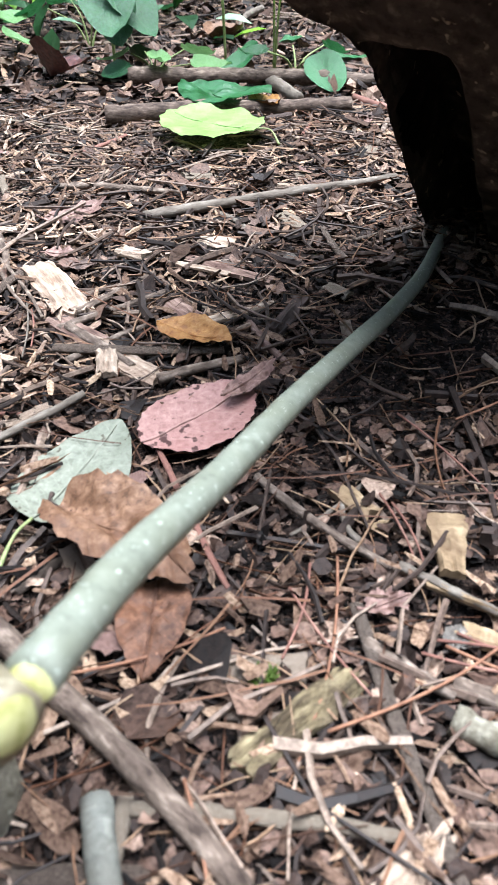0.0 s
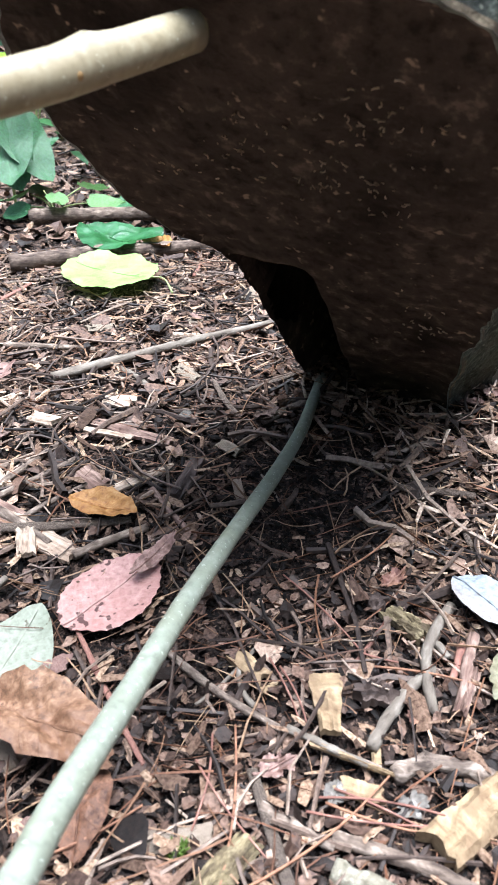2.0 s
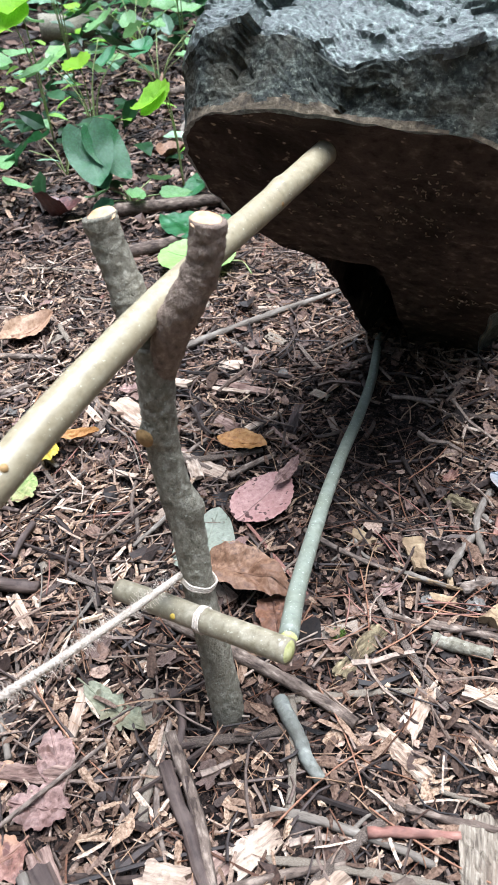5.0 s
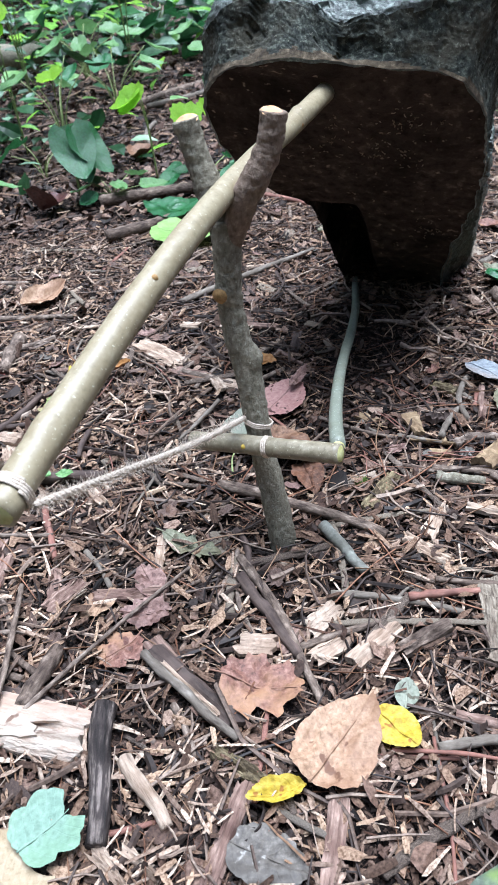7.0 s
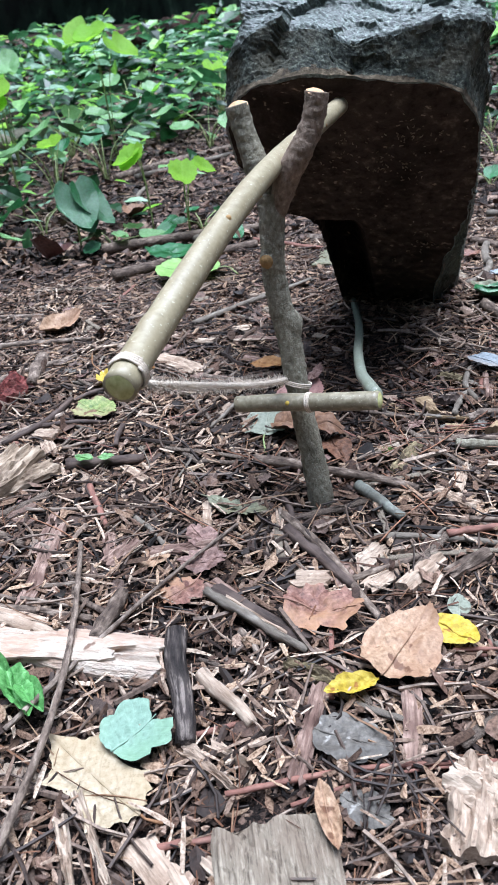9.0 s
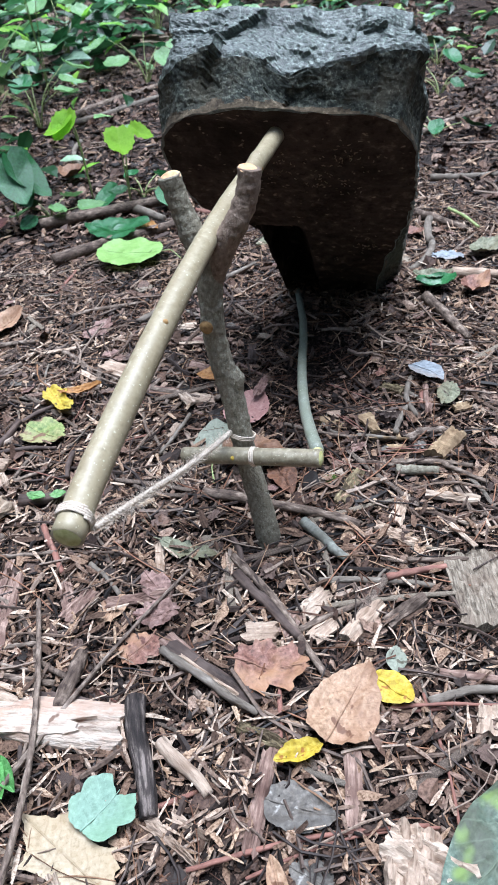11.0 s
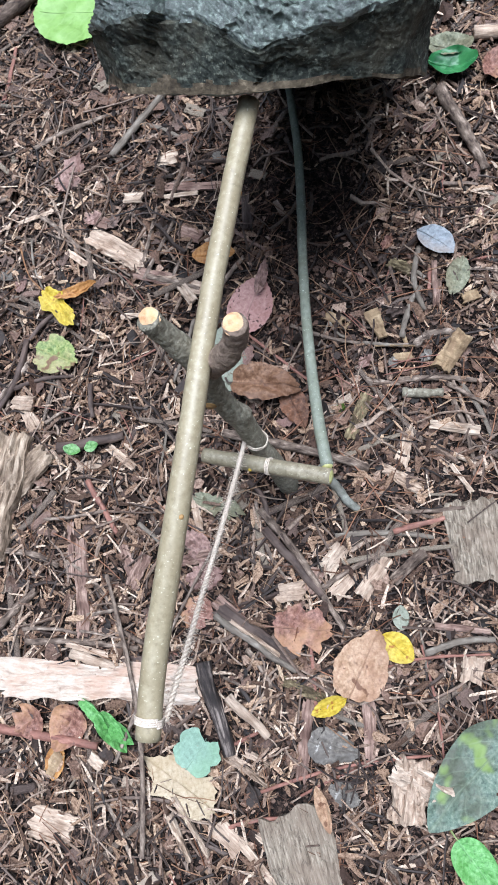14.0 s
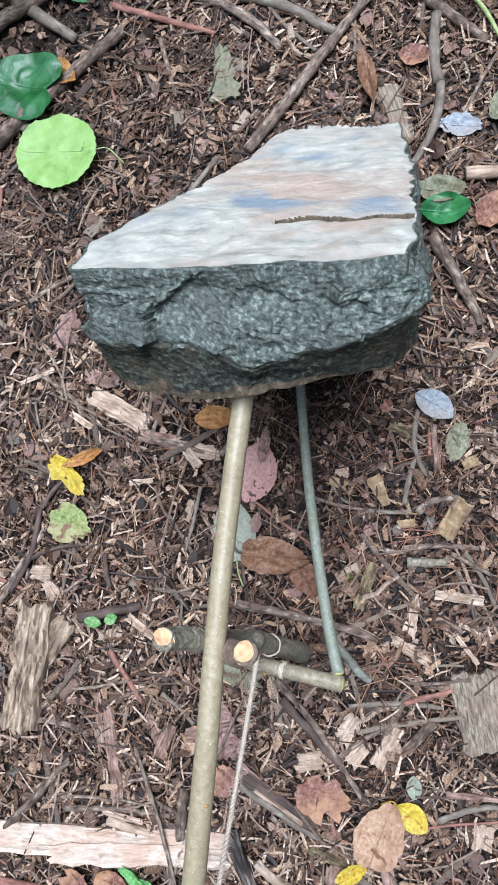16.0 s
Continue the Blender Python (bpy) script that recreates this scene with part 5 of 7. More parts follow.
chip("pale square wood chip", (-68, 320), (-50, 306), 14, 4, CHIP_PALE, ragged=0.5)
chip("pinkish wood chip", (-126, 454), (-108, 430), 12, 3, CHIP_PINK, ragged=0.4)
chip("torn strip of bark with a pale inner side", (-180, 24), (-144, -46), 15, 6, WOOD_DARK, ragged=0.5)
chip("pale splinter along a strip of bark", (-176, 8), (-152, -38), 6, 8, CHIP_PALE, ragged=0.6)
chip("pinkish bark piece", (-180, 32), (-166, -4), 13, 4, CHIP_PINK, ragged=0.5)
chip("pale chip on the litter", (-156, 126), (-166, 92), 9, 3, CHIP_PALE, ragged=0.5, taper=0.3)
chip("pinkish chip on the litter", (-236, 116), (-238, 82), 11, 3, CHIP_PINK, ragged=0.5)
chip("dark red-brown wood strip", (-146, -80), (-182, -132), 10, 5, CHIP_PINK, ragged=0.4)
chip("dark red-brown wood strip", (-102, -102), (-124, -146), 10, 5, CHIP_PINK, ragged=0.4)
chip("pale wood chip beside a charred stick", (-208, 210), (-194, 178), 8, 5, CHIP_PALE, ragged=0.4)
chip("cream block of wood", (-22, -128), (-8, -112), 17, 7, CHIP_PALE, ragged=0.3, name="wood_chunk")
chip("crumbling red-brown bark lump", (-334, 376), (-276, 436), 40, 16, BARK_RED, ragged=0.6, name="bark_lump", category="bark", nx=26, ny=16, fissure=0.6, fibre=4)
chip("long rough decayed chip with moss", (-5, 101), (30, 131), 11, 5, CHIP_OLIVE, ragged=0.5, nx=14, ny=8, fissure=0.4)
chip("yellow wood flake", (67, 150), (84, 142), 8, 3, CHIP_CREAM, ragged=0.6)
chip("grey chip behind the stone", (304, 540), (286, 478), 20, 5, WOOD_GREY, ragged=0.5)
chip("grey-green lichened bark chip", (186, 690), (160, 634), 20, 6, L_GREYGREEN, ragged=0.6, name="bark_chip")
chip("grey-green lichened bark chip", (150, 650), (176, 640), 24, 5, L_GREYGREEN, ragged=0.6, name="bark_chip")
chip("pale wood chip", (-214, -92), (-200, -112), 7, 6, CHIP_PALE, ragged=0.7, taper=0.5)
chip("pale splinter", (-250, -150), (-236, -200), 7, 5, CHIP_PALE, ragged=0.6)
chip("pale splinter", (-234, -152), (-214, -190), 6, 4, CHIP_PALE, ragged=0.6)
chip("tan wood chip beneath a leaf", (-262, -132), (-252, -158), 16, 5, CHIP_PALE, ragged=0.4)

# ---- sticks and twigs ----
twig("short charred stick with a frayed pale end", (-213, -11), (-227, -89), 7.0, BARK_DARK, rough=0.1, name="stick", category="stick", sides=18)
twig("short pale peeled stick", (-206, -46), (-191, -91), 4.6, CHIP_PALE, rough=0.2, name="stick", category="stick", sides=12)
chip("frayed pale end of a charred stick", (-228, -89), (-210, -124), 9, 5, CHIP_PALE, z=2, ragged=0.9, taper=0.7, nx=14, ny=8, fissure=0.5)
twig("grey-green peg lying beside the upright", (-42, 92), (-30, 40), 4.6, PEG, bend=-0.03, rough=0.08, name="stick", category="stick", sides=12)
twig("brown stick lying behind the upright", (-104, 164), (-4, 68), 4.6, TWIG, bend=0.02, rough=0.2, name="stick", category="stick", sides=12)
twig("long brown twig", (-108, 84), (-92, -46), 3.6, TWIG, bend=0.03, rough=0.3)
twig("long brown twig", (-112, 66), (-94, -10), 4.4, WOOD_DARK, rough=0.3)
twig("bleached grey twig with a forked end", (-60, 29), (14, -12), 2.8, TWIG_PALE, bend=0.05, side_shoot=True)
twig("dark straight twig", (-92, -4), (-28, -2), 2.6, TWIG, bend=0.02)
twig("thin dark twig", (92, 86), (72, 18), 2.6, TWIG, bend=0.06)
twig("dark twig", (60, 128), (120, 92), 3.0, TWIG, bend=0.04)
chip("pale torn splinter", (60, 168), (87, 150), 3.5, 2, CHIP_CREAM, z=3, ragged=0.7, taper=0.5)
chip("pale torn splinter", (64, 165), (90, 148), 2, 2, CHIP_CREAM, z=4, ragged=0.7, taper=0.4)
twig("thick knobbly brown twig", (90, 150), (130, 141), 3.6, TWIG, bend=0.12, rough=0.7, sides=10)
twig("short grey twig", (126, 222), (133, 203), 2.2, TWIG_PALE, rough=0.4)
twig("short reddish peeled twig", (141, 208), (130, 190), 2.2, TWIG_RED, rough=0.3)
chip("pinkish peeled stick", (142, 194), (126, 172), 6, 5, CHIP_PINK, ragged=0.3, nx=12, fissure=0.3)
chip("olive crumbling wood lump", (114, 234), (126, 216), 11, 7, CHIP_OLIVE, ragged=0.5, nx=10, ny=7, fissure=0.3, name="wood_lump")
chip("dark crumbling wood lump", (86, 189), (102, 187), 11, 7, WOOD_DARK, ragged=0.6, nx=10, ny=7, fissure=0.4, name="wood_lump")
chip("dark crumbling wood lump", (104, 242), (113, 240), 8, 6, WOOD_DARK, ragged=0.6, nx=8, ny=6, fissure=0.4, name="wood_lump")
twig("thin grey twig", (45, 224), (14, 197), 1.0, TWIG_PALE, bend=0.04)
twig("thin pale twig", (40, 191), (35, 212), 1.5, TWIG_PALE, bend=0.1)
chip("tan wood chip", (83, 241), (82, 231), 5, 3, CHIP_PINK, ragged=0.4)
chip("small white splinter", (85, 155), (87, 164), 4, 2, CHIP_CREAM, ragged=0.5)
leaf("torn pinkish brown leaf piece on the litter", (34, 156), (54, 162), 13, "lobed", L_DULLPINK, 0.006, fold=0.2, torn=0.5, ripple=0.08, seed=61)
leaf("torn grey-brown leaf piece on the litter", (86, 132), (101, 138), 12, "lobed", L_SLATE, 0.006, fold=0.15, torn=0.5, ripple=0.08, seed=62)
leaf("torn grey-brown leaf piece on the litter", (62, 140), (68, 150), 9, "oval", L_SLATE, 0.006, fold=0.15, torn=0.5, ripple=0.08, seed=63)
leaf("torn orange-brown leaf piece on the litter", (104, 170), (111, 178), 8, "oval", L_RUST, 0.006, fold=0.2, torn=0.4, ripple=0.08, seed=64)
leaf("curled brown leaf piece on the litter", (112, 246), (128, 256), 12, "lobed", L_RUST, 0.008, fold=0.4, curl=0.4, torn=0.4, ripple=0.08, seed=65)
for k, (a, b) in enumerate((((65, 146), (99, 121)), ((52, 138), (101, 125)), ((58, 143), (104, 129)), ((66, 268), (93, 209)), ((93, 209), (108, 202)), ((54, 208), (60, 176)), ((50, 214), (57, 180)), ((12, 166), (34, 122)), ((20, 178), (8, 136)))):
    twig("dry red-brown pine needle", a, b, 0.55, TWIG_RED, bend=(0.03, -0.03, 0.05)[k % 3], z=4, r1=0.45, sides=5, name="pine_needle", group="pine needles", category="pine needle")
twig("bent grey twig", (144, 232), (116, 174), 3.0, TWIG_PALE, bend=-0.12)
twig("short grey twig", (148, 212), (128, 176), 3.0, CHIP_PINK)
twig("long straight pale rod behind the litter", (-70, 500), (116, 580), 4.0, TWIG_PALE, bend=0.02, name="stick", category="stick", sides=10)
twig("thin dark twig", (-96, 368), (-54, 418), 2.4, TWIG)
twig("thin dark twig", (-92, 320), (-40, 366), 2.0, TWIG, bend=0.05)
twig("short brown twig", (0, 350), (18, 312), 2.2, CHIP_PINK)
twig("dark twig beside a leaf", (-44, 298), (-4, 318), 2.8, TWIG)
twig("grey lichen-covered twig", (57, 115), (88, 96), 4.6, BARK_GREY, rough=0.3, sides=12)
twig("brown twig", (35, 143), (60, 124), 2.4, TWIG, rough=0.4)
twig("grey broken twig", (84, 162), (124, 198), 3.0, TWIG_PALE, bend=0.06, rough=0.4)
twig("long dark root-like twig", (2, 229), (86, 153), 2.0, TWIG, bend=-0.06)
twig("thin dark twig", (-10, 118), (46, 129), 1.4, TWIG, bend=-0.06)
twig("charred stick beside a seedling", (-254, 234), (-190, 212), 5.5, WOOD_DARK, rough=0.3, name="stick", category="stick", sides=10)
twig("reddish rod lying on the ground", (-448, 54), (-328, -31), 4.6, TWIG_RED, rough=0.06, name="stick", category="stick", sides=12)
twig("thin pale stem", (-400, 58), (-320, -2), 2.0, TWIG_PALE, bend=0.05)
twig("long thin twig", (-350, -28), (-340, -140), 2.0, TWIG, bend=0.05)
twig("thin brown twig", (-312, -72), (-326, -134), 1.8, TWIG)
twig("brown stick with a broken end", (-430, 90), (-326, 120), 4.6, TWIG, rough=0.25, name="stick", category="stick", sides=10)
twig("long thin grey twig", (-326, -126), (-257, 97), 2.4, TWIG, bend=-0.05, z=11)
twig("long thin twig", (-317, -50), (-144, 84), 1.7, TWIG, bend=0.02, z=10, z1=4)
twig("pale stick with bark peeling", (-42, -92), (14, -108), 3.2, TWIG_PALE, bend=0.06)
twig("pale stick with bark peeling", (-24, -76), (14, -100), 3.4, CHIP_PINK)
twig("thin reddish stalk", (-78, -86), (-28, -100), 1.5, TWIG_RED)
twig("thin straw stalk", (-41, -84), (-74, -174), 1.2, TWIG_RED, bend=0.03)
twig("thin reddish stalk", (-188, -142), (-78, -162), 1.2, TWIG_RED, bend=0.06, z=2)
twig("thin dark twig", (-104, 112), (-104, 76), 3.0, WOOD_DARK, bend=0.1)
twig("thin dark twig", (-160, 71), (-100, 78), 1.6, TWIG)
twig("grey stick on the litter", (-102, 352), (-48, 394), 2.4, TWIG)
twig("brown twig on the litter", (-240, 190), (-236, 130), 3.0, TWIG_RED)
twig("brown twig on the litter", (-322, 292), (-244, 332), 4.0, TWIG, rough=0.3)
twig("brown twig on the litter", (-330, 440), (-216, 478), 4.2, TWIG, rough=0.3)
twig("short grey log piece", (-254, 488), (-272, 416), 8.0, TWIG, rough=0.3, name="stick", category="stick", sides=12)
twig("thin dry twig", (-300, 80), (-250, 60), 2.0, TWIG)
twig("thin dry twig", (-290, 130), (-268, 70), 2.2, TWIG, bend=0.08)
twig("long thick dry branch on the ground", (-130, 742), (104, 777), 9.0, TWIG, bend=0.01, rough=0.2, name="branch", category="branch", sides=12)
twig("pale peeled stick", (20, 892), (56, 804), 7.5, TWIG_PALE, rough=0.12, name="stick", category="stick", sides=12)
twig("thick dry branch leaning against the stone", (146, 562), (352, 642), 6.5, TWIG, rough=0.2, name="branch", category="branch", sides=12)
twig("dark bent branch behind the stone", (188, 768), (236, 644), 6.0, TWIG, bend=0.08, rough=0.25, name="branch", category="branch", sides=10)
twig("pale branch behind the stone", (226, 738), (294, 622), 6.5, TWIG_PALE, bend=0.05, name="branch", category="branch", sides=10)
twig("bent grey root-like branch beside the stone", (384, 574), (346, 508), 5.5, TWIG_PALE, bend=-0.06, r1=5.5, name="branch", category="branch", sides=10)
twig("grey branch beside the stone", (346, 508), (274, 448), 5.0, TWIG_PALE, bend=0.1, name="branch", category="branch", sides=10)
twig("thick brown branch beside the stone", (384, 606), (408, 516), 6.0, TWIG, name="branch", category="branch", sides=10)
twig("reddish dry stick behind the stone", (112, 814), (188, 708), 4.0, TWIG_RED, name="stick", category="stick")
twig("thin brown stick", (136, 744), (114, 672), 3.0, TWIG)
twig("green plant stalk across the litter", (420, 580), (415, 500), 2.6, STALK_GREEN, bend=0.04, name="stalk", category="stalk", z=8)
twig("long thin dry stalk", (322, 446), (420, 506), 2.2, TWIG, bend=0.03)
twig("long thin dry stalk", (300, 430), (440, 470), 1.8, TWIG, bend=0.04)
twig("splintered grey branch beside the stone", (248, 372), (240, 270), 6.5, TWIG, bend=0.03, rough=0.4, name="branch", category="branch")
twig("pale round stick", (310, 406), (372, 372), 7.0, CHIP_PALE, rough=0.1, name="stick", category="stick", sides=12)
twig("dark dry branch near the undergrowth", (-124, 884), (180, 862), 9.0, TWIG, bend=0.02, name="branch", category="branch", sides=10)
twig("pale thin branch near the undergrowth", (-84, 772), (-20, 730), 5.0, TWIG_PALE, name="branch", category="branch")
twig("dry branch near the undergrowth", (-140, 560), (-40, 548), 3.0, TWIG, bend=0.04)
twig("dry twig near the undergrowth", (-330, 560), (-190, 520), 4.0, TWIG, bend=0.03)
twig("dry twig near the undergrowth", (-350, 680), (-240, 640), 4.0, TWIG, bend=0.03)
twig("curved pale stem near the undergrowth", (30, 1300), (0, 1160), 5.0, TWIG_PALE, bend=-0.1, z=4)
twig("long forked dry branch near the undergrowth", (0, 1500), (420, 1720), 9.0, TWIG, bend=0.04, side_shoot=True, name="branch", category="branch")
twig("long dry branch near the undergrowth", (40, 1460), (400, 1640), 7.0, TWIG_PALE, bend=-0.03, name="branch", category="branch")
twig("fallen grey log among small plants", (-300, 2255), (-80, 2295), 36.0, BARK_GREY, rough=0.1, name="fallen_log", category="log", sides=14)
twig("dry branch near the undergrowth", (520, 900), (760, 980), 7.0, TWIG, bend=0.05, name="branch", category="branch")
twig("dry branch near the undergrowth", (480, 720), (640, 660), 6.0, TWIG_PALE, bend=-0.05, name="branch", category="branch")
for k, (xa, ya, xb, yb) in enumerate(((96, 200, 150, 178), (60, 140, 110, 120), (-60, 20, 20, 60), (20, 110, 90, 150), (120, 60, 60, 10), (-130, -60, -60, -120), (-20, 96, -10, 30), (-190, 140, -140, 60),
                                      (-290, 160, -250, 90), (-60, 130, -10, 150), (30, 180, 10, 100), (90, 260, 140, 300), (190, 330, 250, 270), (-10, 20, 60, -40))):
    twig("long reddish dry pine needle on the litter", (xa, ya), (xb, yb), 0.6, NEEDLE_RED, bend=0.05 * (-1) ** k, z=5, z1=3, r1=0.45, rough=0.0, name="pine_needle", category="pine needle", group="pine needles", sides=5)


twig("short pale stick with broken ends", (-318, 51), (-286, 20), 4.6, CHIP_PALE, rough=0.25, name="stick", category="stick", sides=12)
twig("broken brown stub of a branch", (-262, 4), (-236, 42), 5.6, TWIG, rough=0.3, name="stick", category="stick", sides=12, side_shoot=True)
twig("straight brown stick", (-353, 81), (-260, 27), 3.2, TWIG, bend=0.02, name="stick", category="stick", sides=10)
twig("thin pale twig", (-213, 128), (-200, 87), 2.4, TWIG_PALE, bend=0.04)
twig("short brown twig", (-175, -19), (-170, -57), 2.4, TWIG, bend=0.05)
twig("dry twig on the litter", (-173, 490), (-148, 421), 3.0, TWIG, bend=0.05)
twig("dark straight twig", (-97, 353), (-58, 310), 3.0, TWIG, bend=0.02)
twig("bent brown twig", (-342, 171), (-298, 129), 3.2, TWIG, bend=0.06)
twig("thin brown twig", (-256, -138), (-207, -152), 2.0, TWIG_RED, bend=0.05)
twig("thin dark twig", (-107, 94), (-116, 19), 2.0, TWIG, bend=-0.08)
chip("pinkish torn strip of bark", (-302, 60), (-269, 142), 12, 5, CHIP_PINK, ragged=0.5, nx=18, ny=8, fissure=0.4, name="bark_chip", category="bark")
chip("pinkish torn strip of bark", (-244, 80), (-218, 98), 12, 4, CHIP_PINK, ragged=0.5, nx=12, ny=8, fissure=0.4, name="bark_chip", category="bark")
chip("pinkish torn strip of bark", (-211, 83), (-163, 68), 11, 4, CHIP_PINK, ragged=0.6, nx=16, ny=8, fissure=0.4, name="bark_chip", category="bark")
chip("rough split piece of olive wood", (-158, -56), (-134, -86), 9, 7, CHIP_OLIVE, ragged=0.5, nx=14, ny=8, fissure=0.5)
chip("pale upright splinter", (-295, -106), (-294, -146), 7, 7, CHIP_PALE, ragged=0.7, taper=0.5, nx=14, ny=6, fissure=0.4)
chip("pale upright splinter", (-285, -96), (-278, -150), 6, 6, CHIP_PALE, ragged=0.7, taper=0.4, nx=14, ny=6, fissure=0.4)
chip("pale wood chip", (-268, 291), (-266, 263), 13, 4, CHIP_PALE, ragged=0.4, nx=10, ny=7, fissure=0.3)
chip("pinkish wood chip", (-62, 315), (-46, 300), 12, 4, CHIP_PALE, ragged=0.6, nx=10, ny=7, fissure=0.3)

# ---- more loose pieces between the larger ones ----
# chips and twigs that lie apart on the clearing
chip("pale split chip", (-81, 447), (-62, 436), 11, 4, CHIP_PALE, ragged=0.45, nx=12, ny=6, fissure=0.25, z=4)
chip("pale split sliver", (-43, 422), (-11, 407), 5, 2, CHIP_PALE, ragged=0.45, nx=12, ny=6, fissure=0.25, z=4)
chip("tan strip of wood", (-192, 484), (-152, 476), 5, 2, CHIP_PALE, ragged=0.45, nx=12, ny=6, fissure=0.25, z=4)
twig("thin brown twig", (-169, 456), (-113, 363), 1.3, TWIG, rough=0.35, z=3, bend=0.03)
twig("thin brown twig", (-155, 433), (-115, 361), 1.1, TWIG, rough=0.35, z=3, bend=-0.04)
chip("pale split chip", (-159, 424), (-147, 398), 7, 2, CHIP_PALE, ragged=0.45, nx=12, ny=6, fissure=0.25, z=4)
twig("pale bent stalk", (-188, 458), (-199, 399), 1.3, TWIG_PALE, rough=0.35, z=3, bend=-0.06)
twig("thin grey twig", (-118, 308), (-122, 259), 1.6, TWIG, rough=0.35, z=3, bend=-0.05)
chip("pale split chip", (-140, 325), (-117, 314), 6, 2, CHIP_PALE, ragged=0.45, nx=12, ny=6, fissure=0.25, z=4)
chip("pale split chip", (-72, 322), (-69, 300), 10, 4, CHIP_PALE, ragged=0.45, nx=12, ny=6, fissure=0.25, z=4)
twig("straight grey twig", (-77, 282), (-123, 234), 2.1, TWIG_PALE, rough=0.35, z=3, bend=0.02)
twig("dark damp root", (-236, 354), (-306, 294), 3.5, WOOD_DARK, rough=0.35, z=3, bend=0.08)
twig("dark damp root", (-195, 366), (-237, 351), 2.7, WOOD_DARK, rough=0.35, z=3, bend=-0.06)
twig("dark damp twig", (-269, 313), (-209, 295), 2.4, WOOD_DARK, rough=0.35, z=3, bend=0.05)
chip("pale square chip", (-275, 300), (-256, 288), 15, 5, CHIP_PALE, ragged=0.45, nx=12, ny=6, fissure=0.25, z=4)
twig("dark brown twig", (-197, 276), (-210, 244), 2.9, WOOD_DARK, rough=0.35, z=3)
twig("dark brown twig", (-255, 265), (-226, 267), 1.9, TWIG, rough=0.35, z=3)
twig("pale straight twig", (51, 175), (81, 154), 1.9, TWIG_PALE, rough=0.35, z=3)
chip("pale split sliver", (59, 36), (62, 6), 4, 2, CHIP_PALE, ragged=0.45, nx=12, ny=6, fissure=0.25, z=4)
twig("grey stick", (8, 16), (49, -3), 2.1, TWIG, rough=0.35, z=3)
twig("reddish brown stick", (-14, 9), (30, -2), 2.9, TWIG_RED, rough=0.35, z=3)
chip("cream split chip", (149, 165), (165, 162), 10, 4, CHIP_CREAM, ragged=0.45, nx=12, ny=6, fissure=0.25, z=4)
twig("grey stick", (95, 101), (117, 66), 2.4, TWIG, rough=0.35, z=3, bend=0.02)
chip("long pale chip", (-319, 61), (-287, 34), 5, 2, CHIP_PALE, ragged=0.45, nx=12, ny=6, fissure=0.25, z=4)
twig("thin brown twig", (-303, 66), (-263, 32), 1.3, TWIG, rough=0.35, z=3, bend=0.03)
twig("brown twig", (-351, 93), (-306, 65), 1.9, TWIG, rough=0.35, z=3, bend=0.04)
twig("brown twig", (-293, 177), (-235, 155), 1.9, TWIG, rough=0.35, z=3, bend=-0.03)
chip("pinkish strip of wood", (-271, 161), (-291, 114), 6, 2, CHIP_PINK, ragged=0.45, nx=12, ny=6, fissure=0.25, z=4)
twig("thin dark twig", (-267, 62), (-298, -37), 1.6, TWIG, rough=0.35, z=3, bend=0.05)
chip("grey square chip", (-128, 10), (-107, 2), 16, 5, CHIP_PALE, ragged=0.45, nx=12, ny=6, fissure=0.25, z=4)
twig("long thin reddish stick", (-216, -125), (-85, -159), 1.6, TWIG_RED, rough=0.35, z=3, bend=0.04)
twig("thin reddish twig", (-67, -87), (4, -116), 1.3, TWIG_RED, rough=0.35, z=3, bend=0.02)
chip("tan chip", (-378, -31), (-361, -20), 10, 3, CHIP_CREAM, ragged=0.45, nx=12, ny=6, fissure=0.25, z=4)
chip("pale chip", (-337, -35), (-331, -48), 9, 3, CHIP_PALE, ragged=0.45, nx=12, ny=6, fissure=0.25, z=4)
chip("broad pale chip", (-470, -26), (-445, -43), 20, 5, CHIP_PALE, ragged=0.45, nx=12, ny=6, fissure=0.25, z=4)
twig("grey pale stick", (-186, 19), (-144, -55), 3.2, TWIG_PALE, rough=0.35, z=3, bend=-0.02)
leaf("torn pink leaf piece on the litter", (-130, 443), (-107, 444), 18, "lobed", L_DULLPINK, 0.006, fold=0.15, torn=0.4, ripple=0.06, seed=71)
leaf("torn tan leaf piece on the litter", (-113, 426), (-92, 434), 17, "lobed", L_LITTER, 0.006, fold=0.15, torn=0.4, ripple=0.06, seed=72)
twig("dry tan pine needle", (-152, 398), (-184, 334), 0.6, TWIG_RED, bend=0.03, z=4, r1=0.5, sides=5, name="pine_needle", group="pine needles", category="pine needle")
twig("dry tan pine needle", (-159, 333), (-207, 281), 0.6, TWIG_PALE, bend=0.03, z=4, r1=0.5, sides=5, name="pine_needle", group="pine needles", category="pine needle")
twig("dry tan pine needle", (-257, 286), (-209, 238), 0.6, TWIG_RED, bend=0.03, z=4, r1=0.5, sides=5, name="pine_needle", group="pine needles", category="pine needle")
twig("dry tan pine needle", (-126, 382), (-114, 319), 0.6, TWIG_PALE, bend=0.03, z=4, r1=0.5, sides=5, name="pine_needle", group="pine needles", category="pine needle")
twig("dry tan pine needle", (-121, 372), (-112, 330), 0.6, TWIG_RED, bend=0.03, z=4, r1=0.5, sides=5, name="pine_needle", group="pine needles", category="pine needle")
twig("dry tan pine needle", (-189, 232), (-188, 194), 0.6, TWIG_PALE, bend=0.03, z=4, r1=0.5, sides=5, name="pine_needle", group="pine needles", category="pine needle")
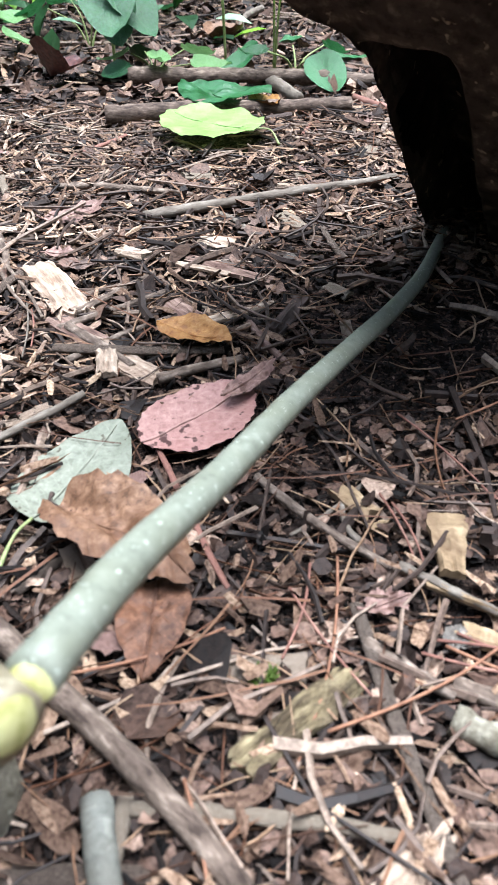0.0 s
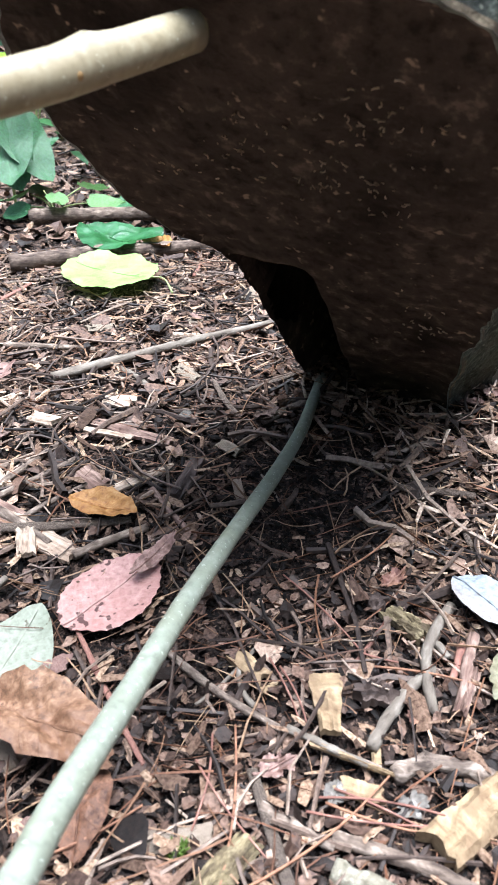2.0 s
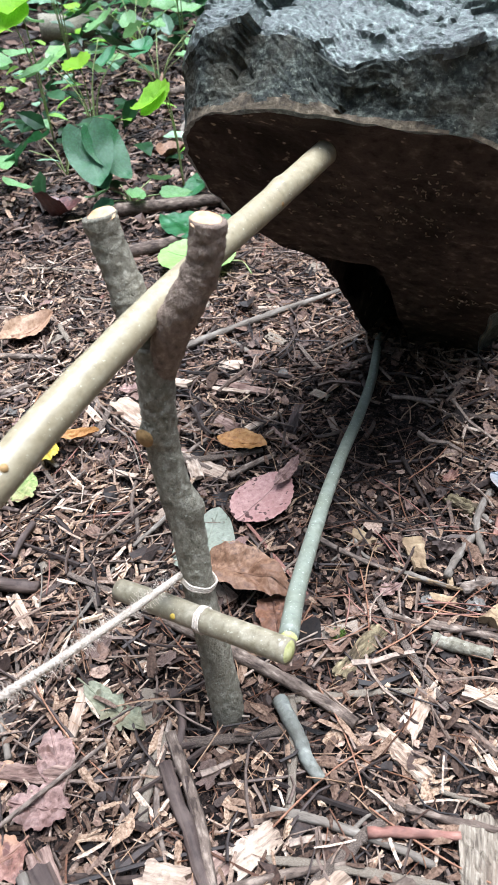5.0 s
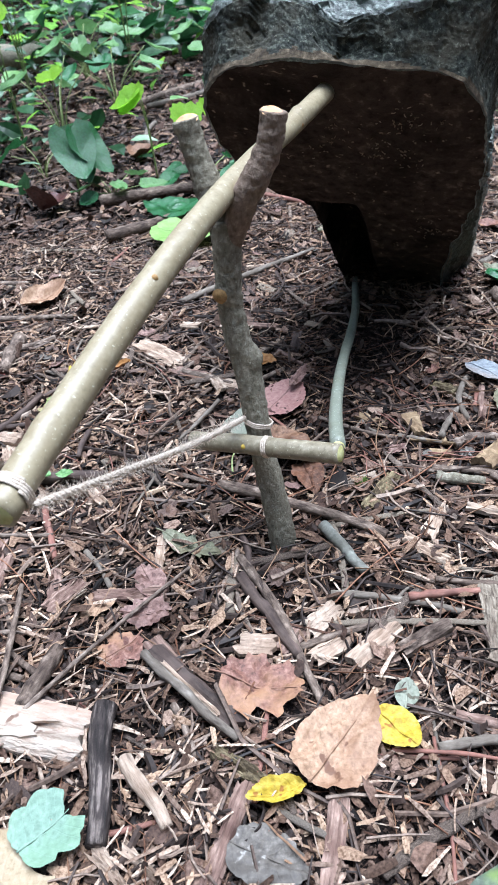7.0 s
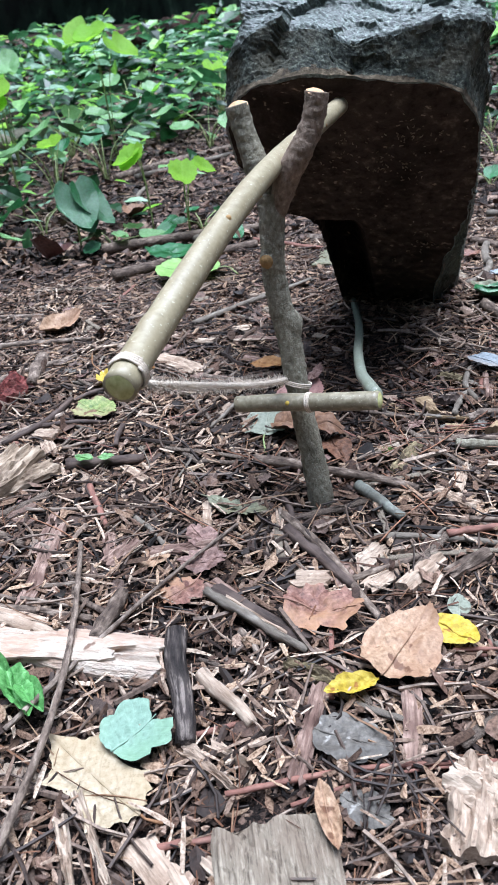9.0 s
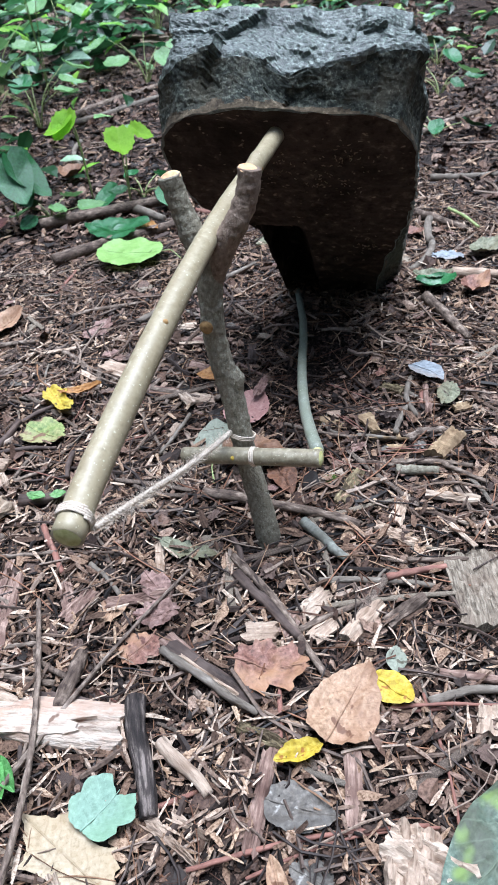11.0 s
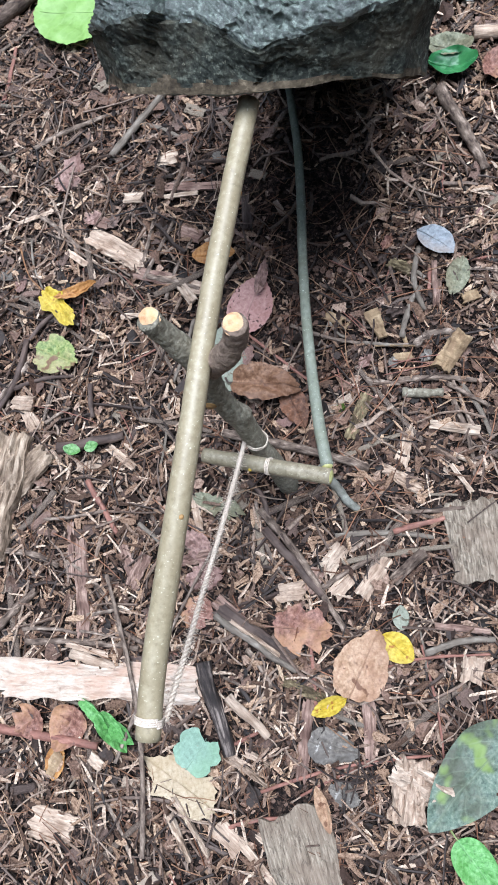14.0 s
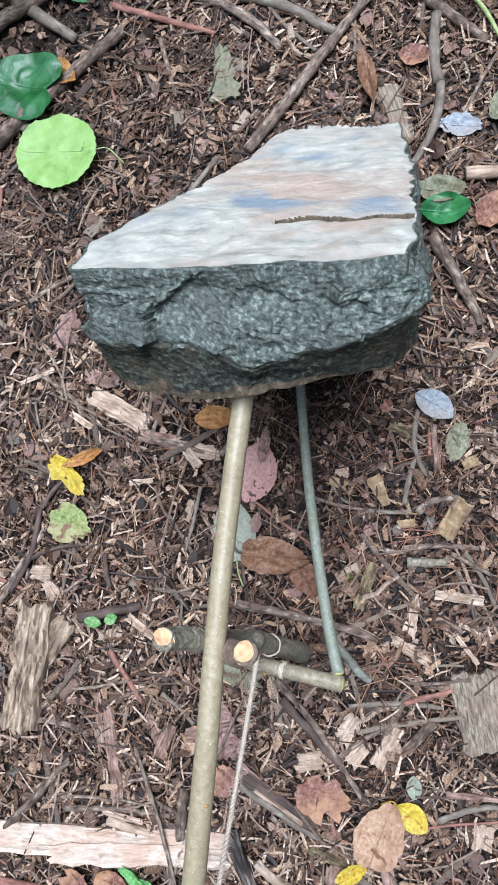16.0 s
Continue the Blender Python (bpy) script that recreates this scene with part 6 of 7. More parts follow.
twig("dry tan pine needle", (-183, 235), (-184, 204), 0.6, TWIG_RED, bend=0.03, z=4, r1=0.5, sides=5, name="pine_needle", group="pine needles", category="pine needle")
twig("dry tan pine needle", (-162, 191), (-155, 153), 0.6, TWIG_PALE, bend=0.03, z=4, r1=0.5, sides=5, name="pine_needle", group="pine needles", category="pine needle")


def free_spot(rng, x0, x1, y0, y1, r):
    """A place where nothing larger lies yet."""
    for _ in range(60):
        x, y = rng.uniform(x0, x1), rng.uniform(y0, y1)
        if -0.02 < x < 0.17 and 0.07 < y < 0.42 and rng.random() < 0.85:
            continue
        if all((x - cx) ** 2 + (y - cy) ** 2 > (cr + r) ** 2 for cx, cy, cr in KEEP_CLEAR):
            return x, y
    return None


rng = random.Random(21)
FRAGMENTS = [blade(shape, 1.0, w, m, fold=f, curl=c, ripple=0.1, torn=0.7, seed=s, rings=4, n=26)[0]
             for shape, w, m, f, c, s in (("oval", 0.7, L_DULLPINK, 0.2, 0.3, 80), ("lobed", 0.8, L_LITTER, 0.3, 0.2, 81), ("oval", 0.9, L_LITTER, 0.1, 0.35, 82), ("lobed", 0.9, L_DULLPINK, 0.2, 0.2, 83),
                                          ("lobed", 0.6, L_LITTER, 0.5, 0.3, 84), ("lobed", 0.8, L_SLATE, 0.2, 0.3, 85), ("lobed", 0.8, L_LITTER, 0.3, 0.4, 86), ("oval", 0.6, L_DULLPINK, 0.6, 0.2, 87))]
for i in range(190):
    spot = free_spot(rng, -0.46, 0.44, -0.28, 0.75, 0.006)
    if spot is None:
        continue
    x, y = spot
    size = rng.uniform(0.011, 0.024)
    ob = new("leaf_fragment", FRAGMENTS[rng.randrange(8)])
    ob.matrix_basis = pose(x, y, gz(x, y) + rng.uniform(0.003, 0.006), rng.uniform(-14, 14), rng.uniform(-14, 14), rng.uniform(0, 360)) @ pose(-size / 2, 0, 0) @ Matrix.Diagonal((size, size, size, 1))
    tagged(ob, "torn piece of dull brown dead leaf on the litter", "leaf fragment", "leaf fragments")
    clear(x, y, size * 0.25)
TWIG_MESHES = []
for k in range(9):
    half, r = 0.5, rng.uniform(0.035, 0.075)
    bend = rng.uniform(-0.06, 0.06)
    pts = [(-half + j * 0.2, bend * math.sin(math.pi * j / 5) + rng.uniform(-0.012, 0.012), rng.uniform(-0.01, 0.01)) for j in range(6)]
    TWIG_MESHES.append(mesh("twig", *tube(pts, (r, r * 1.05, r * 0.8), 8, 3, 0.25, 9), (TWIG, TWIG, WOOD_DARK, TWIG_PALE, TWIG, TWIG_RED, TWIG, WOOD_GREY, TWIG)[k]))
for i in range(170):
    spot = free_spot(rng, -0.46, 0.44, -0.28, 0.75, 0.004)
    if spot is None:
        continue
    x, y = spot
    size = rng.uniform(0.018, 0.055)
    ob = new("twig", TWIG_MESHES[rng.randrange(9)])
    thin = rng.uniform(0.6, 1.0) * min(1.0, 0.035 / size)
    ob.matrix_basis = pose(x, y, gz(x, y) + 0.004, 0, rng.uniform(-5, 5), rng.uniform(0, 360)) @ Matrix.Diagonal((size, size * thin, size * thin, 1))
    tagged(ob, "short broken twig with dry bark on the litter", "twig", "dry twigs")
    clear(x, y, size * 0.12)
for i in range(110):
    spot = free_spot(rng, -0.46, 0.44, -0.28, 0.75, 0.002)
    if spot is None:
        continue
    x, y = spot
    size = rng.uniform(0.045, 0.1)
    ob = new("twig", TWIG_MESHES[rng.randrange(9)])
    thin = rng.uniform(0.016, 0.034) / size
    ob.matrix_basis = pose(x, y, gz(x, y) + 0.006, 0, rng.uniform(-3, 3), rng.uniform(0, 360)) @ Matrix.Diagonal((size, size * thin * 1.6, size * thin, 1))
    tagged(ob, "long thin broken twig on the litter", "twig", "dry twigs")
BIT_MESHES = [chip_mesh("wood_chip", 1.0, rng.uniform(0.25, 0.6), rng.uniform(0.1, 0.22), (CHIP_PALE, CHIP_PINK, CHIP_PALE, CHIP_PINK, WOOD_DARK, CHIP_PALE, WOOD_GREY)[k], seed=30 + k, ragged=0.25, nx=6, ny=4) for k in range(7)]
for i in range(170):
    spot = free_spot(rng, -0.46, 0.44, -0.28, 0.75, 0.005)
    if spot is None:
        continue
    x, y = spot
    size = rng.uniform(0.010, 0.026)
    ob = new("wood_chip", BIT_MESHES[rng.randrange(7)])
    ob.matrix_basis = pose(x, y, gz(x, y) + 0.003, rng.uniform(-15, 15), rng.uniform(-10, 10), rng.uniform(0, 360)) @ Matrix.Diagonal((size, size, size, 1))
    tagged(ob, "small split chip of pale and pinkish wood", "wood chip", "wood chips")
    clear(x, y, size * 0.2)

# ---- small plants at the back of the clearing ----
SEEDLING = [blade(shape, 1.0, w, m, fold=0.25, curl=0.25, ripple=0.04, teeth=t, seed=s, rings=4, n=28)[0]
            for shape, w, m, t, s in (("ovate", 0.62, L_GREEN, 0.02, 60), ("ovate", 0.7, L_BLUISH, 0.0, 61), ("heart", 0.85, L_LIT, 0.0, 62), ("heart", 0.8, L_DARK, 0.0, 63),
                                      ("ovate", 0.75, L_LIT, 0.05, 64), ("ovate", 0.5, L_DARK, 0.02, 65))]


def plant(label, x, y, height, leaves, kinds, size, spread, seed, lean=0.0, droop=(-5, 35), facing=None):
    """A small plant: stalks from one base, each with a leaf."""
    rng = random.Random(seed)
    ob = thing("seedling", label, "plant", "undergrowth plants", pose(x, y, gz(x, y)))
    for i in range(leaves):
        a = 2 * math.pi * (i + rng.uniform(-0.3, 0.3)) / leaves + seed
        if facing is not None:
            a = radians(facing + rng.uniform(-45, 45))
        h = height * rng.uniform(0.75 if facing is not None else 0.6, 1.0)
        out = spread * rng.uniform(0.5, 1.0)
        tip = Vector((math.cos(a) * out + lean, math.sin(a) * out, h))
        stalk = part("stalk", mesh("stalk", *tube([(0, 0, -0.004), (tip.x * 0.3, tip.y * 0.3, h * 0.6), tip], (0.0016, 0.0012, 0.0008), 5, 4), STALK_GREEN), ob)
        s = size * rng.uniform(0.75, 1.15)
        part("leaf", SEEDLING[rng.choice(kinds)], stalk, m=Matrix.Translation(tip) @ pose(0, 0, 0, rng.uniform(-20, 20), rng.uniform(*droop), math.degrees(a)) @ Matrix.Diagonal((s, s, s, 1)))
    return ob


plant("plant with large dark green heart-shaped leaves", -0.15, 0.965, 0.105, 3, (3,), 0.085, 0.03, 1, droop=(35, 60), facing=-80)
plant("plant with dark green leaves close to the ground", -0.20, 1.10, 0.06, 4, (3, 5), 0.06, 0.06, 2)
plant("low plant with bluish green leaves", -0.32, 0.98, 0.05, 6, (1, 0), 0.06, 0.06, 3)
plant("low plant with small green leaves", -0.10, 0.93, 0.03, 6, (1, 0), 0.045, 0.05, 4)
plant("low plant with small green leaves", 0.06, 0.94, 0.03, 6, (1, 5), 0.055, 0.06, 5)
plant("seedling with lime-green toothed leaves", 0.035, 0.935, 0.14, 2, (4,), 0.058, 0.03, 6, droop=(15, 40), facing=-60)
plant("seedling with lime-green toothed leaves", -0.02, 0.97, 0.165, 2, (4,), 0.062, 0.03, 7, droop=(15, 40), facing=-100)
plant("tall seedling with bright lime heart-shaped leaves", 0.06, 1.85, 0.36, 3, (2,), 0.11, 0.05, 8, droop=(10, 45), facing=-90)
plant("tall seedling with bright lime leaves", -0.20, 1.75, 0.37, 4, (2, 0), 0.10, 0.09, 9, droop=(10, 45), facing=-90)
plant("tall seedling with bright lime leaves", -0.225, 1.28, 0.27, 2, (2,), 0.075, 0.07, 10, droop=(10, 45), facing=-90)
plant("tall seedling with green leaves", -0.36, 1.5, 0.28, 5, (0, 1), 0.09, 0.08, 21, droop=(0, 40), facing=-90)
plant("bushy green plant beside a grey log", -0.15, 1.27, 0.18, 6, (0, 1, 4), 0.07, 0.08, 11, droop=(0, 45))
plant("bushy green plant with pale leaves", -0.38, 1.35, 0.18, 8, (0, 1), 0.07, 0.10, 12)
plant("bushy green plant with pale leaves", -0.02, 1.5, 0.14, 8, (0, 1), 0.07, 0.10, 13)
plant("bushy green plant with pale leaves", 0.30, 1.75, 0.12, 8, (0, 5), 0.08, 0.12, 14)
plant("low plant with bluish green leaves", -0.46, 1.22, 0.10, 7, (1, 0), 0.07, 0.08, 15)
plant("low plant with green leaves", -0.05, 1.95, 0.16, 9, (0, 1), 0.09, 0.12, 16)
plant("low plant with green leaves", -0.42, 1.85, 0.22, 9, (0, 1), 0.10, 0.14, 17)
plant("low plant with green leaves", 0.20, 2.3, 0.2, 9, (0, 1), 0.11, 0.14, 22)
plant("low plant with green leaves", 0.55, 2.5, 0.18, 9, (0, 1, 2), 0.11, 0.14, 23)
plant("low plant with green leaves beside dry branches", 0.78, 1.15, 0.05, 6, (0, 5), 0.06, 0.08, 18)
plant("low plant with green leaves beside dry branches", 0.95, 1.42, 0.06, 6, (0, 1), 0.06, 0.08, 19)
plant("low plant with green leaves beside dry branches", 0.62, 0.92, 0.04, 4, (0, 1), 0.05, 0.06, 20)

# two log shapes stand in for a far bank of bare reddish earth
tagged(twig("fallen rotting reddish log on the bank", (1150, 6000), (3400, 6700), 110.0, BANK_RED, rough=0.3, name="fallen_log", category="log", sides=16), group="")
tagged(twig("fallen rotting reddish log on the bank", (200, 6700), (1800, 6400), 90.0, BANK_RED, rough=0.3, name="fallen_log", category="log", sides=16), group="")


# ---- loose litter: thousands of bits, each real geometry ----
def bulk(name, label, category, verts, faces, mat):
    """One object from arrays: verts (n, m, 3), faces (k, s) of one bit."""
    count, per, _ = verts.shape
    k, s = faces.shape
    me = bpy.data.meshes.new(name)
    me.vertices.add(count * per)
    me.vertices.foreach_set("co", verts.astype(np.float32).ravel())
    loops = (faces[None] + (np.arange(count) * per)[:, None, None]).astype(np.int32).ravel()
    me.loops.add(len(loops))
    me.loops.foreach_set("vertex_index", loops)
    me.polygons.add(count * k)
    me.polygons.foreach_set("loop_start", np.arange(0, len(loops), s, dtype=np.int32))
    me.polygons.foreach_set("loop_total", np.full(count * k, s, dtype=np.int32))
    me.polygons.foreach_set("use_smooth", np.zeros(count * k, dtype=bool))
    me.materials.append(mat)
    me.update(calc_edges=True)
    me.validate()
    return tagged(new(name, me), label, category, kind="stuff")


RNG = np.random.default_rng(7)
CLEAR = np.array(KEEP_CLEAR)


def places(n, x0, x1, y0, y1, keep=0.015):
    """Random places outside the ground that larger things cover."""
    p = np.stack([RNG.uniform(x0, x1, n), RNG.uniform(y0, y1, n)], 1)
    hidden = np.zeros(n, bool)
    for cx, cy, r in CLEAR:
        hidden |= (p[:, 0] - cx) ** 2 + (p[:, 1] - cy) ** 2 < r * r
    return p[~hidden | (RNG.random(n) < keep)]


def turned(local, yaw, tilt_a, tilt):
    """Bits turned about the upright and then tilted about a level axis."""
    c, s = np.cos(yaw)[:, None], np.sin(yaw)[:, None]
    x, y, z = local[..., 0] * c - local[..., 1] * s, local[..., 0] * s + local[..., 1] * c, local[..., 2]
    ax, ay = np.cos(tilt_a)[:, None], np.sin(tilt_a)[:, None]
    along, across = x * ax + y * ay, -x * ay + y * ax
    ct, st = np.cos(tilt)[:, None], np.sin(tilt)[:, None]
    across, z = across * ct - z * st, across * st + z * ct
    return np.stack([along * ax - across * ay, along * ay + across * ax, z], -1)


def settle(local, p, lift):
    low = local[..., 2].min(1)
    out = local.copy()
    out[..., 0] += p[:, 0, None]
    out[..., 1] += p[:, 1, None]
    out[..., 2] += (ground_z(p[:, 0], p[:, 1]) + lift - low * 0.7)[:, None]
    return out


def flakes(p, length, ratio=(0.4, 0.95), tilt=0.35, lift=0.006, sides=7):
    n = len(p)
    a = np.linspace(0, 2 * np.pi, sides, endpoint=False)[None] + RNG.uniform(-0.3, 0.3, (n, sides))
    r = RNG.uniform(0.55, 1.0, (n, sides))
    size = RNG.uniform(*length, n)[:, None] * 0.5
    x, y = np.cos(a) * r * size, np.sin(a) * r * size * RNG.uniform(*ratio, (n, 1))
    bend = RNG.normal(0, 0.5, (n, 1))
    rim = np.stack([x, y, bend * (x * x + 0.4 * y * x) / size + RNG.normal(0, 0.06, (n, sides)) * size], -1)
    v = np.concatenate([rim, rim.mean(1, keepdims=True) + np.array([0, 0, 1]) * RNG.normal(0, 0.12, (n, 1, 1)) * size[:, None]], 1)
    v = turned(v, RNG.uniform(0, 6.28, n), RNG.uniform(0, 6.28, n), RNG.normal(0, tilt, n))
    return settle(v, p, RNG.uniform(-0.001, lift, n))


FLAKE_FACES = np.array([[k, (k + 1) % 7, 7] for k in range(7)])


def sticks(p, length, radius, tilt=0.06, lift=0.006, sides=5, rings=4, bend=0.08):
    n = len(p)
    t = np.linspace(-0.5, 0.5, rings)
    ln = RNG.uniform(*length, n)
    rad = RNG.uniform(*radius, n)
    a = np.linspace(0, 2 * np.pi, sides, endpoint=False)
    taper = 1 - 0.35 * (t + 0.5)
    x = ln[:, None, None] * t[None, :, None] + 0 * a
    bow = (RNG.normal(0, bend, n) * ln)[:, None, None] * (0.25 - t[None, :, None] ** 2) * 4
    kink = RNG.normal(0, 0.4, (n, rings, 1)) * rad[:, None, None]
    y = bow + kink + rad[:, None, None] * taper[None, :, None] * np.cos(a)
    z = rad[:, None, None] * taper[None, :, None] * np.sin(a) + RNG.normal(0, 0.3, (n, rings, 1)) * rad[:, None, None]
    v = np.stack([x, y, z], -1).reshape(n, rings * sides, 3)
    v = turned(v, RNG.uniform(0, 6.28, n), RNG.uniform(0, 6.28, n), RNG.normal(0, tilt, n))
    return settle(v, p, RNG.uniform(0, lift, n))


def slivers(p, length, width, thick=0.4, tilt=0.2, lift=0.006, bend=0.035):
    """Torn splinters and bark strips: flat, bent, with uneven width and pointed ends."""
    n, rings = len(p), 4
    t = np.linspace(-0.5, 0.5, rings)
    ln, w = RNG.uniform(*length, n), RNG.uniform(*width, n)
    prof = RNG.uniform(0.55, 1.1, (n, rings)) * np.array([0.75, 1.0, 0.98, 0.7])[None]
    corner = np.array([[-1, -0.3], [0.05, 1.0], [1, -0.4]])
    half = 0.5 * w[:, None] * prof
    bow = (RNG.normal(0, bend, n) * ln)[:, None] * (0.25 - t[None] ** 2) * 4
    lifted = (RNG.normal(0, bend * 0.5, n) * ln)[:, None] * (0.25 - t[None] ** 2) * 4
    x = (ln[:, None] * t[None])[..., None] + RNG.normal(0, 0.2, (n, rings, 3)) * w[:, None, None]
    y = bow[..., None] + half[..., None] * corner[:, 0]
    z = lifted[..., None] + half[..., None] * thick * corner[:, 1] * RNG.uniform(0.6, 1.2, (n, 1, 3))
    v = np.stack([x, y, z], -1).reshape(n, rings * 3, 3)
    v = turned(v, RNG.uniform(0, 6.28, n), RNG.uniform(0, 6.28, n), RNG.normal(0, tilt, n))
    return settle(v, p, RNG.uniform(-0.001, lift, n))


def crumbs(p, length, flat=(0.3, 0.8), tilt=0.7, lift=0.003):
    """Crumbs of bark and soil: uneven little lumps of eight faces."""
    n = len(p)
    base = np.array([[1, 0, 0], [-1, 0, 0], [0, 1, 0], [0, -1, 0], [0, 0, 1], [0, 0, -1]], float)
    size = RNG.uniform(*length, n) * 0.5
    shape = np.stack([np.ones(n), RNG.uniform(0.35, 0.9, n), RNG.uniform(*flat, n) * 0.7], 1)
    v = base[None] * shape[:, None] * RNG.uniform(0.6, 1.1, (n, 6, 1)) + RNG.normal(0, 0.22, (n, 6, 3)) * shape[:, None]
    v = turned(v * size[:, None, None], RNG.uniform(0, 6.28, n), RNG.uniform(0, 6.28, n), RNG.normal(0, tilt, n))
    return settle(v, p, RNG.uniform(-0.001, lift, n))


CRUMB_FACES = np.array([[0, 2, 4], [2, 1, 4], [1, 3, 4], [3, 0, 4], [2, 0, 5], [1, 2, 5], [3, 1, 5], [0, 3, 5]])


def stick_faces(sides=5, rings=4):
    return np.array([[i * sides + k, i * sides + (k + 1) % sides, (i + 1) * sides + (k + 1) % sides, (i + 1) * sides + k] for i in range(rings - 1) for k in range(sides)])


near = (-0.55, 0.5, -0.42, 0.8)
middle = (-0.9, 1.3, 0.8, 2.2)
side = (0.5, 1.3, 0.1, 0.8)
far = (-4.0, 6.0, 2.2, 13.0)


def around(n, reach=3.6):
    """Places on the forest floor behind and beside the clearing, thinning out."""
    a, r = RNG.uniform(0, 6.283, n), 0.4 + reach * RNG.random(n) ** 0.8
    p = np.stack([0.1 + r * np.cos(a), 0.3 + r * np.sin(a)], 1)
    inside = np.zeros(n, bool)
    for x0, x1, y0, y1 in (near, middle, side):
        inside |= (p[:, 0] > x0) & (p[:, 0] < x1) & (p[:, 1] > y0) & (p[:, 1] < y1)
    return p[~inside]


def paler(p, share=0.55):
    """Fewer pale bits where the soil is bare and fine, under the stone and round the upright."""
    bare = np.exp(-(((p[:, 0] - 0.07) / 0.10) ** 2 + ((p[:, 1] - 0.30) / 0.14) ** 2)) + 0.6 * np.exp(-(((p[:, 0] + 0.13) / 0.07) ** 2 + ((p[:, 1] - 0.24) / 0.08) ** 2))
    bare = bare + 0.5 * np.exp(-(((p[:, 0] + 0.04) / 0.16) ** 2 + ((p[:, 1] - 0.2) / 0.2) ** 2))
    # fine soil at the stone's foot, thinned further to deepen its contact shadow
    bare = bare + 1.3 * np.exp(-(((p[:, 0] - 0.12) / 0.10) ** 2 + ((p[:, 1] - 0.41) / 0.10) ** 2))
    patch = 0.25 * np.sin(31 * p[:, 0] + 1.0) * np.sin(27 * p[:, 1] + 2.0)
    return p[RNG.random(len(p)) > np.clip(share * bare + patch, 0, 0.95)]


bulk("crumbs", "dark brown crumbs of soil and rotten bark", "soil crumbs", np.concatenate([crumbs(places(60000, *near, 0.6), (0.0015, 0.0045), lift=0.002), crumbs(places(42000, *near), (0.003, 0.0075), (0.2, 0.6), lift=0.004)]), CRUMB_FACES, CRUMB)
mulch_v = np.concatenate([slivers(places(13000, *near), (0.003, 0.008), (0.0012, 0.0034), 0.6, 0.5, 0.004),
                          slivers(paler(places(9000, *near)), (0.005, 0.016), (0.0012, 0.0042), 0.45, 0.3, 0.006),
                          slivers(places(14000, *middle, 0.3), (0.006, 0.022), (0.002, 0.006), 0.4, 0.4, 0.006),
                          slivers(places(4000, *side, 0.3), (0.008, 0.03), (0.003, 0.009), 0.4, 0.4, 0.006)])
bulk("mulch", "dark brown crumbled bark and wood mulch", "mulch", mulch_v, stick_faces(3, 4), MULCH)
flake_v = np.concatenate([flakes(places(1300, -0.06, 0.2, 0.04, 0.27), (0.005, 0.013), (0.4, 0.9), 0.45), flakes(places(5000, -0.55, -0.1, -0.3, 0.8), (0.004, 0.013), (0.3, 0.9), 0.5), flakes(places(2800, 0.14, 0.5, -0.1, 0.8), (0.004, 0.013), (0.3, 0.9), 0.5),
                          flakes(places(4000, -0.3, 0.3, 0.42, 0.8), (0.004, 0.014), (0.3, 0.9), 0.5), flakes(paler(places(20000, *near)), (0.003, 0.012), (0.3, 0.8), 0.5), flakes(paler(places(2000, *near)), (0.012, 0.026), tilt=0.4), flakes(places(26000, *middle, 0.3), (0.007, 0.028), tilt=0.5),
                          flakes(places(8000, *side, 0.3), (0.007, 0.028), tilt=0.5), flakes(places(15000, *far, 0.5), (0.03, 0.10), lift=0.02), flakes(around(15000), (0.02, 0.06), tilt=0.5)])
bulk("leaf_fragments", "pinkish grey-brown crumbled dead leaf fragments", "leaf litter", flake_v, FLAKE_FACES, FLAKES)
chip_v = np.concatenate([slivers(places(4000, -0.55, -0.1, -0.3, 0.8), (0.005, 0.018), (0.0014, 0.0045), 0.5, 0.3, 0.008), slivers(places(2500, 0.14, 0.5, -0.1, 0.8), (0.005, 0.018), (0.0014, 0.0045), 0.5, 0.3, 0.008),
                         slivers(paler(places(15000, *near)), (0.004, 0.016), (0.0014, 0.0046), 0.5, 0.3, 0.009), slivers(paler(places(2800, *near)), (0.007, 0.02), (0.0035, 0.008), 0.35, 0.25, 0.008),
                         slivers(paler(places(380, *near)), (0.014, 0.03), (0.005, 0.010), 0.4, 0.15, 0.008, 0.05),
                         slivers(places(2600, *middle, 0.3), (0.012, 0.04), (0.003, 0.010), 0.4, 0.25, 0.008), slivers(places(1000, *side, 0.3), (0.012, 0.04), (0.003, 0.010), 0.4, 0.25, 0.008)])
pale_v = np.concatenate([slivers(places(2400, -0.5, -0.1, -0.1, 0.75), (0.007, 0.026), (0.001, 0.0036), 0.35, 0.25, 0.010), slivers(places(1300, 0.15, 0.45, -0.1, 0.75), (0.007, 0.026), (0.001, 0.0036), 0.35, 0.25, 0.010),
                         slivers(places(1100, -0.45, 0.15, -0.3, 0.04), (0.007, 0.026), (0.001, 0.0034), 0.35, 0.25, 0.010)])
bulk("splinters", "pale thin splinters of dry wood", "wood splinters", pale_v, stick_faces(3, 4), SPLINTERS)
bulk("wood_bits", "pale tan and pinkish wood chips and splinters", "wood chips", chip_v, stick_faces(3, 4), CHIPS)
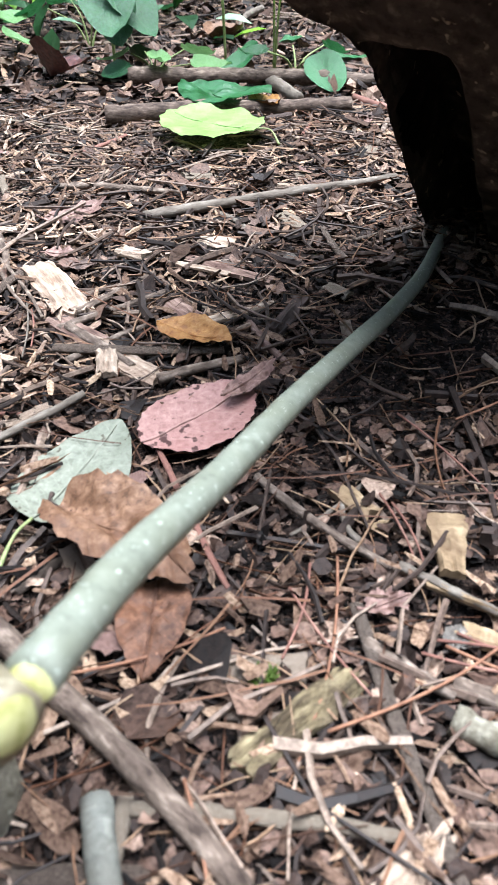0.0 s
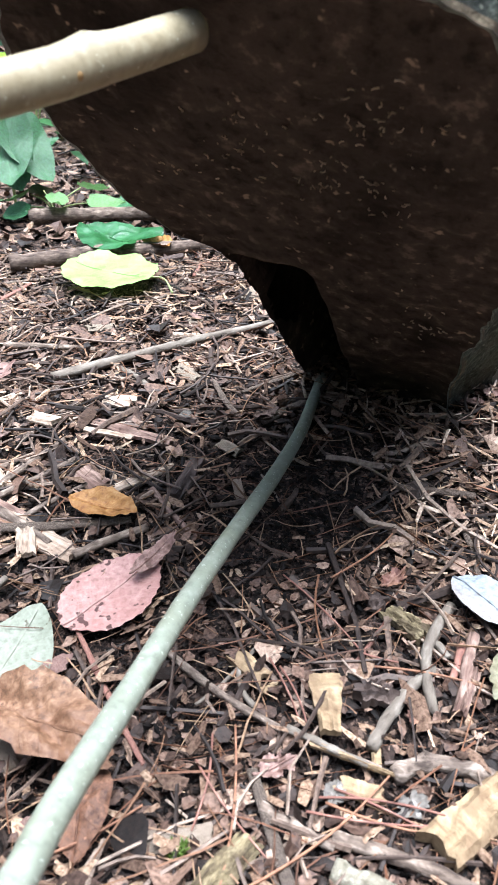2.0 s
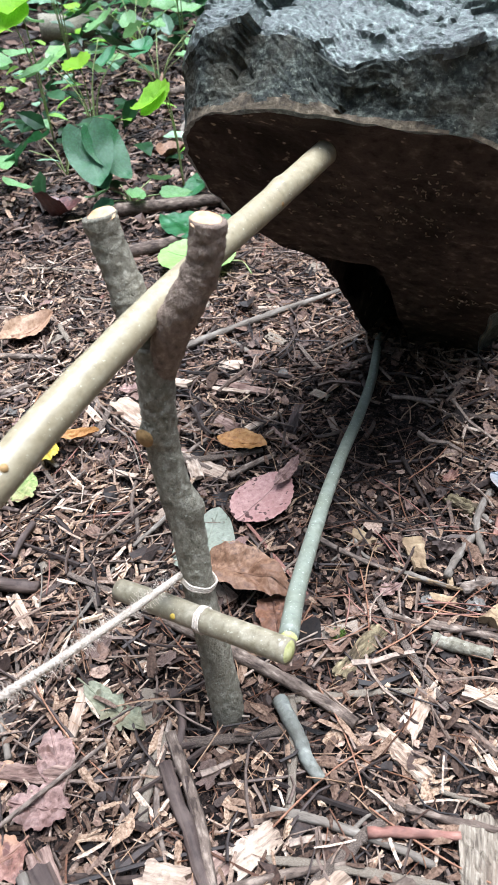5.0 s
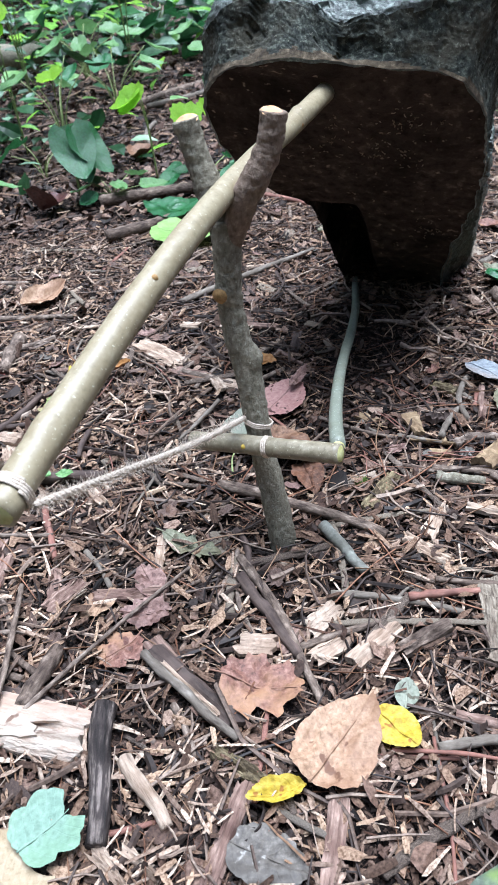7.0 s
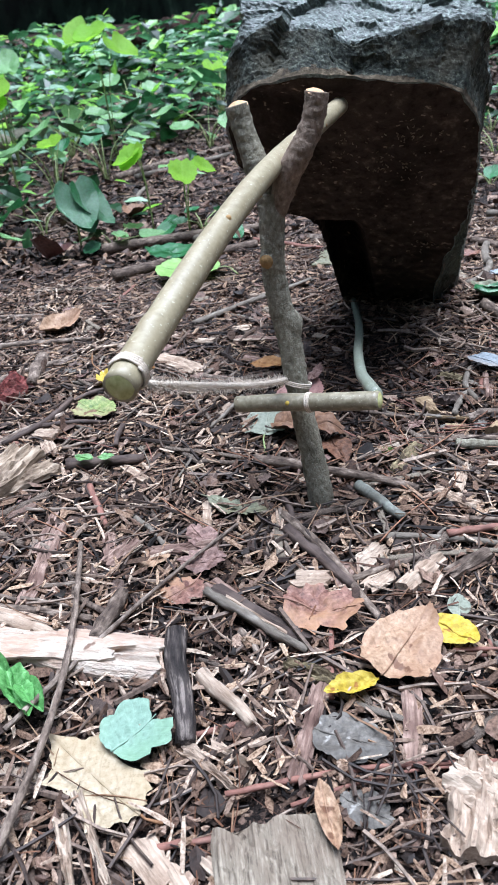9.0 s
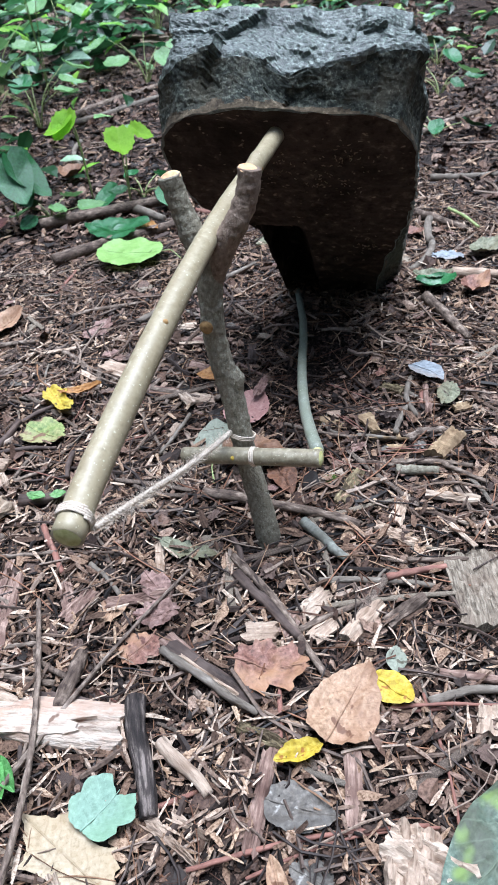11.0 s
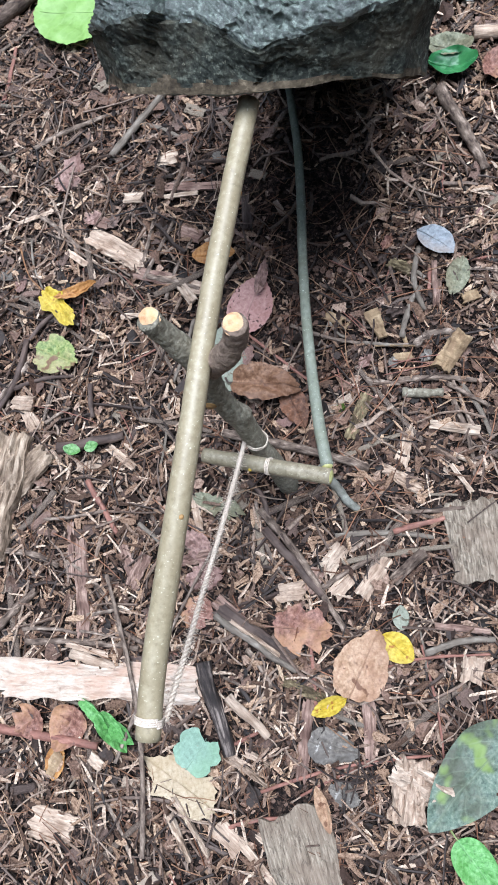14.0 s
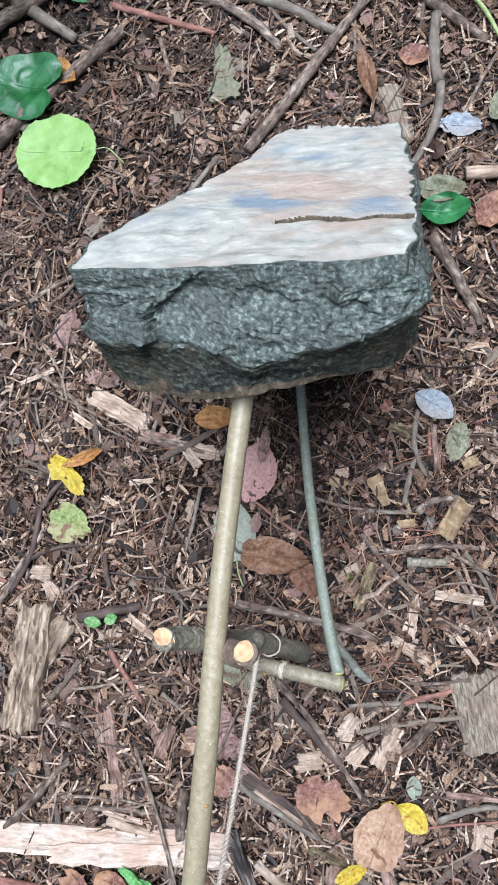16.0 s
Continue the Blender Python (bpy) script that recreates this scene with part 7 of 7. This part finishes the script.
twig_v = np.concatenate([sticks(paler(places(8000, *near)), (0.010, 0.05), (0.0004, 0.0013), lift=0.009), sticks(places(420, *near), (0.04, 0.11), (0.0008, 0.0020)), sticks(places(650, *near), (0.015, 0.05), (0.0014, 0.0028), bend=0.04), sticks(places(1400, *middle, 0.3), (0.03, 0.14), (0.001, 0.003)),
                         sticks(paler(places(500, *near, 0.3)), (0.025, 0.08), (0.0006, 0.0014), 0.05, 0.009), sticks(places(500, *side, 0.3), (0.03, 0.14), (0.001, 0.003)), sticks(places(700, *far, 0.5), (0.1, 0.5), (0.003, 0.009)), sticks(around(2600), (0.04, 0.2), (0.0015, 0.004))])
bulk("twig_bits", "short broken brown and grey twigs", "twigs", twig_v, stick_faces(), TWIGLETS)
needle_v = np.concatenate([sticks(places(1900, *near, 0.6), (0.015, 0.06), (0.0003, 0.0008), 0.06, 0.009, 3, 6, 0.05), sticks(places(6500, *near, 0.2), (0.006, 0.026), (0.0002, 0.00045), 0.12, 0.007, 3, 6, 0.05), sticks(places(1500, *near, 0.5), (0.03, 0.09), (0.00028, 0.0005), 0.05, 0.008, 3, 6, 0.06), sticks(places(600, *middle, 0.5), (0.05, 0.13), (0.0004, 0.0007), 0.05, 0.009, 3, 6, 0.12)])
bulk("pine_needles", "dry reddish tan pine needles", "pine needles", needle_v, stick_faces(3, 6), NEEDLES)

# ---- undergrowth beyond the clearing ----
def greens(n, x0, x1, y0, y1, length, top, clumps):
    cx, cy = RNG.uniform(x0, x1, clumps), RNG.uniform(y0, y1, clumps)
    which = RNG.integers(0, clumps, n)
    h = RNG.uniform(0.3, 1.0, clumps)[which] * top
    p = np.stack([cx[which] + RNG.normal(0, 0.09, n), cy[which] + RNG.normal(0, 0.09, n)], 1)
    size = RNG.uniform(*length, n)
    u = np.array([0, 0.25, 0.25, 0.6, 0.6, 1.0, 0.25, 0.6])
    w = np.array([0, 0.26, -0.26, 0.22, -0.22, 0, 0, 0])
    z = np.array([0, 0.06, 0.06, 0.04, 0.04, -0.12, 0.0, -0.02])
    v = np.stack([u[None] * size[:, None], w[None] * size[:, None], z[None] * size[:, None]], -1)
    v = turned(v, RNG.uniform(0, 6.28, n), RNG.uniform(0, 6.28, n), RNG.normal(0, 0.45, n))
    v[..., 0] += p[:, 0, None]
    v[..., 1] += p[:, 1, None]
    v[..., 2] += (ground_z(p[:, 0], p[:, 1]) + 0.01 + h * RNG.uniform(0.1, 1.0, n))[:, None]
    return v


LEAF_TRIS = np.array([[0, 6, 1], [0, 2, 6], [6, 3, 1], [6, 7, 3], [6, 2, 4], [6, 4, 7], [7, 5, 3], [7, 4, 5]])
green_v = np.concatenate([greens(230, -0.75, 0.15, 1.15, 2.1, (0.03, 0.065), 0.10, 45), greens(1200, -1.2, 1.2, 2.0, 4.2, (0.05, 0.11), 0.22, 80), greens(1900, -2.0, 4.0, 3.6, 6.5, (0.08, 0.18), 0.3, 90),
                          greens(500, 0.6, 2.2, 1.2, 3.0, (0.03, 0.06), 0.06, 40), greens(900, -4.0, -1.0, -2.5, 3.0, (0.05, 0.11), 0.2, 60), greens(900, 1.6, 4.5, -2.5, 3.0, (0.05, 0.11), 0.2, 60),
                          greens(700, -2.5, 3.0, -4.5, -1.6, (0.05, 0.11), 0.2, 50),
                          greens(900, -5.0, 7.0, 7.0, 13.0, (0.09, 0.2), 0.25, 60)])
bulk("undergrowth", "low green woodland undergrowth leaves", "undergrowth", green_v, LEAF_TRIS, GREENS)
